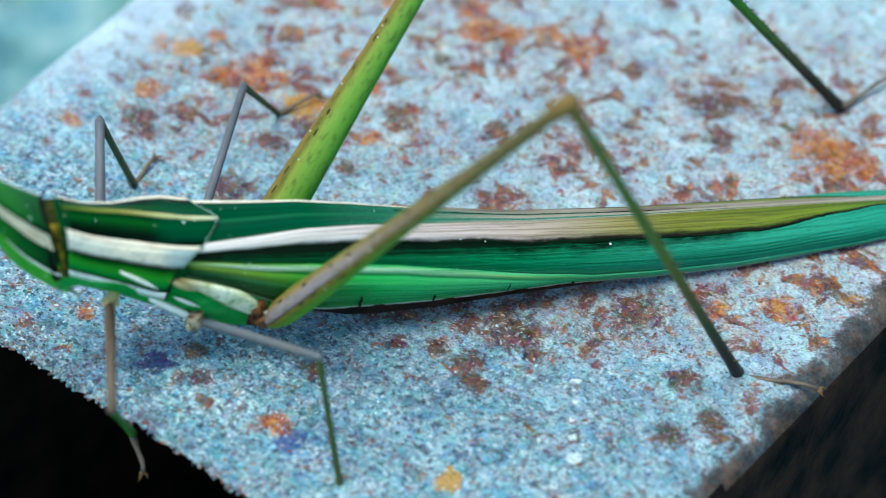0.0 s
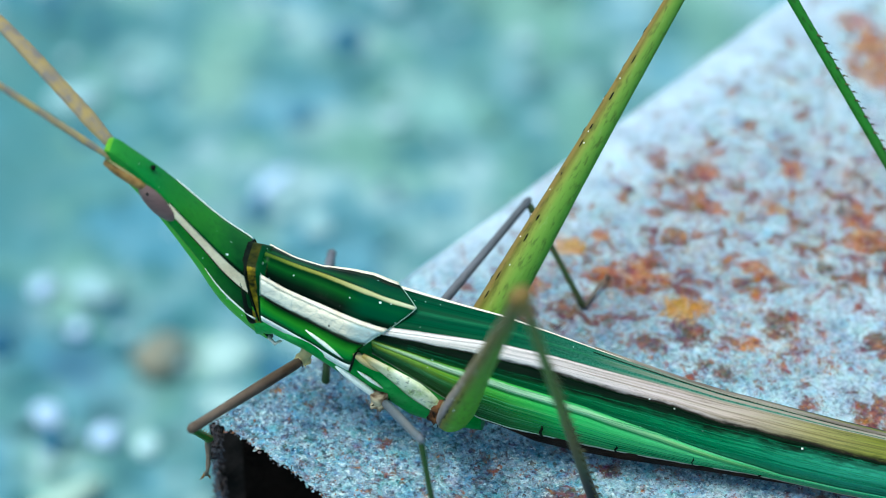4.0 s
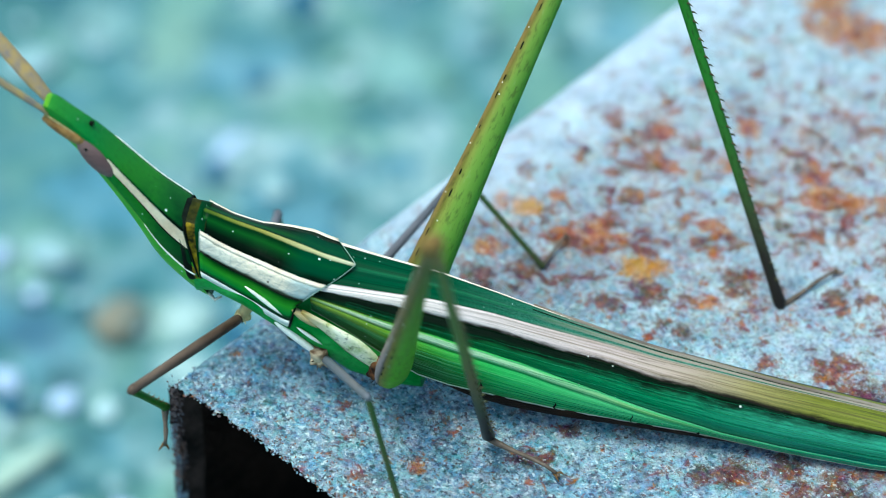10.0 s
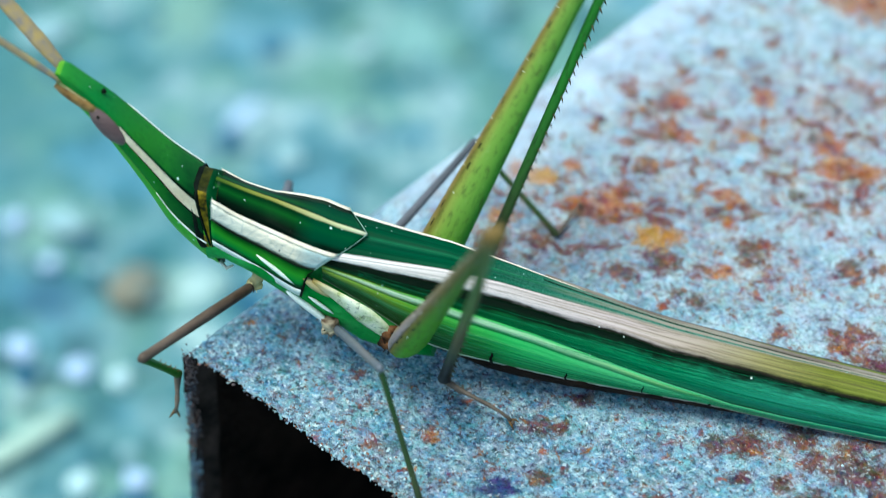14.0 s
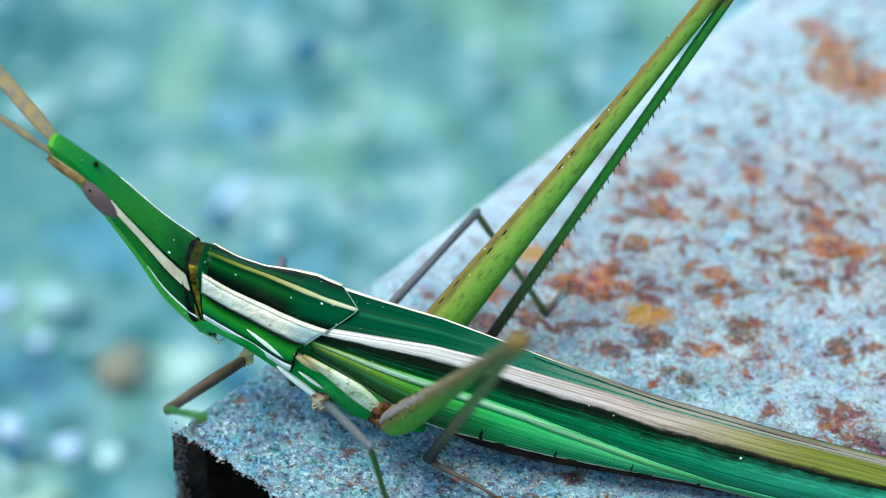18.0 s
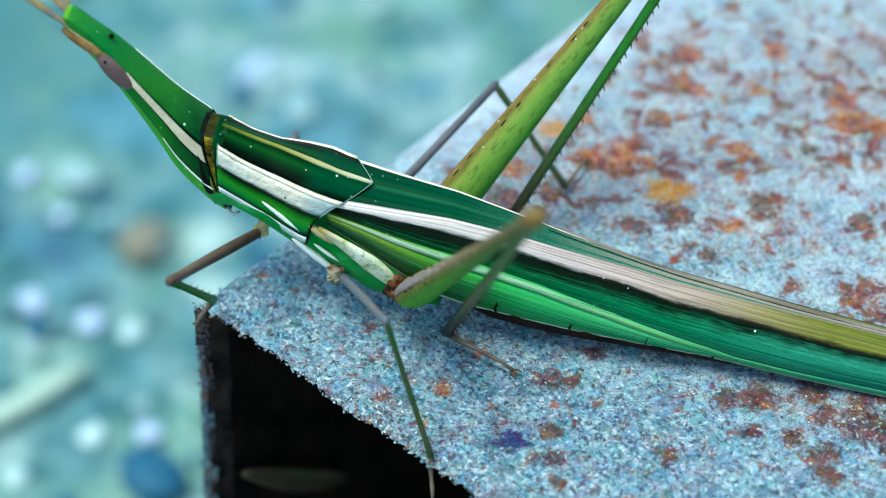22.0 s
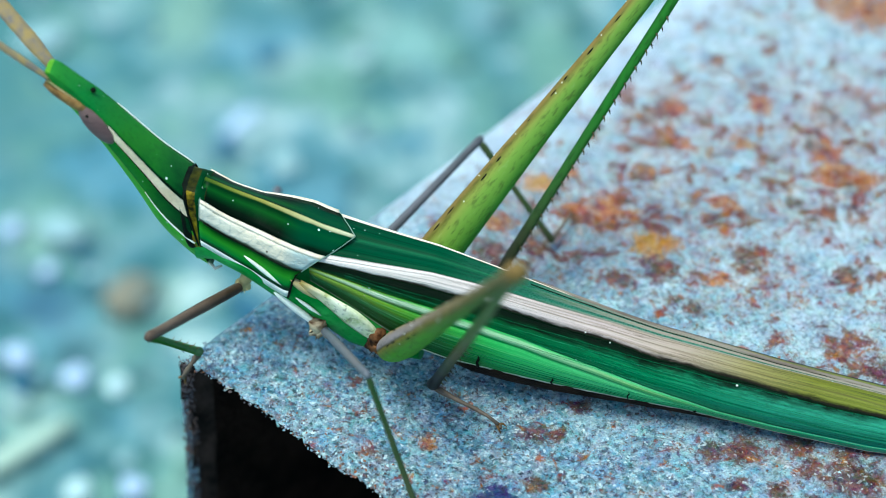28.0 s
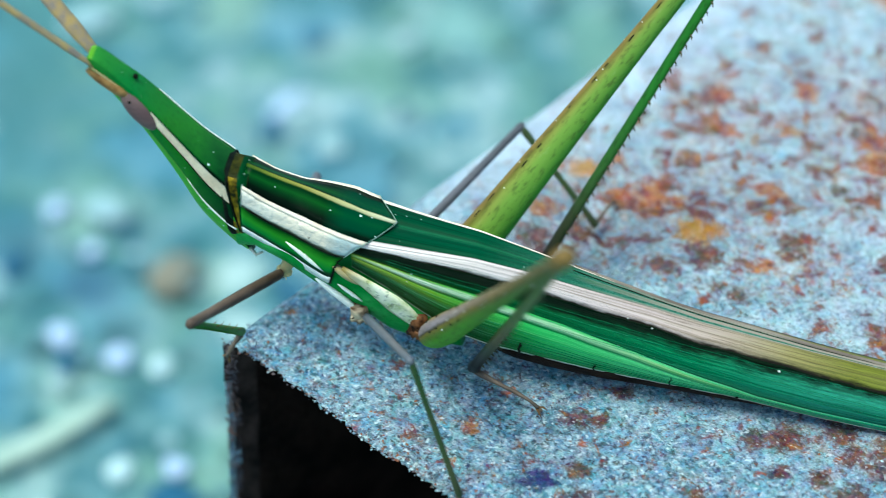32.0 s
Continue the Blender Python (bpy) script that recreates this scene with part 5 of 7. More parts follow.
def build_trunk(parent):
    bm = bmesh.new()
    rows = []
    for x, zt, zb, w in CHEST:
        rows.append([body_point(x, w * math.sin(a) * (1.0 if abs(math.cos(a)) < 0.8 else 0.96), (zt + zb) / 2 + (zt - zb) / 2 * math.cos(a)) for a in (2 * math.pi * k / 24 for k in range(24))])
    loft(bm, rows)
    chest = part("thorax", bm, FLANK, parent)
    bm = bmesh.new()
    rows = []
    for x, zt, zb, w in [(12.2, 6.6, 1.9, 1.4), (14, 6.3, 1.5, 1.6), (16, 6.0, 0.8, 1.85), (18, 5.6, 0.5, 1.92), (21, 4.9, 0.3, 1.92), (25, 4.0, 0.28, 1.86), (30, 3.2, 0.15, 1.85), (36, 2.5, 0.1, 1.85), (42, 1.7, 0.1, 1.72), (48, 1.0, 0.1, 1.3), (52, 0.6, 0.1, 0.3)]:
        ring = []
        for k in range(28):
            a = 2 * math.pi * k / 28
            sa, ca = math.sin(a), math.cos(a)
            # fuller towards the ground than an ellipse, to show as a shadow strip below the hem
            full = 0.6 if ca < 0 else 1.0
            ring.append(body_point(x, w * math.copysign(abs(sa) ** full, sa), (zt + zb) / 2 + (zt - zb) / 2 * ca))
        rows.append(ring)
    loft(bm, rows)
    part("abdomen", bm, ABDOMEN, parent, "brown belly under the folded wings, darkened to show as their shadow")
    for sgn in (1, -1):
        # oblique cream plate from the wing root to the hind hip
        bm = bmesh.new()
        rows = []
        for k in range(9):
            t = k / 8
            c = body_point(6.5 + 4.6 * t + 0.55 * math.sin(t * math.pi), sgn * (2.18 + 0.2 * math.sin(t * math.pi)), 7.25 - 3.9 * t)
            h = lerp_table(t, [(0, 0.15), (0.2, 0.38), (0.5, 0.66), (0.7, 0.62), (0.9, 0.36), (1, 0.15)]) * MM
            n = Vector((0.62, 0, 0.78))
            o = Vector((0, -sgn * 0.16 * MM, 0))
            wave = Vector((0, -sgn * 0.05 * MM * noise.noise(Vector((t * 6, sgn, 0))), 0))
            rows.append([c - n * h, c - n * h * 0.55 + o + wave, c + n * h * 0.1 + o * 0.7, c + n * h * 0.6 + o + wave, c + n * h, c - o])
        loft(bm, rows)
        part("side_plate", bm, PLATE, chest, "cream-yellow oblique plate behind the shield")
        bm = bmesh.new()
        pts = [body_point(5.9 + 1.5 * k / 5, sgn * (2.2 + 0.06 * k / 5), 7.45 - 1.25 * k / 5) for k in range(6)]
        tube_along(bm, pts, [0.05 * MM, 0.2 * MM, 0.24 * MM, 0.22 * MM, 0.16 * MM, 0.05 * MM], 8)
        part("golden_scale", bm, OCHRE_HIP, chest, "golden-brown scale at the wing root")
        # lower white line, a dash behind the lobe
        bm = bmesh.new()
        pts = [body_point(4.9 + 2.5 * k / 8, sgn * (1.84 + 0.12 * k / 8), 5.8 - 2.1 * k / 8) for k in range(9)]
        tube_along(bm, pts, [0.1 * MM, 0.18 * MM, 0.21 * MM, 0.22 * MM, 0.22 * MM, 0.22 * MM, 0.2 * MM, 0.15 * MM, 0.06 * MM], 8)
        part("lower_line", bm, WHITE, chest, "white line along the lower flank")
        bm = bmesh.new()
        pts = [body_point(6.2 + 1.4 * k / 5, sgn * 2.17, 5.9 - 1.1 * k / 5) for k in range(6)]
        tube_along(bm, pts, [0.03 * MM, 0.09 * MM, 0.11 * MM, 0.11 * MM, 0.08 * MM, 0.03 * MM], 6)
        part("white_dash", bm, WHITE, chest)
        # hip joints: a short limb from the flank and a knobbly ball
        for hx, hs, hz, r, m, up in ((2.9, 1.2, 5.25, 0.36, OCHRE_HIP, (3.5, 0.9, 6.9)), (7.4, 1.85, 3.3, 0.48, MIDDLE_HIP, (7.3, 1.8, 4.2)), (10.85, 2.3, 3.3, 0.54, RUSTY_HIP, (10.7, 1.8, 4.2))):
            bm = bmesh.new()
            p, q = body_point(up[0], sgn * up[1], up[2]), body_point(hx, sgn * hs, hz)
            tube_along(bm, [p, p.lerp(q, 0.5), q], [r * 1.15 * MM, r * 1.1 * MM, r * 0.85 * MM], 10)
            part("hip", bm, m, chest)
            bm = bmesh.new()
            bmesh.ops.create_icosphere(bm, subdivisions=3, radius=1.0)
            for v in bm.verts:
                k = 1 + 0.55 * noise.noise(v.co * 2.6 + Vector((hx, 0, 0)))
                v.co = q + Vector((v.co.x * 1.15, v.co.y * 0.85, v.co.z)) * r * k * MM
            joint = part("hip_joint", bm, m, chest)
            for k in range(7):
                a = k * 2.4 + hx
                d = Vector((math.cos(a) * 0.8, -sgn * 0.7, math.sin(a) * 0.8)).normalized()
                bm = bmesh.new()
                tube_along(bm, [q + d * r * 0.85 * MM, q + d * r * 1.35 * MM], [0.05 * MM, 0.012 * MM], 5)
                part("bristle", bm, m if k % 3 else BLACK, joint)
        bm = bmesh.new()
        pts = [body_point(11.0 + 1.5 * k / 8, sgn * (2.5 + 0.1 * math.sin(math.pi * k / 8)), 3.75 + 0.34 * math.sin(math.pi * k / 8) + 0.15 * k / 8) for k in range(9)]
        tube_along(bm, pts, [0.03 * MM] + [0.07 * MM] * 7 + [0.03 * MM], 6)
        part("hip_rim", bm, PALE_EDGE, chest, "pale curved rim over the hind hip")


# belly brown, deepened so that it carries the contact shadow under the wings
ABDOMEN = plain("shadowed_brown_belly", (0.008, 0.005, 0.004), (0.03, 0.015, 0.009), 900.0, 0.6, 0.5, 0.08 * MM, 0.06)
FLANK = stained("flank_green", (0.03, 0.23, 0.03), (0.09, 0.40, 0.09), 0.03)
def flank_plate():
    m = Nodes("cream_plate", 0.5, 0.0, 0.1)
    n1, n2, n3 = m.noise(1100.0, 4.0, 0.6), m.noise(4200.0, 3.0, 0.7), m.noise(600.0, 3.0)
    c = m.ramp(n1, [(0.35, (0.46, 0.52, 0.22)), (0.46, (0.74, 0.74, 0.48)), (0.60, (0.90, 0.85, 0.64))])
    spots = m.math("MULTIPLY", m.ramp(n2, [(0.36, 1.0), (0.44, 0.0)]), m.ramp(n3, [(0.46, 0.0), (0.56, 0.6)]))
    c = m.mix(spots, c, (0.08, 0.08, 0.07))
    c = m.mix(m.span(m.axis(0), 0.0085, 0.0065), c, (0.40, 0.27, 0.08))
    m.bump(n1, 0.5, 0.08 * MM)
    return m.done(c)


RUSTY_HIP = plain("rusty_hip", (0.012, 0.004, 0.002), (0.22, 0.09, 0.035), 1500.0, 0.45, 0.6, 0.1 * MM, fine=3000.0)
PLATE = flank_plate()
OCHRE_HIP = plain("ochre_hip", (0.55, 0.44, 0.22), (0.38, 0.27, 0.12), 1200.0, 0.4)

HIPS = {"near_hind": (11.4, 2.3, 2.8), "near_middle": (7.5, 1.6, 3.2), "near_front": (2.84, 1.2, 5.2),
        "far_hind": (11.4, -2.3, 2.8), "far_middle": (7.5, -1.6, 3.2), "far_front": (2.84, -1.2, 5.2)}
SIZES = {"near_hind": (28.9, 29.6, 5.0), "far_hind": (30.0, 29.6, 4.8), "near_middle": (9.9, 8.6, 3.0), "far_middle": (12.9, 7.2, 3.1), "front": (9.2, 9.0, 2.4)}


def bone(rows, n=12):
    """Rings along x from rows of (x, half height up, half height down, half width)."""
    out = []
    for x, up, down, w in rows:
        out.append([Vector((x, w * math.cos(a), (up if math.sin(a) > 0 else down) * math.sin(a))) * MM for a in (2 * math.pi * k / n for k in range(n))])
    return out


def build_hind_leg(parent, sizes, skin, shin, label, stout):
    bm = bmesh.new()
    rows = [(0, 0.35, 0.4, 0.35), (0.6, 0.62, 0.75, 0.55), (1.6, 0.86, 1.0, 0.72), (3.5, 0.92, 1.05, 0.78), (7, 0.82, 0.92, 0.68), (12, 0.66, 0.72, 0.55), (18, 0.52, 0.55, 0.44), (24, 0.42, 0.44, 0.36), (27, 0.42, 0.42, 0.36), (28.2, 0.62, 0.55, 0.5), (29, 0.6, 0.55, 0.48), (29.5, 0.3, 0.3, 0.3)]
    rows = [tuple(lerp_table(x, [(r[0], r[k]) for r in rows]) if k else x for k in range(4)) for x in sorted({r[0] for r in rows} | {0.8 * i for i in range(1, 35)})]

    rows.append((29.56, 0.02, 0.02, 0.02))
    rows = [(x, up * stout[0], down * stout[1], w * stout[1]) for x, up, down, w in rows]
    strip(bm, [r + [r[0].copy()] for r in bone(rows, 20)])
    bmesh.ops.remove_doubles(bm, verts=bm.verts, dist=1e-7)
    femur = part("hind_thigh", bm, skin, parent, label)
    widths, tops = [(r[0], r[3]) for r in rows], [(r[0], r[1]) for r in rows]
    rng = random.Random(3)

    def speck(name, x, turn, size, mat):
        bm = bmesh.new()
        bmesh.ops.create_icosphere(bm, subdivisions=1, radius=1.0)
        a = 2 * math.pi * turn
        c = Vector((x, lerp_table(x, widths) * math.cos(a), lerp_table(x, tops) * math.sin(a)))
        for v in bm.verts:
            v.co = (Vector((v.co.x * size[0], v.co.y * size[1], v.co.z * size[1])) + c * 1.0) * MM
        part(name, bm, mat, femur)

    for k in range(10):
        speck("dark_dot", 3 + k * 2.3 + rng.uniform(-0.5, 0.5), 0.13 + rng.uniform(-0.015, 0.015), (0.26, 0.07), BLACK)
    for k in range(9):
        speck("dark_dot", 4 + k * 1.9 + rng.uniform(-0.9, 0.9), 0.31 + rng.uniform(-0.025, 0.025), (rng.uniform(0.1, 0.4), rng.uniform(0.03, 0.055)), BLACK)
    for k in range(12):
        speck("pale_dot", 6 + k * 1.6 + rng.uniform(-0.6, 0.6), rng.uniform(0.16, 0.34), (0.05, 0.04), WHITE)
    bm = bmesh.new()
    rows2 = [(0, 0.35, 0.35, 0.3), (0.8, 0.42, 0.4, 0.34), (2, 0.32, 0.3, 0.27), (8, 0.3, 0.28, 0.25), (20, 0.3, 0.28, 0.25), (28, 0.34, 0.3, 0.28), (29.3, 0.42, 0.36, 0.34), (29.8, 0.2, 0.2, 0.2)]
    rows2 = [tuple(lerp_table(x, [(r[0], r[k]) for r in rows2]) if k else x for k in range(4)) for x in sorted({r[0] for r in rows2} | {1.5 * i for i in range(1, 19)})]
    loft(bm, bone(rows2))
    tibia = part("hind_shin", bm, shin, parent, "thin spiny olive-brown hind shin" if shin is SHIN_BROWN else "thin spiny dark green hind shin")
    for side in (-1, 1):
        for k in range(18):
            x = 9 + k * 1.12 + 0.35 * side
            bm = bmesh.new()
            a = Vector((x, side * 0.14, 0.24)) * MM
            tube_along(bm, [a, a + Vector((0.08, side * 0.08, 0.12)) * MM, a + Vector((0.24, side * 0.12, 0.24)) * MM], [0.07 * MM, 0.05 * MM, 0.015 * MM], 5)
            part("spine", bm, SPINE, tibia)
    tarsus = build_foot(parent, sizes[2], 0.17, FOOT_BROWN)
    return femur, tibia, tarsus


def build_foot(parent, length, r, mat):
    bm = bmesh.new()
    pts = [Vector((length * f, 0, h)) * MM for f, h in ((0, 0), (0.12, -0.05), (0.24, 0.0), (0.42, 0.1), (0.6, 0.24), (0.76, 0.26), (0.9, 0.1))]
    tube_along(bm, pts, [r * MM * q for q in (1.2, 1.15, 0.95, 0.65, 0.8, 0.55, 0.7)], 8)
    foot = part("foot", bm, [mat], parent, "slender jointed foot")
    for side in (-1, 1):
        bm = bmesh.new()
        a = Vector((length * 0.88, 0, 0)) * MM
        tube_along(bm, [a, a + Vector((0.3, side * 0.22, 0.06)) * MM, a + Vector((0.55, side * 0.3, -0.14)) * MM], [0.09 * MM, 0.07 * MM, 0.015 * MM], 5)
        part("claw", bm, KNEE, foot)
    bm = bmesh.new()
    bmesh.ops.create_icosphere(bm, subdivisions=2, radius=r * 0.8 * MM, matrix=Matrix.Translation(Vector((length * 0.93, 0, -0.03)) * MM))
    part("pad", bm, FOOT_BROWN, foot)
    return foot


def build_short_leg(parent, sizes, thick, upper, lower, names):
    L1, L2, L3 = sizes
    bm = bmesh.new()
    k = thick
    rows = [(0, 0.6 * k, 0.6 * k, 0.5 * k), (0.5, 0.9 * k, 0.9 * k, 0.75 * k), (L1 * 0.4, k, 0.95 * k, 0.8 * k), (L1 * 0.8, 0.8 * k, 0.8 * k, 0.7 * k), (L1 - 0.4, 0.85 * k, 0.85 * k, 0.7 * k), (L1, 0.95 * k, 0.9 * k, 0.75 * k), (L1 + 0.25, 0.4 * k, 0.4 * k, 0.4 * k)]
    loft(bm, bone(rows, 10))
    femur = part(names[0], bm, upper, parent)
    bm = bmesh.new()
    q = thick * 0.72
    rows = [(0, 0.7 * q, 0.7 * q, 0.6 * q), (0.5, q, q, 0.85 * q), (L2 * 0.3, 0.8 * q, 0.8 * q, 0.7 * q), (L2 * 0.85, 0.85 * q, 0.85 * q, 0.75 * q), (L2, 1.05 * q, q, 0.9 * q), (L2 + 0.15, 0.5 * q, 0.5 * q, 0.4 * q)]
    loft(bm, bone(rows, 10))
    tibia = part(names[1], bm, lower, parent)
    for side in (-1, 1):
        for j in range(4):
            x = L2 * (0.45 + 0.14 * j)
            bm = bmesh.new()
            a = Vector((x, side * q * 0.4, -q * 0.6)) * MM
            tube_along(bm, [a, a + Vector((0.25, side * 0.08, -0.2)) * MM], [0.03 * MM, 0.01 * MM], 5)
            part("spine", bm, KNEE, tibia)
    return femur, tibia, build_foot(parent, L3, thick * 0.5, FOOT_BROWN)


def build_grasshopper():
    hopper = thing("grasshopper", "slender green cone-headed grasshopper with cream stripes on the rusty tube", "grasshopper")
    build_trunk(hopper)
    build_wing(hopper, -1, "folded green right forewing")
    build_wing(hopper, 1, "folded green left forewing with a whitish band")
    build_collar(hopper)
    build_saddle(hopper)
    build_head(hopper)
    legs = {}
    for key in HIPS:
        if "hind" in key:
            legs[key] = build_hind_leg(hopper, SIZES[key], THIGH_MAUVE if "near" in key else THIGH_GREEN, SHIN_BROWN if "near" in key else SHIN_GREEN, "long hind thigh with a mauve-brown ridge and green belly" if "near" in key else "long bright green hind thigh with a brown upper ridge", (1.15, 1.1) if "near" in key else (1.5, 1.15))
        elif "middle" in key:
            near = "near" in key
            legs[key] = build_short_leg(hopper, SIZES[key], 0.32 if near else 0.31, PALE_MAUVE if near else GREY_LEG, SHIN_OLIVE, ("middle_thigh", "middle_shin"))
        else:
            legs[key] = build_short_leg(hopper, SIZES["front"], 0.38, BROWN if "near" in key else GREY_LEG, SHIN_LEAF if "near" in key else SHIN_OLIVE, ("front_thigh", "front_shin"))
    return hopper, legs


SPINE = plain("dark_spine", (0.10, 0.09, 0.04), (0.05, 0.035, 0.02), 900.0, 0.4)


def shin_skin(name, shaft, low):
    """Ochre at the knee, clear dark green along the shaft, browning to black at the ankle."""
    m = Nodes(name, 0.4, 0.0, 0.15)
    n1, n2 = m.noise(700.0, 4.0, 0.6, m.scaled((0.3, 1, 1))), m.noise(4200.0, 3.0, 0.6, m.scaled((0.3, 1, 1)))
    at = m.math("ADD", m.axis(0), m.math("MULTIPLY", m.math("SUBTRACT", n1, 0.5), 0.004))
    c = m.ramp(m.span(at, 0.0, 0.03), [(0.0, (0.26, 0.15, 0.035)), (0.06, (0.22, 0.14, 0.03)), (0.13, tuple(0.9 * q for q in shaft)), (0.5, shaft), (0.66, low), (0.78, (0.05, 0.06, 0.025)), (0.88, (0.028, 0.022, 0.018)), (1.0, (0.018, 0.013, 0.012))])
    c = m.mix(m.ramp(n2, [(0.34, 0.5), (0.5, 0.0)]), c, (0.015, 0.025, 0.008))
    m.bump(n2, 0.2, 0.02 * MM)
    return m.done(c)


SHIN_GREEN = shin_skin("green_hind_shin", (0.04, 0.17, 0.018), (0.045, 0.12, 0.02))
SHIN_BROWN = shin_skin("olive_brown_hind_shin", (0.11, 0.155, 0.022), (0.12, 0.09, 0.025))
FOOT_BROWN = plain("brown_foot", (0.09, 0.065, 0.05), (0.17, 0.12, 0.09), 900.0, 0.4)
PALE_MAUVE = plain("mauve_leg", (0.11, 0.13, 0.165), (0.15, 0.135, 0.14), 700.0, 0.4, 0.3, 0.04 * MM, stretch=(0.3, 1, 1))
SHIN_OLIVE = plain("olive_shin", (0.020, 0.062, 0.018), (0.06, 0.07, 0.03), 700.0, 0.4, 0.3, 0.04 * MM, stretch=(0.3, 1, 1))


# ---- the small black winged insect that lands on the front leg ----
def build_bug():
    bug = thing("black_bug", "tiny glossy black winged insect that visits the grasshopper's leg", "insect")

    def blob(name, c, r, label=""):
        bm = bmesh.new()
        bmesh.ops.create_icosphere(bm, subdivisions=3, radius=1.0)
        for v in bm.verts:
            v.co = Vector((c[0] + v.co.x * r[0], c[1] + v.co.y * r[1], c[2] + v.co.z * r[2])) * MM
        return part(name, bm, DARK_SHELL, bug, label)

    head = blob("head", (-1.25, 0, 0.75), (0.36, 0.42, 0.36))
    blob("thorax", (-0.6, 0, 0.8), (0.5, 0.46, 0.42))
    blob("abdomen", (0.7, 0, 0.7), (1.0, 0.5, 0.42))
    for s in (-1, 1):
        bm = bmesh.new()
        rows = []
        for k in range(9):
            t = k / 8
            w = 0.42 * math.sin(math.pi * min(1, 0.12 + 0.85 * t)) + 0.03
            c = Vector((-0.4 + 2.3 * t, s * (0.24 + 0.16 * t), 1.12 + 0.1 * t - 0.25 * t * t))
            rows.append([(c + Vector((0, -w, 0))) * MM, (c + Vector((0, 0, 0.12))) * MM, (c + Vector((0, w, 0))) * MM])
        loft(bm, rows, closed=False)
        ob = part("wing", bm, DARK_SHELL, bug, "shiny dark wing")
        ob.modifiers.new("thick", "SOLIDIFY").thickness = 0.04 * MM
        bm = bmesh.new()
        tube_along(bm, [Vector((-1.5, s * 0.15, 0.85)) * MM, Vector((-1.8, s * 0.35, 1.2)) * MM, Vector((-2.3, s * 0.55, 1.1)) * MM], [0.06 * MM, 0.05 * MM, 0.03 * MM], 6)
        part("feeler", bm, DARK_SHELL, head)
        for x, dx in ((-0.9, -0.5), (-0.5, 0.1), (-0.1, 0.7)):
            bm = bmesh.new()
            tube_along(bm, [Vector((x, s * 0.3, 0.55)) * MM, Vector((x + dx * 0.6, s * 0.85, 0.75)) * MM, Vector((x + dx, s * 1.15, 0.0)) * MM, Vector((x + dx * 1.5, s * 1.35, 0.02)) * MM], [0.11 * MM, 0.1 * MM, 0.06 * MM, 0.04 * MM], 6)
            part("leg", bm, DARK_SHELL, bug)
    for piece in bug.children_recursive:
        piece.data.transform(Matrix.Scale(0.85, 4))
    return bug


def build_leaf():
    bm = bmesh.new()
    rows = []
    for k in range(13):
        t = k / 12
        w = 0.75 * math.sin(math.pi * (0.04 + 0.92 * t)) ** 0.8
        c = Vector((0.3 * math.sin(3 * t), 8.6 * t, -7.4 * t))
        rows.append([(c + Vector((0.5 * w * q * q, 0.65 * w * q, 0.76 * w * q))) * MM for q in (-1, -0.5, 0, 0.5, 1)])
    loft(bm, rows, closed=False)
    ob = part("dry_leaf", bm, DRY_LEAF, None)
    ob.modifiers.new("thick", "SOLIDIFY").thickness = 0.15 * MM
    ob.location = (0.0013, LEAF_AT[0] * MM, LEAF_AT[1] * MM)
    tagged(ob, "small curled brown dry leaf inside the dark tube", "leaf")


DRY_LEAF = plain("dry_leaf", (0.07, 0.05, 0.032), (0.12, 0.085, 0.05), 400.0, 0.7)
LEAF_AT = (2.0, -15.4)


# ---- what moves ----
def aim(a, b, up):
    """The pose of a bone that starts at a and points at b, its back turned to up."""
    x = (b - a).normalized()
    z = (up - x * up.dot(x)).normalized()
    y = z.cross(x)
    m = Matrix((x, y, z)).transposed().to_4x4()
    m.translation = a
    return m


def motions():
    walk(hopper, [(t, pose(x * MM, y * MM, 0, 0, 0, a)) for t, x, y, a in BODY_ROWS])
    for key, rows in LEG_ROWS.items():
        femur, tibia, foot = legs[key]
        hx, hs, hz = HIPS[key]
        hip = body_point(hx, hs, hz)
        out = Vector((0, -1 if hs > 0 else 1, 0))
        r1, r2, r3 = [], [], []
        for t, *v in rows:
            knee, ankle, toe = (Vector(v[k:k + 3]) * MM for k in (0, 3, 6))
            mid = (hip + ankle) / 2
            bend = (knee - mid).normalized()
            bent = knee + Vector((-0.6, -0.12, 0.0)) * MM if key == "far_hind" else knee
            r1.append((t, aim(hip, bent, Vector((0, 0, 1)) + (0.8 if key == "near_hind" else 0.35) * out)))
            r2.append((t, aim(knee, ankle, bend * 0.6 + Vector((0.8, 0, 0.1)) if "hind" in key else bend)))
            r3.append((t, aim(ankle, toe, Vector((0, 0, 1)) + 0.2 * out + Vector((0.3, 0, 0)))))
        walk(femur, r1)
        walk(tibia, r2)
        walk(foot, r3)
    walk(bug, [(t, pose(x * MM, y * MM, z * MM, rx, ry, rz)) for t, x, y, z, rx, ry, rz in BUG_ROWS])


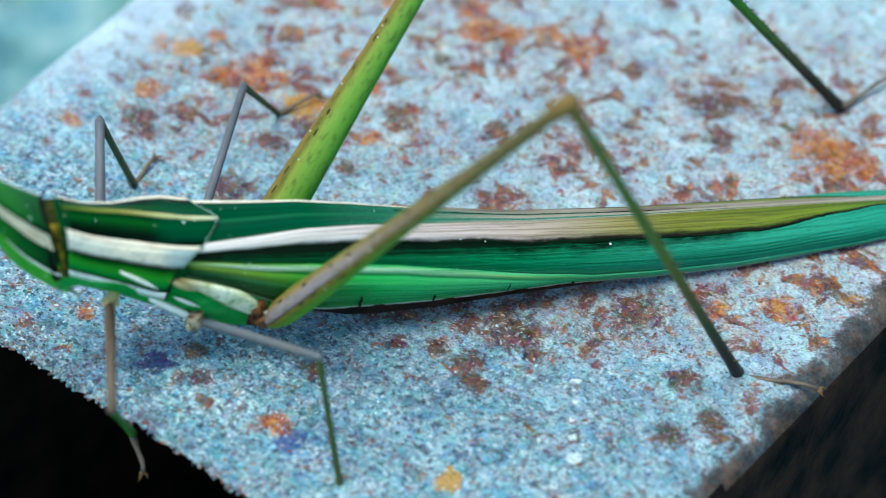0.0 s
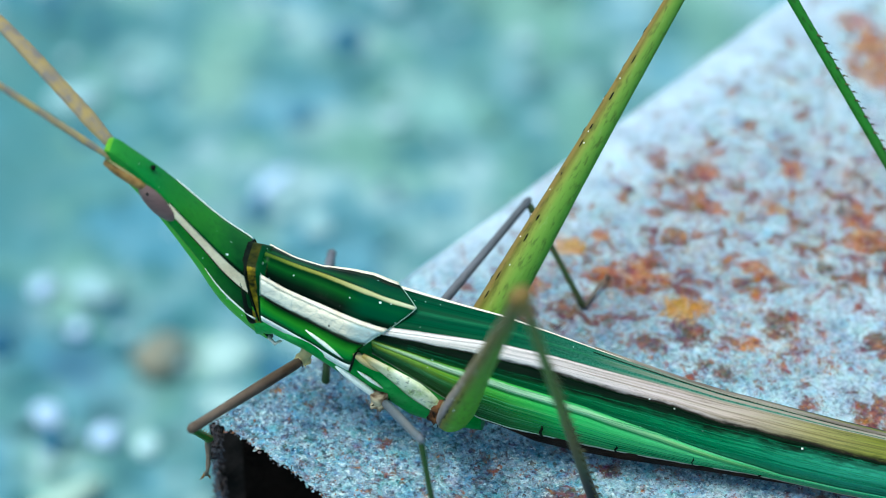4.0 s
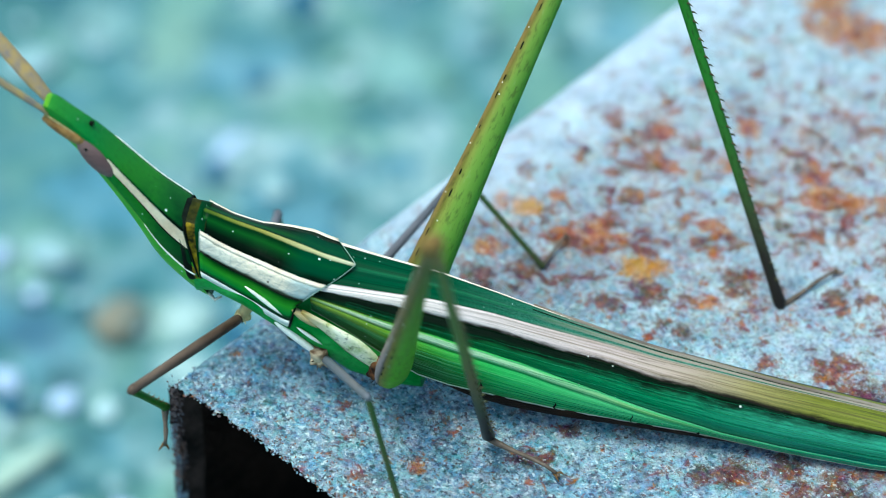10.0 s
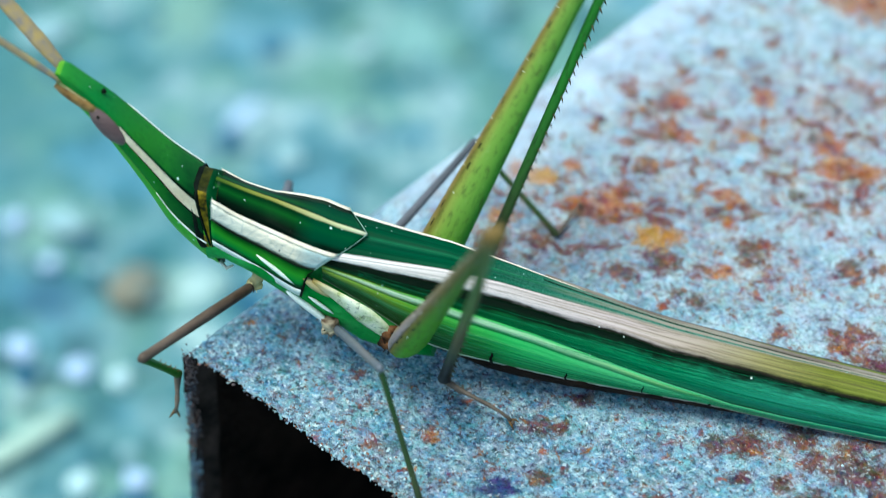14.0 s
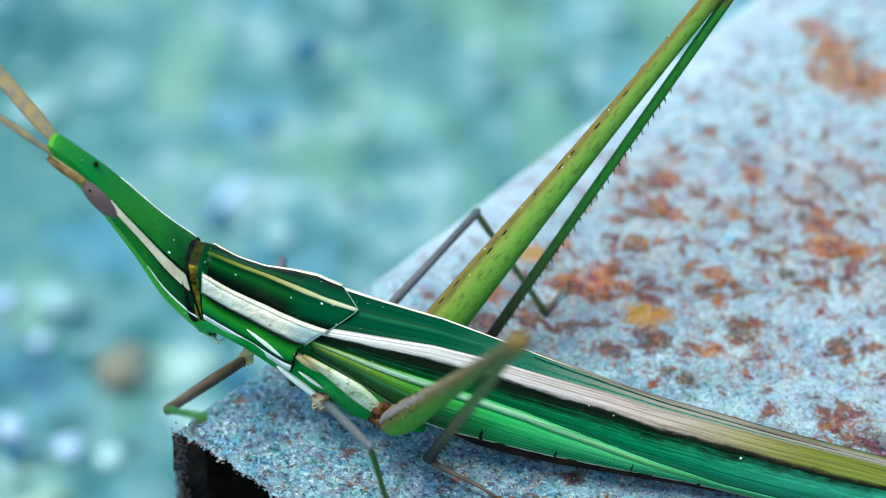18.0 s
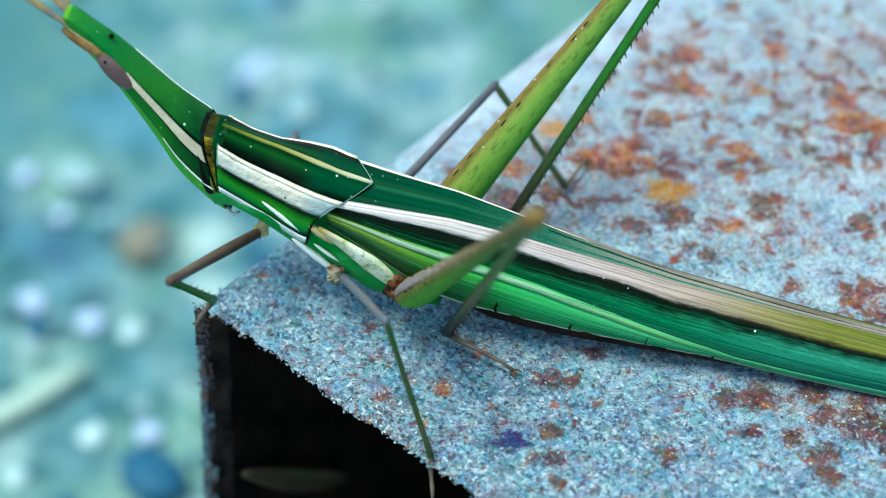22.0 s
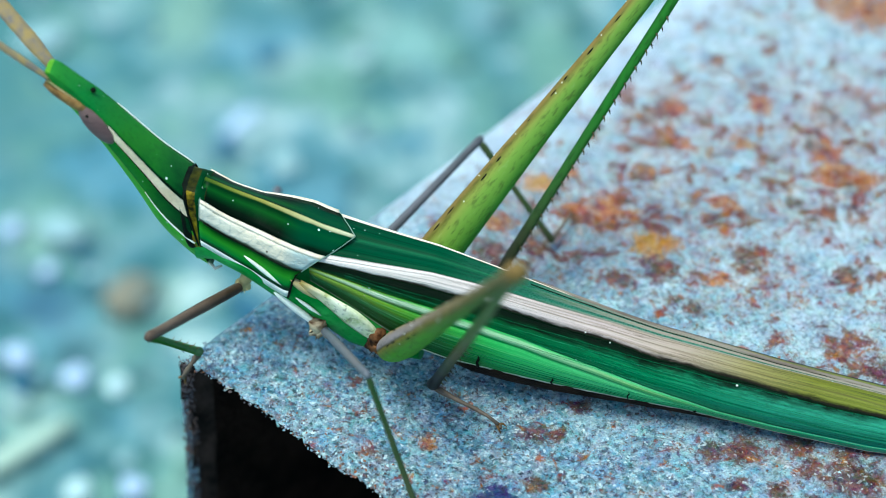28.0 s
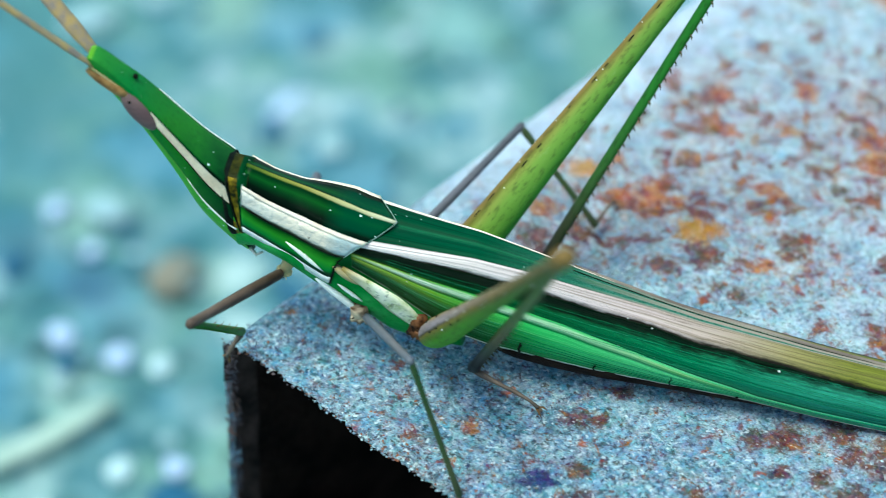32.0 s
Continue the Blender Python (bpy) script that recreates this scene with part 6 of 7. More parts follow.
# rows of seconds, x, y in millimetres and heading in degrees
BODY_ROWS = [
    (0, 16.32, 0.81, 52.27),
    (0.5, 15.26, 0.73, 50.66),
    (0.7, 11.71, 1.09, 49.01),
    (0.8, 8.20, 0.60, 45.80),
    (0.9, 7.85, 2.44, 40.29),
    (1.1, 5.22, 4.19, 34.15),
    (1.3, 2.43, 3.94, 32.01),
    (1.6, 1.89, 3.79, 32.20),
    (2, 1.69, 3.28, 32.39),
    (2.5, 1.79, 3.02, 32.65),
    (3, 1.90, 2.93, 32.83),
    (3.5, 1.83, 2.82, 32.96),
    (5.5, 0.78, 2.15, 32.71),
    (6, 0.83, 2.12, 32.74),
    (6.5, 0.73, 2.17, 32.50),
    (7, 0.77, 2.22, 32.46),
    (7.5, 0.70, 2.19, 32.40),
    (8, 0.57, 2.18, 32.45),
    (8.5, 0.41, 2.50, 31.75),
    (9, 0.52, 2.53, 31.78),
    (9.5, 0.49, 2.48, 31.73),
    (10, 0.40, 2.43, 31.73),
    (10.5, 0.30, 2.36, 31.64),
    (11, 0.27, 2.40, 31.59),
    (11.5, 0.36, 2.41, 31.80),
    (12, 0.37, 2.38, 31.68),
    (12.5, 0.28, 2.34, 31.59),
    (13, 0.24, 2.42, 31.37),
    (13.5, 0.26, 2.38, 31.40),
    (14, 0.29, 2.33, 31.49),
    (14.5, 0.41, 2.18, 31.76),
    (16.5, 0.28, 2.46, 31.08),
    (17, 0.23, 2.29, 31.33),
    (17.5, 0.12, 2.43, 30.73),
    (18, 0.13, 2.63, 30.54),
    (18.5, 0.18, 2.55, 30.70),
    (19, 0.22, 2.46, 30.95),
    (19.5, 0.24, 2.46, 31.09),
    (20, 0.14, 2.43, 30.92),
    (20.5, 0.04, 2.45, 30.76),
    (21, 0.00, 2.51, 30.87),
    (21.5, -0.19, 2.52, 30.49),
    (22, -0.31, 2.54, 30.45),
    (22.5, -0.31, 2.63, 30.40),
    (23, -0.37, 2.66, 30.08),
    (23.5, -0.20, 2.64, 30.32),
    (24, -0.19, 2.60, 30.42),
    (24.5, -0.35, 2.38, 30.41),
    (25, -0.48, 2.41, 30.26),
    (25.5, -0.42, 2.43, 30.30),
    (27.5, -0.46, 2.46, 30.24),
    (28, -0.44, 2.44, 30.30),
    (28.5, -0.33, 2.39, 30.55),
    (29, -0.28, 2.29, 30.85),
    (29.5, -0.33, 2.21, 30.90),
    (30, -0.22, 2.06, 31.23),
    (30.5, -0.23, 1.99, 31.61),
    (31, -0.17, 2.00, 31.56),
    (31.5, -0.12, 2.01, 31.58),
    (32, -0.33, 2.06, 31.23),
]

# rows of seconds and knee, ankle and toe in the insect's space, millimetres
LEG_ROWS = {
    "near_hind": [
        (0, 24.2, -12.7, 26.6, 36.3, -9.3, -0.2, 40.5, -12.0, 0.3),
        (0.5, 25.0, -12.7, 26.2, 37.6, -8.9, -0.3, 41.7, -11.7, 0.3),
        (0.7, 25.4, -14.0, 25.3, 39.2, -9.8, -0.5, 43.0, -13.0, 0.4),
        (0.8, 15.1, -14.8, 28.6, 31.5, -10.6, 2.4, 34.9, -10.4, 3.7),
        (0.9, 15.1, -14.7, 28.7, 25.8, -10.4, 1.4, 29.9, -13.1, 0.4),
        (1, 18.1, -15.2, 27.8, 26.3, -9.0, 0.0, 30.0, -12.3, 0.3),
        (1.1, 16.9, -15.2, 28.1, 24.7, -8.0, 0.4, 28.6, -11.1, 0.3),
        (1.3, 15.0, -15.6, 28.2, 22.9, -7.1, 1.0, 27.3, -9.3, 0.3),
        (1.6, 16.7, -16.4, 27.4, 19.7, -4.7, 0.4, 24.2, -7.1, 0.3),
        (2, 17.4, -16.1, 27.4, 19.9, -4.6, 0.3, 24.4, -6.8, 0.3),
        (3.5, 17.5, -16.3, 27.3, 19.8, -4.5, 0.3, 24.4, -6.6, 0.3),
        (5.5, 17.6, -16.5, 27.2, 20.9, -4.7, 0.3, 25.6, -6.5, 0.3),
        (8, 17.4, -16.5, 27.2, 21.1, -4.8, 0.3, 25.7, -6.6, 0.3),
        (8.3, 17.1, -16.4, 27.4, 19.7, -3.9, 0.7, 24.1, -6.1, 0.3),
        (8.5, 16.5, -16.2, 27.6, 17.1, -3.7, 0.8, 21.7, -5.5, 0.3),
        (9, 16.6, -16.2, 27.6, 17.0, -3.7, 0.8, 21.6, -5.6, 0.3),
        (10.5, 16.6, -16.3, 27.5, 17.4, -3.7, 0.7, 22.0, -5.6, 0.3),
        (13.5, 16.8, -16.4, 27.5, 17.7, -3.8, 0.7, 22.3, -5.8, 0.3),
        (13.7, 16.5, -15.6, 28.0, 16.2, -3.1, 1.1, 20.7, -5.1, 0.5),
        (13.9, 18.0, -16.0, 27.4, 14.2, -2.5, 1.3, 18.8, -4.4, 0.4),
        (14, 19.3, -16.4, 26.8, 13.9, -2.6, 1.2, 18.0, -4.2, 0.3),
        (14.2, 19.4, -16.5, 26.7, 13.7, -2.7, 1.1, 17.9, -4.2, 0.2),
        (14.4, 19.6, -16.4, 26.6, 13.6, -2.5, 1.0, 18.1, -4.2, 0.2),
        (14.5, 21.3, -17.0, 25.6, 13.6, -2.5, 1.0, 18.3, -4.2, 0.2),
        (16.5, 21.3, -16.9, 25.7, 13.6, -2.6, 1.0, 18.2, -4.3, 0.2),
        (17.1, 21.3, -16.9, 25.7, 13.7, -2.5, 1.0, 18.3, -4.3, 0.2),
        (17.3, 21.4, -16.9, 25.7, 13.7, -2.5, 1.0, 18.3, -4.3, 0.2),
        (17.5, 21.4, -16.9, 25.6, 13.7, -2.5, 0.9, 18.4, -4.2, 0.2),
        (17.6, 21.4, -16.9, 25.6, 13.7, -2.5, 0.9, 18.3, -4.3, 0.2),
        (17.8, 21.4, -16.9, 25.6, 13.6, -2.6, 0.9, 18.3, -4.3, 0.2),
        (18, 21.4, -16.9, 25.6, 13.6, -2.6, 0.9, 18.2, -4.4, 0.2),
        (19, 21.4, -17.0, 25.6, 13.6, -2.5, 1.0, 18.2, -4.3, 0.2),
        (21, 21.5, -17.0, 25.5, 13.7, -2.6, 0.9, 18.3, -4.4, 0.2),
        (23, 21.6, -17.0, 25.5, 13.9, -2.6, 0.8, 18.5, -4.5, 0.3),
        (25.5, 21.6, -17.0, 25.5, 14.0, -2.5, 0.8, 18.6, -4.4, 0.3),
        (28, 21.6, -17.0, 25.5, 14.0, -2.5, 0.9, 18.5, -4.4, 0.3),
        (30, 21.6, -17.0, 25.5, 13.9, -2.3, 1.0, 18.4, -4.3, 0.3),
        (32, 21.6, -17.0, 25.5, 13.9, -2.3, 0.9, 18.5, -4.3, 0.3),
    ],
    "near_middle": [
        (0, 12.5, -9.2, 7.1, 13.1, -12.4, -0.8, 12.1, -15.1, 0.0),
        (0.35, 12.7, -9.3, 7.1, 13.4, -12.4, -0.8, 12.4, -15.1, 0.0),
        (0.5, 9.6, -10.3, 7.5, 7.6, -9.2, -0.8, 7.7, -12.0, -1.8),
        (0.7, 10.3, -9.9, 7.9, 10.0, -12.1, -0.4, 10.2, -14.7, -2.0),
        (0.8, 10.2, -10.3, 6.9, 13.9, -14.8, 0.7, 14.3, -16.1, -2.0),
        (0.9, 10.4, -10.2, 7.1, 13.8, -14.8, 0.7, 14.3, -16.1, -2.0),
        (1, 11.4, -10.2, 6.2, 15.1, -15.2, 0.2, 15.8, -17.0, -2.1),
        (1.1, 12.4, -10.0, 5.0, 16.6, -15.9, 0.4, 17.2, -17.5, -2.1),
        (1.3, 9.8, -9.4, 8.8, 11.5, -12.2, 0.8, 11.8, -12.7, -2.1),
        (1.6, 10.4, -9.3, 8.6, 12.0, -12.2, 0.7, 12.3, -12.9, -2.2),
        (2, 10.8, -9.3, 8.5, 12.5, -11.5, 0.3, 12.7, -12.7, -2.4),
        (3.5, 11.0, -9.2, 8.5, 12.5, -11.1, 0.2, 12.7, -12.4, -2.4),
        (5.5, 11.2, -9.1, 8.5, 13.8, -11.3, 0.6, 14.0, -12.3, -2.3),
        (8, 11.4, -9.1, 8.4, 14.0, -11.3, 0.5, 14.2, -12.4, -2.3),
        (8.3, 11.4, -9.1, 8.4, 14.1, -11.5, 0.6, 14.3, -12.5, -2.3),
        (8.5, 11.4, -9.1, 8.4, 14.1, -11.6, 0.6, 14.3, -12.5, -2.2),
        (9, 11.5, -9.1, 8.4, 14.0, -11.5, 0.5, 14.2, -12.5, -2.3),
        (10.5, 11.6, -9.0, 8.3, 14.3, -11.4, 0.5, 14.5, -12.5, -2.3),
        (13.5, 11.7, -9.0, 8.2, 14.3, -11.3, 0.3, 14.6, -12.5, -2.4),
        (13.7, 11.7, -9.0, 8.2, 14.3, -11.2, 0.3, 14.6, -12.5, -2.4),
        (13.9, 11.7, -9.0, 8.2, 14.3, -11.2, 0.3, 14.6, -12.5, -2.4),
        (14.1, 11.7, -9.0, 8.2, 14.3, -11.1, 0.3, 14.6, -12.5, -2.4),
        (14.5, 11.7, -9.0, 8.2, 14.2, -11.0, 0.2, 14.5, -12.4, -2.4),
        (16.5, 11.8, -9.0, 8.1, 14.3, -11.1, 0.2, 14.7, -12.5, -2.4),
        (17.1, 11.8, -9.0, 8.1, 14.4, -11.1, 0.2, 14.8, -12.5, -2.4),
        (17.3, 11.8, -9.0, 8.1, 14.5, -11.1, 0.2, 14.8, -12.5, -2.4),
        (17.5, 11.8, -9.0, 8.1, 14.5, -11.1, 0.2, 14.9, -12.5, -2.4),
        (17.6, 11.8, -9.0, 8.1, 14.5, -11.1, 0.2, 14.9, -12.5, -2.4),
        (17.8, 11.8, -9.0, 8.1, 14.5, -11.2, 0.2, 14.8, -12.5, -2.4),
        (18, 11.8, -9.0, 8.1, 14.5, -11.2, 0.2, 14.8, -12.6, -2.4),
        (19, 11.8, -9.1, 8.1, 14.4, -11.1, 0.1, 14.7, -12.5, -2.5),
        (21, 11.9, -9.1, 8.0, 14.6, -11.2, 0.2, 14.9, -12.7, -2.4),
        (23, 11.9, -9.1, 8.0, 15.0, -11.5, 0.3, 15.3, -12.7, -2.4),
        (25.5, 11.9, -9.1, 8.0, 15.1, -11.4, 0.3, 15.4, -12.6, -2.4),
        (28, 11.9, -9.1, 8.0, 15.1, -11.4, 0.4, 15.4, -12.6, -2.4),
        (30, 11.9, -9.1, 8.0, 14.9, -11.1, 0.2, 15.3, -12.5, -2.4),
        (32, 11.9, -9.1, 8.0, 15.0, -11.2, 0.3, 15.3, -12.5, -2.4),
    ],
    "near_front": [
        (0, 1.2, -10.1, 6.8, 3.1, -5.5, -0.7, 3.3, -7.0, -2.5),
        (0.5, 1.8, -10.2, 6.9, 4.0, -6.0, -0.8, 4.1, -7.6, -2.6),
        (0.7, 1.0, -9.9, 7.4, 3.4, -4.9, 0.4, 3.2, -6.9, -1.0),
        (0.8, -1.6, -7.9, 8.9, -0.9, -2.4, 1.7, -1.0, -3.9, -0.2),
        (0.9, -1.8, -8.6, 8.2, -0.9, -2.4, 1.7, -1.0, -3.9, -0.2),
        (1, -3.3, -7.3, 8.4, -5.3, -2.6, 1.0, -6.4, -3.9, -0.7),
        (1.1, -1.8, -8.4, 8.5, -3.9, -3.7, 1.2, -4.5, -4.5, -1.0),
        (1.3, -0.2, -9.2, 8.5, -1.4, -4.7, 0.8, -1.8, -5.9, -1.2),
        (1.6, 0.0, -9.3, 8.5, -0.9, -4.7, 0.8, -1.2, -5.9, -1.3),
        (2, -1.9, -8.8, 7.2, -2.7, -3.5, 0.0, -2.6, -4.6, -2.1),
        (3.5, -1.7, -9.0, 7.0, -2.5, -3.3, 0.1, -2.6, -4.1, -2.2),
        (5.5, -1.5, -9.2, 6.8, -1.3, -3.4, -0.1, -1.4, -4.1, -2.4),
        (8, -1.4, -9.2, 6.7, -1.2, -3.5, -0.2, -1.3, -4.3, -2.5),
        (8.3, -1.4, -9.2, 6.7, -1.2, -3.6, -0.3, -1.2, -4.6, -2.5),
        (8.5, -1.4, -9.2, 6.7, -1.3, -3.7, -0.4, -1.2, -4.8, -2.5),
        (9, -1.4, -9.2, 6.7, -1.4, -3.6, -0.4, -1.4, -4.7, -2.5),
        (10.5, -1.5, -9.2, 6.6, -1.2, -3.6, -0.4, -1.1, -4.7, -2.5),
        (13.5, -1.5, -9.2, 6.6, -1.2, -3.5, -0.4, -1.2, -4.7, -2.5),
        (13.7, -1.5, -9.2, 6.6, -1.2, -3.5, -0.4, -1.2, -4.7, -2.5),
        (13.9, -1.5, -9.2, 6.6, -1.2, -3.5, -0.4, -1.2, -4.7, -2.5),
        (14.1, -1.5, -9.2, 6.6, -1.2, -3.5, -0.4, -1.2, -4.6, -2.5),
        (14.5, -1.5, -9.2, 6.6, -1.2, -3.4, -0.3, -1.2, -4.4, -2.4),
        (16.5, -1.5, -9.2, 6.6, -1.2, -3.5, -0.4, -1.2, -4.7, -2.4),
        (17.1, -1.5, -9.2, 6.6, -1.1, -3.4, -0.3, -1.1, -4.6, -2.4),
        (17.3, 0.2, -8.6, 10.1, -3.2, -5.6, 2.3, -2.4, -7.4, 3.8),
        (17.5, 1.6, -6.6, 12.5, -4.1, -9.3, 6.0, -3.2, -7.2, 5.2),
        (17.6, 3.2, -4.3, 13.8, -3.6, -3.3, 8.0, -5.7, -3.7, 9.1),
        (17.8, 0.2, -7.6, 11.3, 1.8, -15.5, 15.2, 1.0, -14.5, 13.2),
        (18, 0.7, -9.3, 8.9, 4.4, -15.0, 14.8, 3.5, -14.3, 12.7),
        (19, 0.0, -9.2, 8.7, 0.4, -3.4, 1.8, -0.6, -3.5, -0.4),
        (21, -0.0, -9.2, 8.7, 0.5, -3.5, 1.8, -0.5, -3.6, -0.4),
        (23, -0.1, -9.2, 8.6, 0.7, -3.6, 1.6, -0.3, -3.9, -0.5),
        (25.5, -0.1, -9.2, 8.6, 0.8, -3.5, 1.7, -0.2, -3.7, -0.5),
        (28, -0.2, -9.2, 8.5, 0.8, -3.4, 1.7, -0.2, -3.7, -0.5),
        (30, -0.2, -9.2, 8.5, 0.7, -3.1, 1.9, -0.2, -3.2, -0.3),
        (32, -0.3, -9.2, 8.4, 0.8, -3.1, 1.9, -0.1, -3.2, -0.3),
    ],
    "far_middle": [
        (0, 13.4, 12.7, 6.1, 16.1, 15.9, 0.3, 19.1, 16.8, 0.3),
        (0.5, 13.2, 12.8, 6.0, 14.9, 17.2, 0.6, 17.8, 18.3, 0.6),
        (0.7, 13.2, 12.6, 6.8, 14.7, 14.6, 0.1, 17.2, 16.5, 0.4),
        (0.8, 13.7, 11.8, 7.3, 16.4, 12.2, 1.0, 18.1, 14.7, 0.4),
        (0.9, 12.5, 12.6, 7.8, 14.0, 12.3, 0.7, 15.7, 14.8, 0.3),
        (1, 12.5, 12.7, 7.4, 13.7, 11.9, 0.3, 15.5, 14.4, 0.3),
        (1.1, 12.6, 12.7, 7.2, 13.6, 11.2, 0.3, 15.2, 13.9, 0.3),
        (1.3, 12.6, 13.0, 6.3, 15.5, 10.5, 0.3, 16.9, 13.2, 0.3),
        (1.6, 12.8, 13.0, 6.2, 15.9, 10.3, 0.3, 17.1, 13.2, 0.3),
        (2, 13.0, 12.9, 6.1, 16.5, 10.5, 0.3, 17.6, 13.4, 0.3),
        (3.5, 13.2, 12.7, 6.3, 16.7, 10.8, 0.2, 17.8, 13.7, 0.3),
        (5.5, 13.5, 12.7, 5.8, 17.9, 10.8, 0.4, 19.0, 13.7, 0.3),
        (8, 12.9, 13.2, 4.9, 18.0, 10.9, 0.3, 19.1, 13.8, 0.3),
        (8.3, 12.8, 13.3, 4.8, 17.9, 10.8, 0.3, 19.0, 13.7, 0.3),
        (8.5, 12.7, 13.3, 4.7, 17.8, 10.7, 0.3, 18.9, 13.6, 0.3),
        (9, 12.6, 13.4, 4.5, 17.8, 10.7, 0.3, 18.8, 13.6, 0.3),
        (10.5, 12.6, 13.4, 4.3, 17.9, 10.8, 0.3, 19.0, 13.7, 0.3),
        (13.5, 12.5, 13.4, 4.3, 17.9, 10.9, 0.3, 18.9, 13.8, 0.3),
        (13.7, 12.6, 13.4, 4.3, 17.9, 10.9, 0.3, 19.0, 13.8, 0.3),
        (13.9, 12.6, 13.4, 4.4, 18.0, 10.9, 0.3, 19.0, 13.8, 0.3),
        (14.1, 12.6, 13.4, 4.4, 18.0, 10.9, 0.3, 19.0, 13.8, 0.3),
        (14.5, 12.7, 13.3, 4.5, 18.0, 11.0, 0.3, 19.0, 13.9, 0.3),
        (16.5, 13.0, 13.1, 5.1, 17.8, 10.9, 0.3, 18.8, 13.8, 0.3),
        (17.1, 13.1, 13.1, 5.2, 17.9, 11.0, 0.3, 18.9, 13.9, 0.3),
        (17.3, 13.1, 13.0, 5.3, 17.9, 11.0, 0.3, 18.9, 13.9, 0.3),
        (17.5, 13.2, 13.0, 5.3, 17.9, 11.0, 0.3, 18.8, 13.9, 0.3),
        (17.6, 13.2, 13.0, 5.4, 17.8, 10.9, 0.3, 18.8, 13.9, 0.3),
        (17.8, 13.2, 13.0, 5.4, 17.8, 10.9, 0.3, 18.7, 13.9, 0.3),
        (18, 13.2, 12.9, 5.5, 17.7, 10.9, 0.3, 18.7, 13.8, 0.3),
        (19, 13.4, 12.8, 5.7, 17.8, 10.9, 0.3, 18.8, 13.9, 0.3),
        (21, 13.4, 12.8, 5.7, 18.0, 10.6, 0.5, 18.8, 13.6, 0.3),
        (23, 13.4, 12.8, 5.7, 18.1, 10.4, 0.7, 18.9, 13.4, 0.3),
        (25.5, 13.5, 12.8, 5.7, 18.3, 10.4, 0.8, 19.0, 13.3, 0.4),
        (28, 13.5, 12.7, 5.7, 18.3, 10.4, 0.8, 19.0, 13.3, 0.4),
        (30, 13.5, 12.7, 5.7, 18.4, 10.4, 1.0, 19.2, 13.3, 0.4),
        (32, 13.6, 12.7, 5.7, 18.5, 10.3, 1.1, 19.2, 13.2, 0.4),
    ],
    "far_hind": [
        (0, 30.2, 13.4, 23.4, 48.2, 9.0, 0.3, 52.6, 11.0, 0.3),
        (0.5, 30.4, 13.6, 23.2, 48.6, 9.5, 0.3, 52.9, 11.7, 0.3),
        (0.7, 29.6, 15.7, 22.6, 49.0, 9.2, 1.2, 52.9, 11.9, 0.4),
        (0.8, 29.0, 16.4, 22.6, 50.6, 11.3, 0.3, 53.6, 14.3, 0.4),
        (0.9, 28.5, 17.1, 22.5, 48.0, 15.8, 0.3, 51.8, 18.8, 0.3),
        (1, 27.7, 15.9, 24.0, 45.3, 16.9, 0.2, 49.0, 20.0, 0.3),
        (1.1, 27.0, 15.0, 25.1, 42.6, 17.8, 0.1, 46.1, 21.1, 0.3),
        (1.3, 25.7, 15.1, 26.0, 39.7, 17.6, 0.0, 43.1, 21.0, 0.3),
        (1.6, 23.7, 18.7, 24.8, 40.2, 17.1, 0.2, 43.5, 20.5, 0.2),
        (2, 23.6, 19.8, 24.0, 40.0, 12.9, 0.3, 43.3, 16.3, 0.3),
        (3.5, 23.8, 19.4, 24.1, 40.0, 12.7, 0.3, 43.3, 16.1, 0.3),
        (5.5, 24.0, 20.1, 23.4, 40.8, 12.5, 0.3, 44.2, 15.9, 0.3),
        (8, 24.0, 20.0, 23.5, 40.8, 12.4, 0.3, 44.2, 15.8, 0.3),
        (8.3, 23.2, 18.5, 25.1, 37.7, 11.6, 0.2, 41.0, 15.1, 0.3),
        (8.5, 21.4, 17.3, 26.9, 31.6, 9.9, 0.1, 34.8, 13.5, 0.2),
        (9, 21.4, 17.2, 26.9, 31.5, 9.9, 0.1, 34.7, 13.5, 0.2),
        (10.5, 21.5, 17.5, 26.7, 32.2, 10.3, 0.1, 35.3, 13.9, 0.2),
        (13.5, 21.5, 17.6, 26.6, 32.8, 10.8, 0.1, 36.0, 14.4, 0.2),
        (13.7, 21.2, 15.3, 28.1, 25.8, 7.9, -0.2, 29.0, 11.4, 0.2),
        (13.9, 21.6, 15.5, 27.1, 16.5, 4.5, 0.3, 19.8, 8.0, 0.3),
        (14.1, 24.1, 16.5, 24.6, 13.1, 3.0, 1.2, 15.8, 6.8, 0.4),
        (14.5, 25.5, 18.2, 22.2, 12.9, 3.9, 0.3, 16.2, 7.3, 0.3),
        (16.5, 27.2, 19.3, 21.6, 13.5, 3.9, 0.3, 16.8, 7.4, 0.3),
        (17.1, 27.6, 18.7, 22.1, 13.8, 4.0, 0.3, 17.1, 7.5, 0.3),
        (17.3, 27.6, 18.8, 22.1, 13.8, 4.0, 0.3, 17.1, 7.5, 0.3),
        (17.5, 27.7, 19.0, 22.0, 13.8, 4.0, 0.3, 17.1, 7.5, 0.3),
        (17.6, 27.7, 19.1, 21.9, 13.9, 4.0, 0.3, 17.2, 7.5, 0.3),
        (17.8, 27.8, 19.5, 21.6, 13.8, 3.9, 0.3, 17.1, 7.4, 0.3),
        (18, 27.7, 19.7, 21.4, 13.8, 3.8, 0.3, 17.1, 7.4, 0.3),
        (19, 28.1, 19.3, 21.8, 13.9, 4.0, 0.3, 17.2, 7.5, 0.3),
        (21, 27.7, 19.4, 21.8, 13.9, 3.7, 0.3, 17.1, 7.2, 0.3),
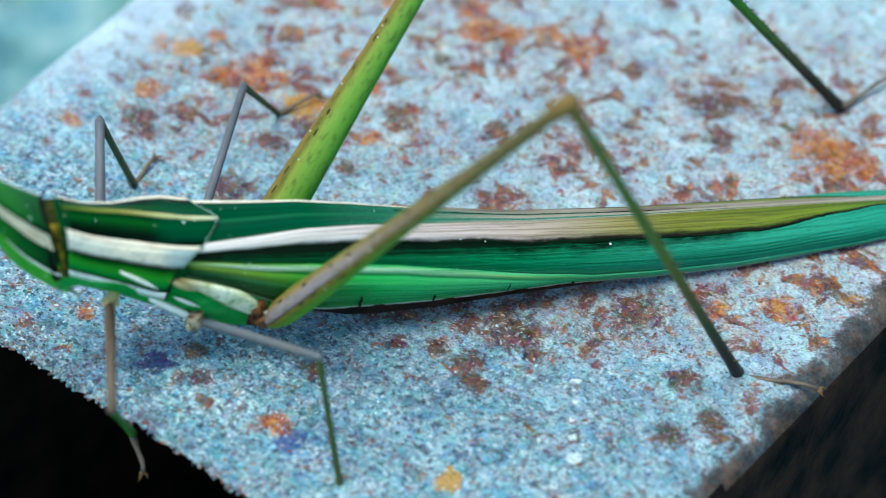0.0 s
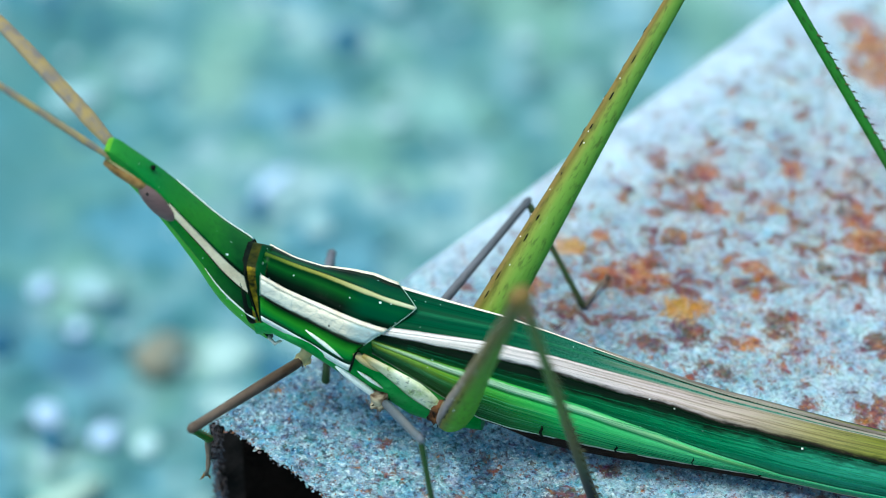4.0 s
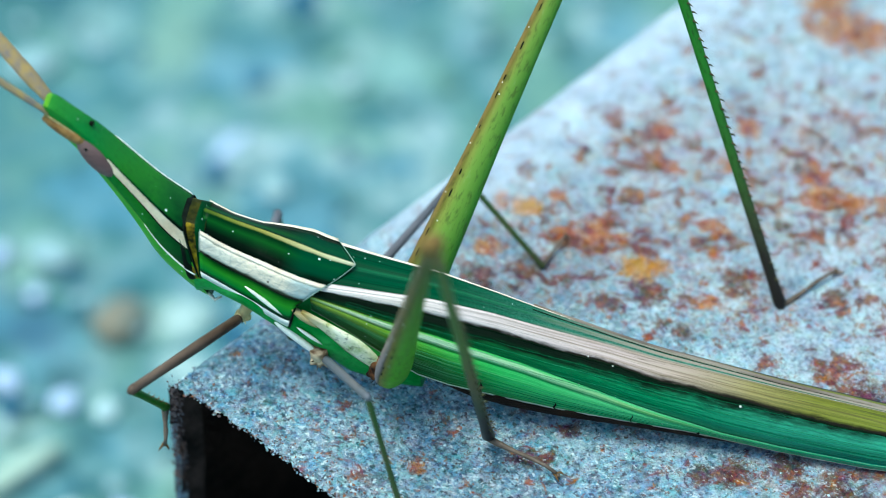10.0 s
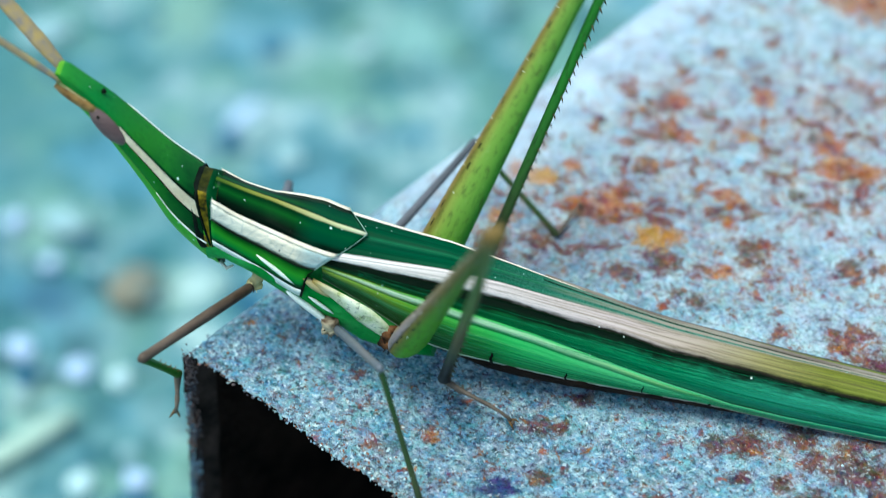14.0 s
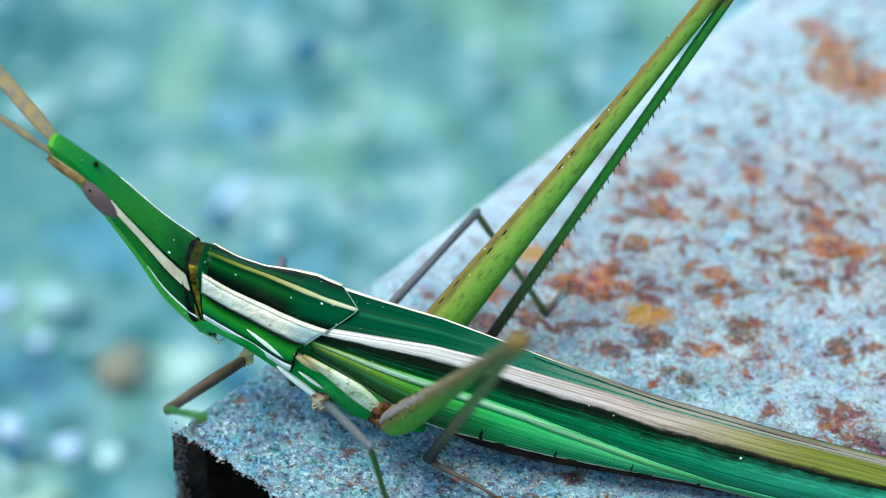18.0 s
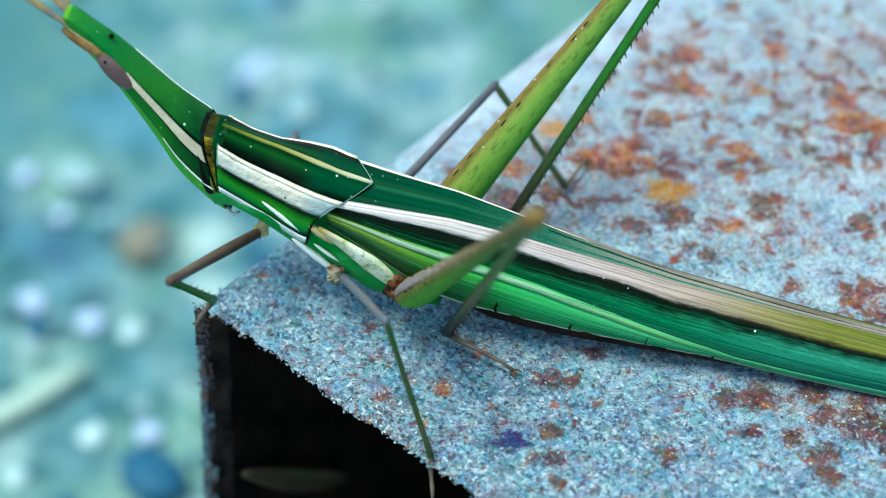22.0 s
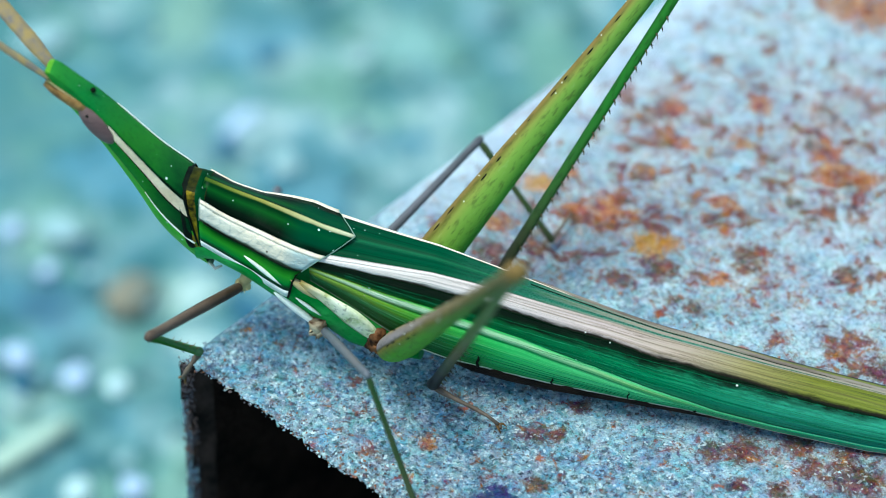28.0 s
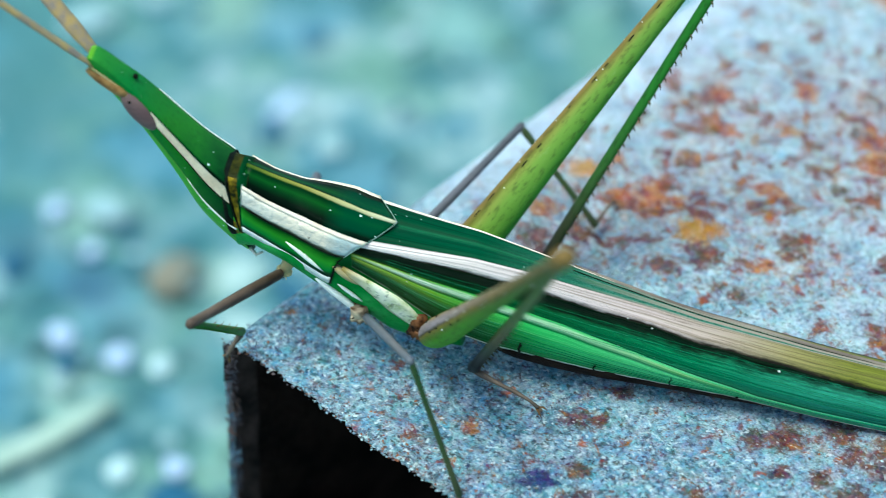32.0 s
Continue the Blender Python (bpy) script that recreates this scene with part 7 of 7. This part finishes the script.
        (23, 27.3, 19.4, 21.9, 14.9, 3.7, 0.3, 18.1, 7.3, 0.3),
        (25.5, 27.4, 18.5, 22.5, 15.0, 3.8, 0.3, 18.2, 7.3, 0.3),
        (28, 27.4, 18.5, 22.5, 14.9, 3.8, 0.3, 18.1, 7.3, 0.3),
        (30, 27.3, 17.8, 23.0, 15.4, 4.0, 0.3, 18.7, 7.5, 0.3),
        (32, 27.6, 17.9, 23.1, 15.2, 3.9, 0.3, 18.5, 7.4, 0.3),
    ],
    "far_front": [
        (0, 4.6, 9.7, 8.1, 6.9, 12.4, -0.1, 8.6, 14.1, 0.3),
        (0.5, 4.3, 9.7, 8.2, 7.2, 11.7, -0.0, 8.7, 13.5, 0.3),
        (0.7, 5.4, 9.3, 8.5, 7.8, 10.6, -0.1, 9.7, 12.1, 0.4),
        (0.8, 7.2, 8.0, 8.6, 9.4, 9.4, 1.2, 10.6, 11.5, 0.3),
        (0.9, 6.9, 8.5, 9.1, 5.1, 9.1, 0.2, 6.2, 11.2, 0.2),
        (1, 5.0, 8.3, 10.7, 6.1, 11.5, 2.4, 6.3, 12.5, 0.2),
        (1.1, 6.3, 9.1, 8.3, 2.9, 7.5, 0.1, 4.1, 9.6, 0.2),
        (1.3, 4.8, 10.2, 5.5, -0.2, 4.2, 0.9, 0.6, 6.5, 0.6),
        (1.6, 3.4, 10.3, 4.1, 1.4, 2.2, 0.7, 1.6, 4.6, 0.6),
        (2, 1.8, 10.0, 2.7, 3.1, 1.2, 1.2, 2.9, 3.6, 0.9),
        (3.5, 2.1, 10.0, 2.7, 3.3, 1.2, 1.3, 3.1, 3.6, 1.0),
        (5.5, 2.5, 10.1, 2.8, 4.8, 1.5, 1.3, 4.6, 3.9, 1.0),
        (8, 2.5, 10.0, 2.6, 5.0, 1.5, 1.3, 4.7, 3.8, 1.0),
        (8.3, 2.4, 10.0, 2.6, 4.9, 1.4, 1.3, 4.6, 3.8, 0.9),
        (8.5, 2.4, 10.0, 2.5, 4.8, 1.4, 1.2, 4.6, 3.8, 0.9),
        (9, 2.4, 10.0, 2.5, 4.7, 1.4, 1.3, 4.5, 3.7, 0.9),
        (10.5, 2.4, 10.0, 2.5, 5.1, 1.5, 1.3, 4.8, 3.8, 0.9),
        (13.5, 2.3, 9.9, 2.4, 5.1, 1.5, 1.3, 4.8, 3.8, 0.9),
        (13.7, 2.3, 9.9, 2.4, 5.1, 1.5, 1.3, 4.8, 3.8, 0.9),
        (13.9, 2.3, 9.9, 2.4, 5.1, 1.5, 1.3, 4.8, 3.8, 1.0),
        (14.1, 2.3, 9.9, 2.4, 5.1, 1.5, 1.3, 4.8, 3.8, 1.0),
        (14.5, 2.3, 9.9, 2.4, 5.2, 1.5, 1.3, 4.9, 3.8, 1.0),
        (16.5, 2.3, 9.9, 2.3, 5.0, 1.4, 1.3, 4.7, 3.8, 1.0),
        (17.1, 2.3, 9.9, 2.3, 5.2, 1.5, 1.3, 4.9, 3.8, 1.0),
        (17.3, 2.3, 9.9, 2.3, 5.2, 1.5, 1.3, 4.9, 3.8, 1.0),
        (17.5, 2.3, 9.9, 2.3, 5.2, 1.5, 1.3, 4.8, 3.8, 0.9),
        (17.6, 2.3, 9.9, 2.3, 5.1, 1.4, 1.3, 4.8, 3.8, 0.9),
        (17.8, 2.3, 9.9, 2.3, 5.0, 1.4, 1.3, 4.7, 3.8, 0.9),
        (18, 2.3, 9.9, 2.3, 4.9, 1.4, 1.2, 4.6, 3.7, 0.9),
        (19, 2.3, 9.9, 2.3, 5.1, 1.4, 1.3, 4.8, 3.8, 1.0),
        (21, 2.2, 9.9, 2.2, 5.2, 1.5, 1.3, 4.9, 3.8, 0.9),
        (23, 2.1, 9.8, 2.1, 5.4, 1.5, 1.2, 5.1, 3.9, 0.9),
        (25.5, 2.1, 9.8, 2.1, 5.7, 1.6, 1.2, 5.3, 4.0, 0.9),
        (28, 2.1, 9.8, 2.1, 5.7, 1.6, 1.2, 5.3, 4.0, 0.9),
        (30, 2.1, 9.8, 2.1, 5.9, 1.7, 1.3, 5.5, 4.1, 0.9),
        (32, 2.1, 9.8, 2.1, 6.0, 1.8, 1.3, 5.6, 4.1, 0.9),
    ],
}

# rows of seconds, place in millimetres, turn in degrees
BUG_ROWS = [
    (0, -95.0, -45.0, -51.0, 0, 0, 0),
    (15.2, -95.0, -45.0, -51.0, 0, 0, 0),
    (15.5, -70.0, -40.0, 0.0, 10, 0, 30),
    (16.3, 4.5, -1.4, 5.5, 30, 25, 60),
    (16.5, 4.5, -1.4, 5.7, 30, 25, 60),
    (16.7, 4.1, -1.7, 6.0, 30, 25, 55),
    (16.9, 3.8, -2.0, 6.9, 36, 40, 66),
    (17.1, 3.8, -1.9, 6.7, 30, 30, 60),
    (17.2, 3.9, -1.8, 7.0, 30, 30, 60),
    (17.3, 4.7, -1.9, 9.8, 20, 0, 40),
    (17.5, 5.2, -1.5, 11.3, 10, 0, 20),
    (17.6, -25.0, -40.0, 25.0, 10, 0, 20),
    (17.8, -70.0, -42.0, -20.0, 0, 0, 0),
    (18.2, -95.0, -45.0, -51.0, 0, 0, 0),
    (32, -95.0, -45.0, -51.0, 0, 0, 0),
]

build_ground()
build_pebbles()
build_tube()
build_leaf()
hopper, legs = build_grasshopper()
bug = build_bug()
motions()
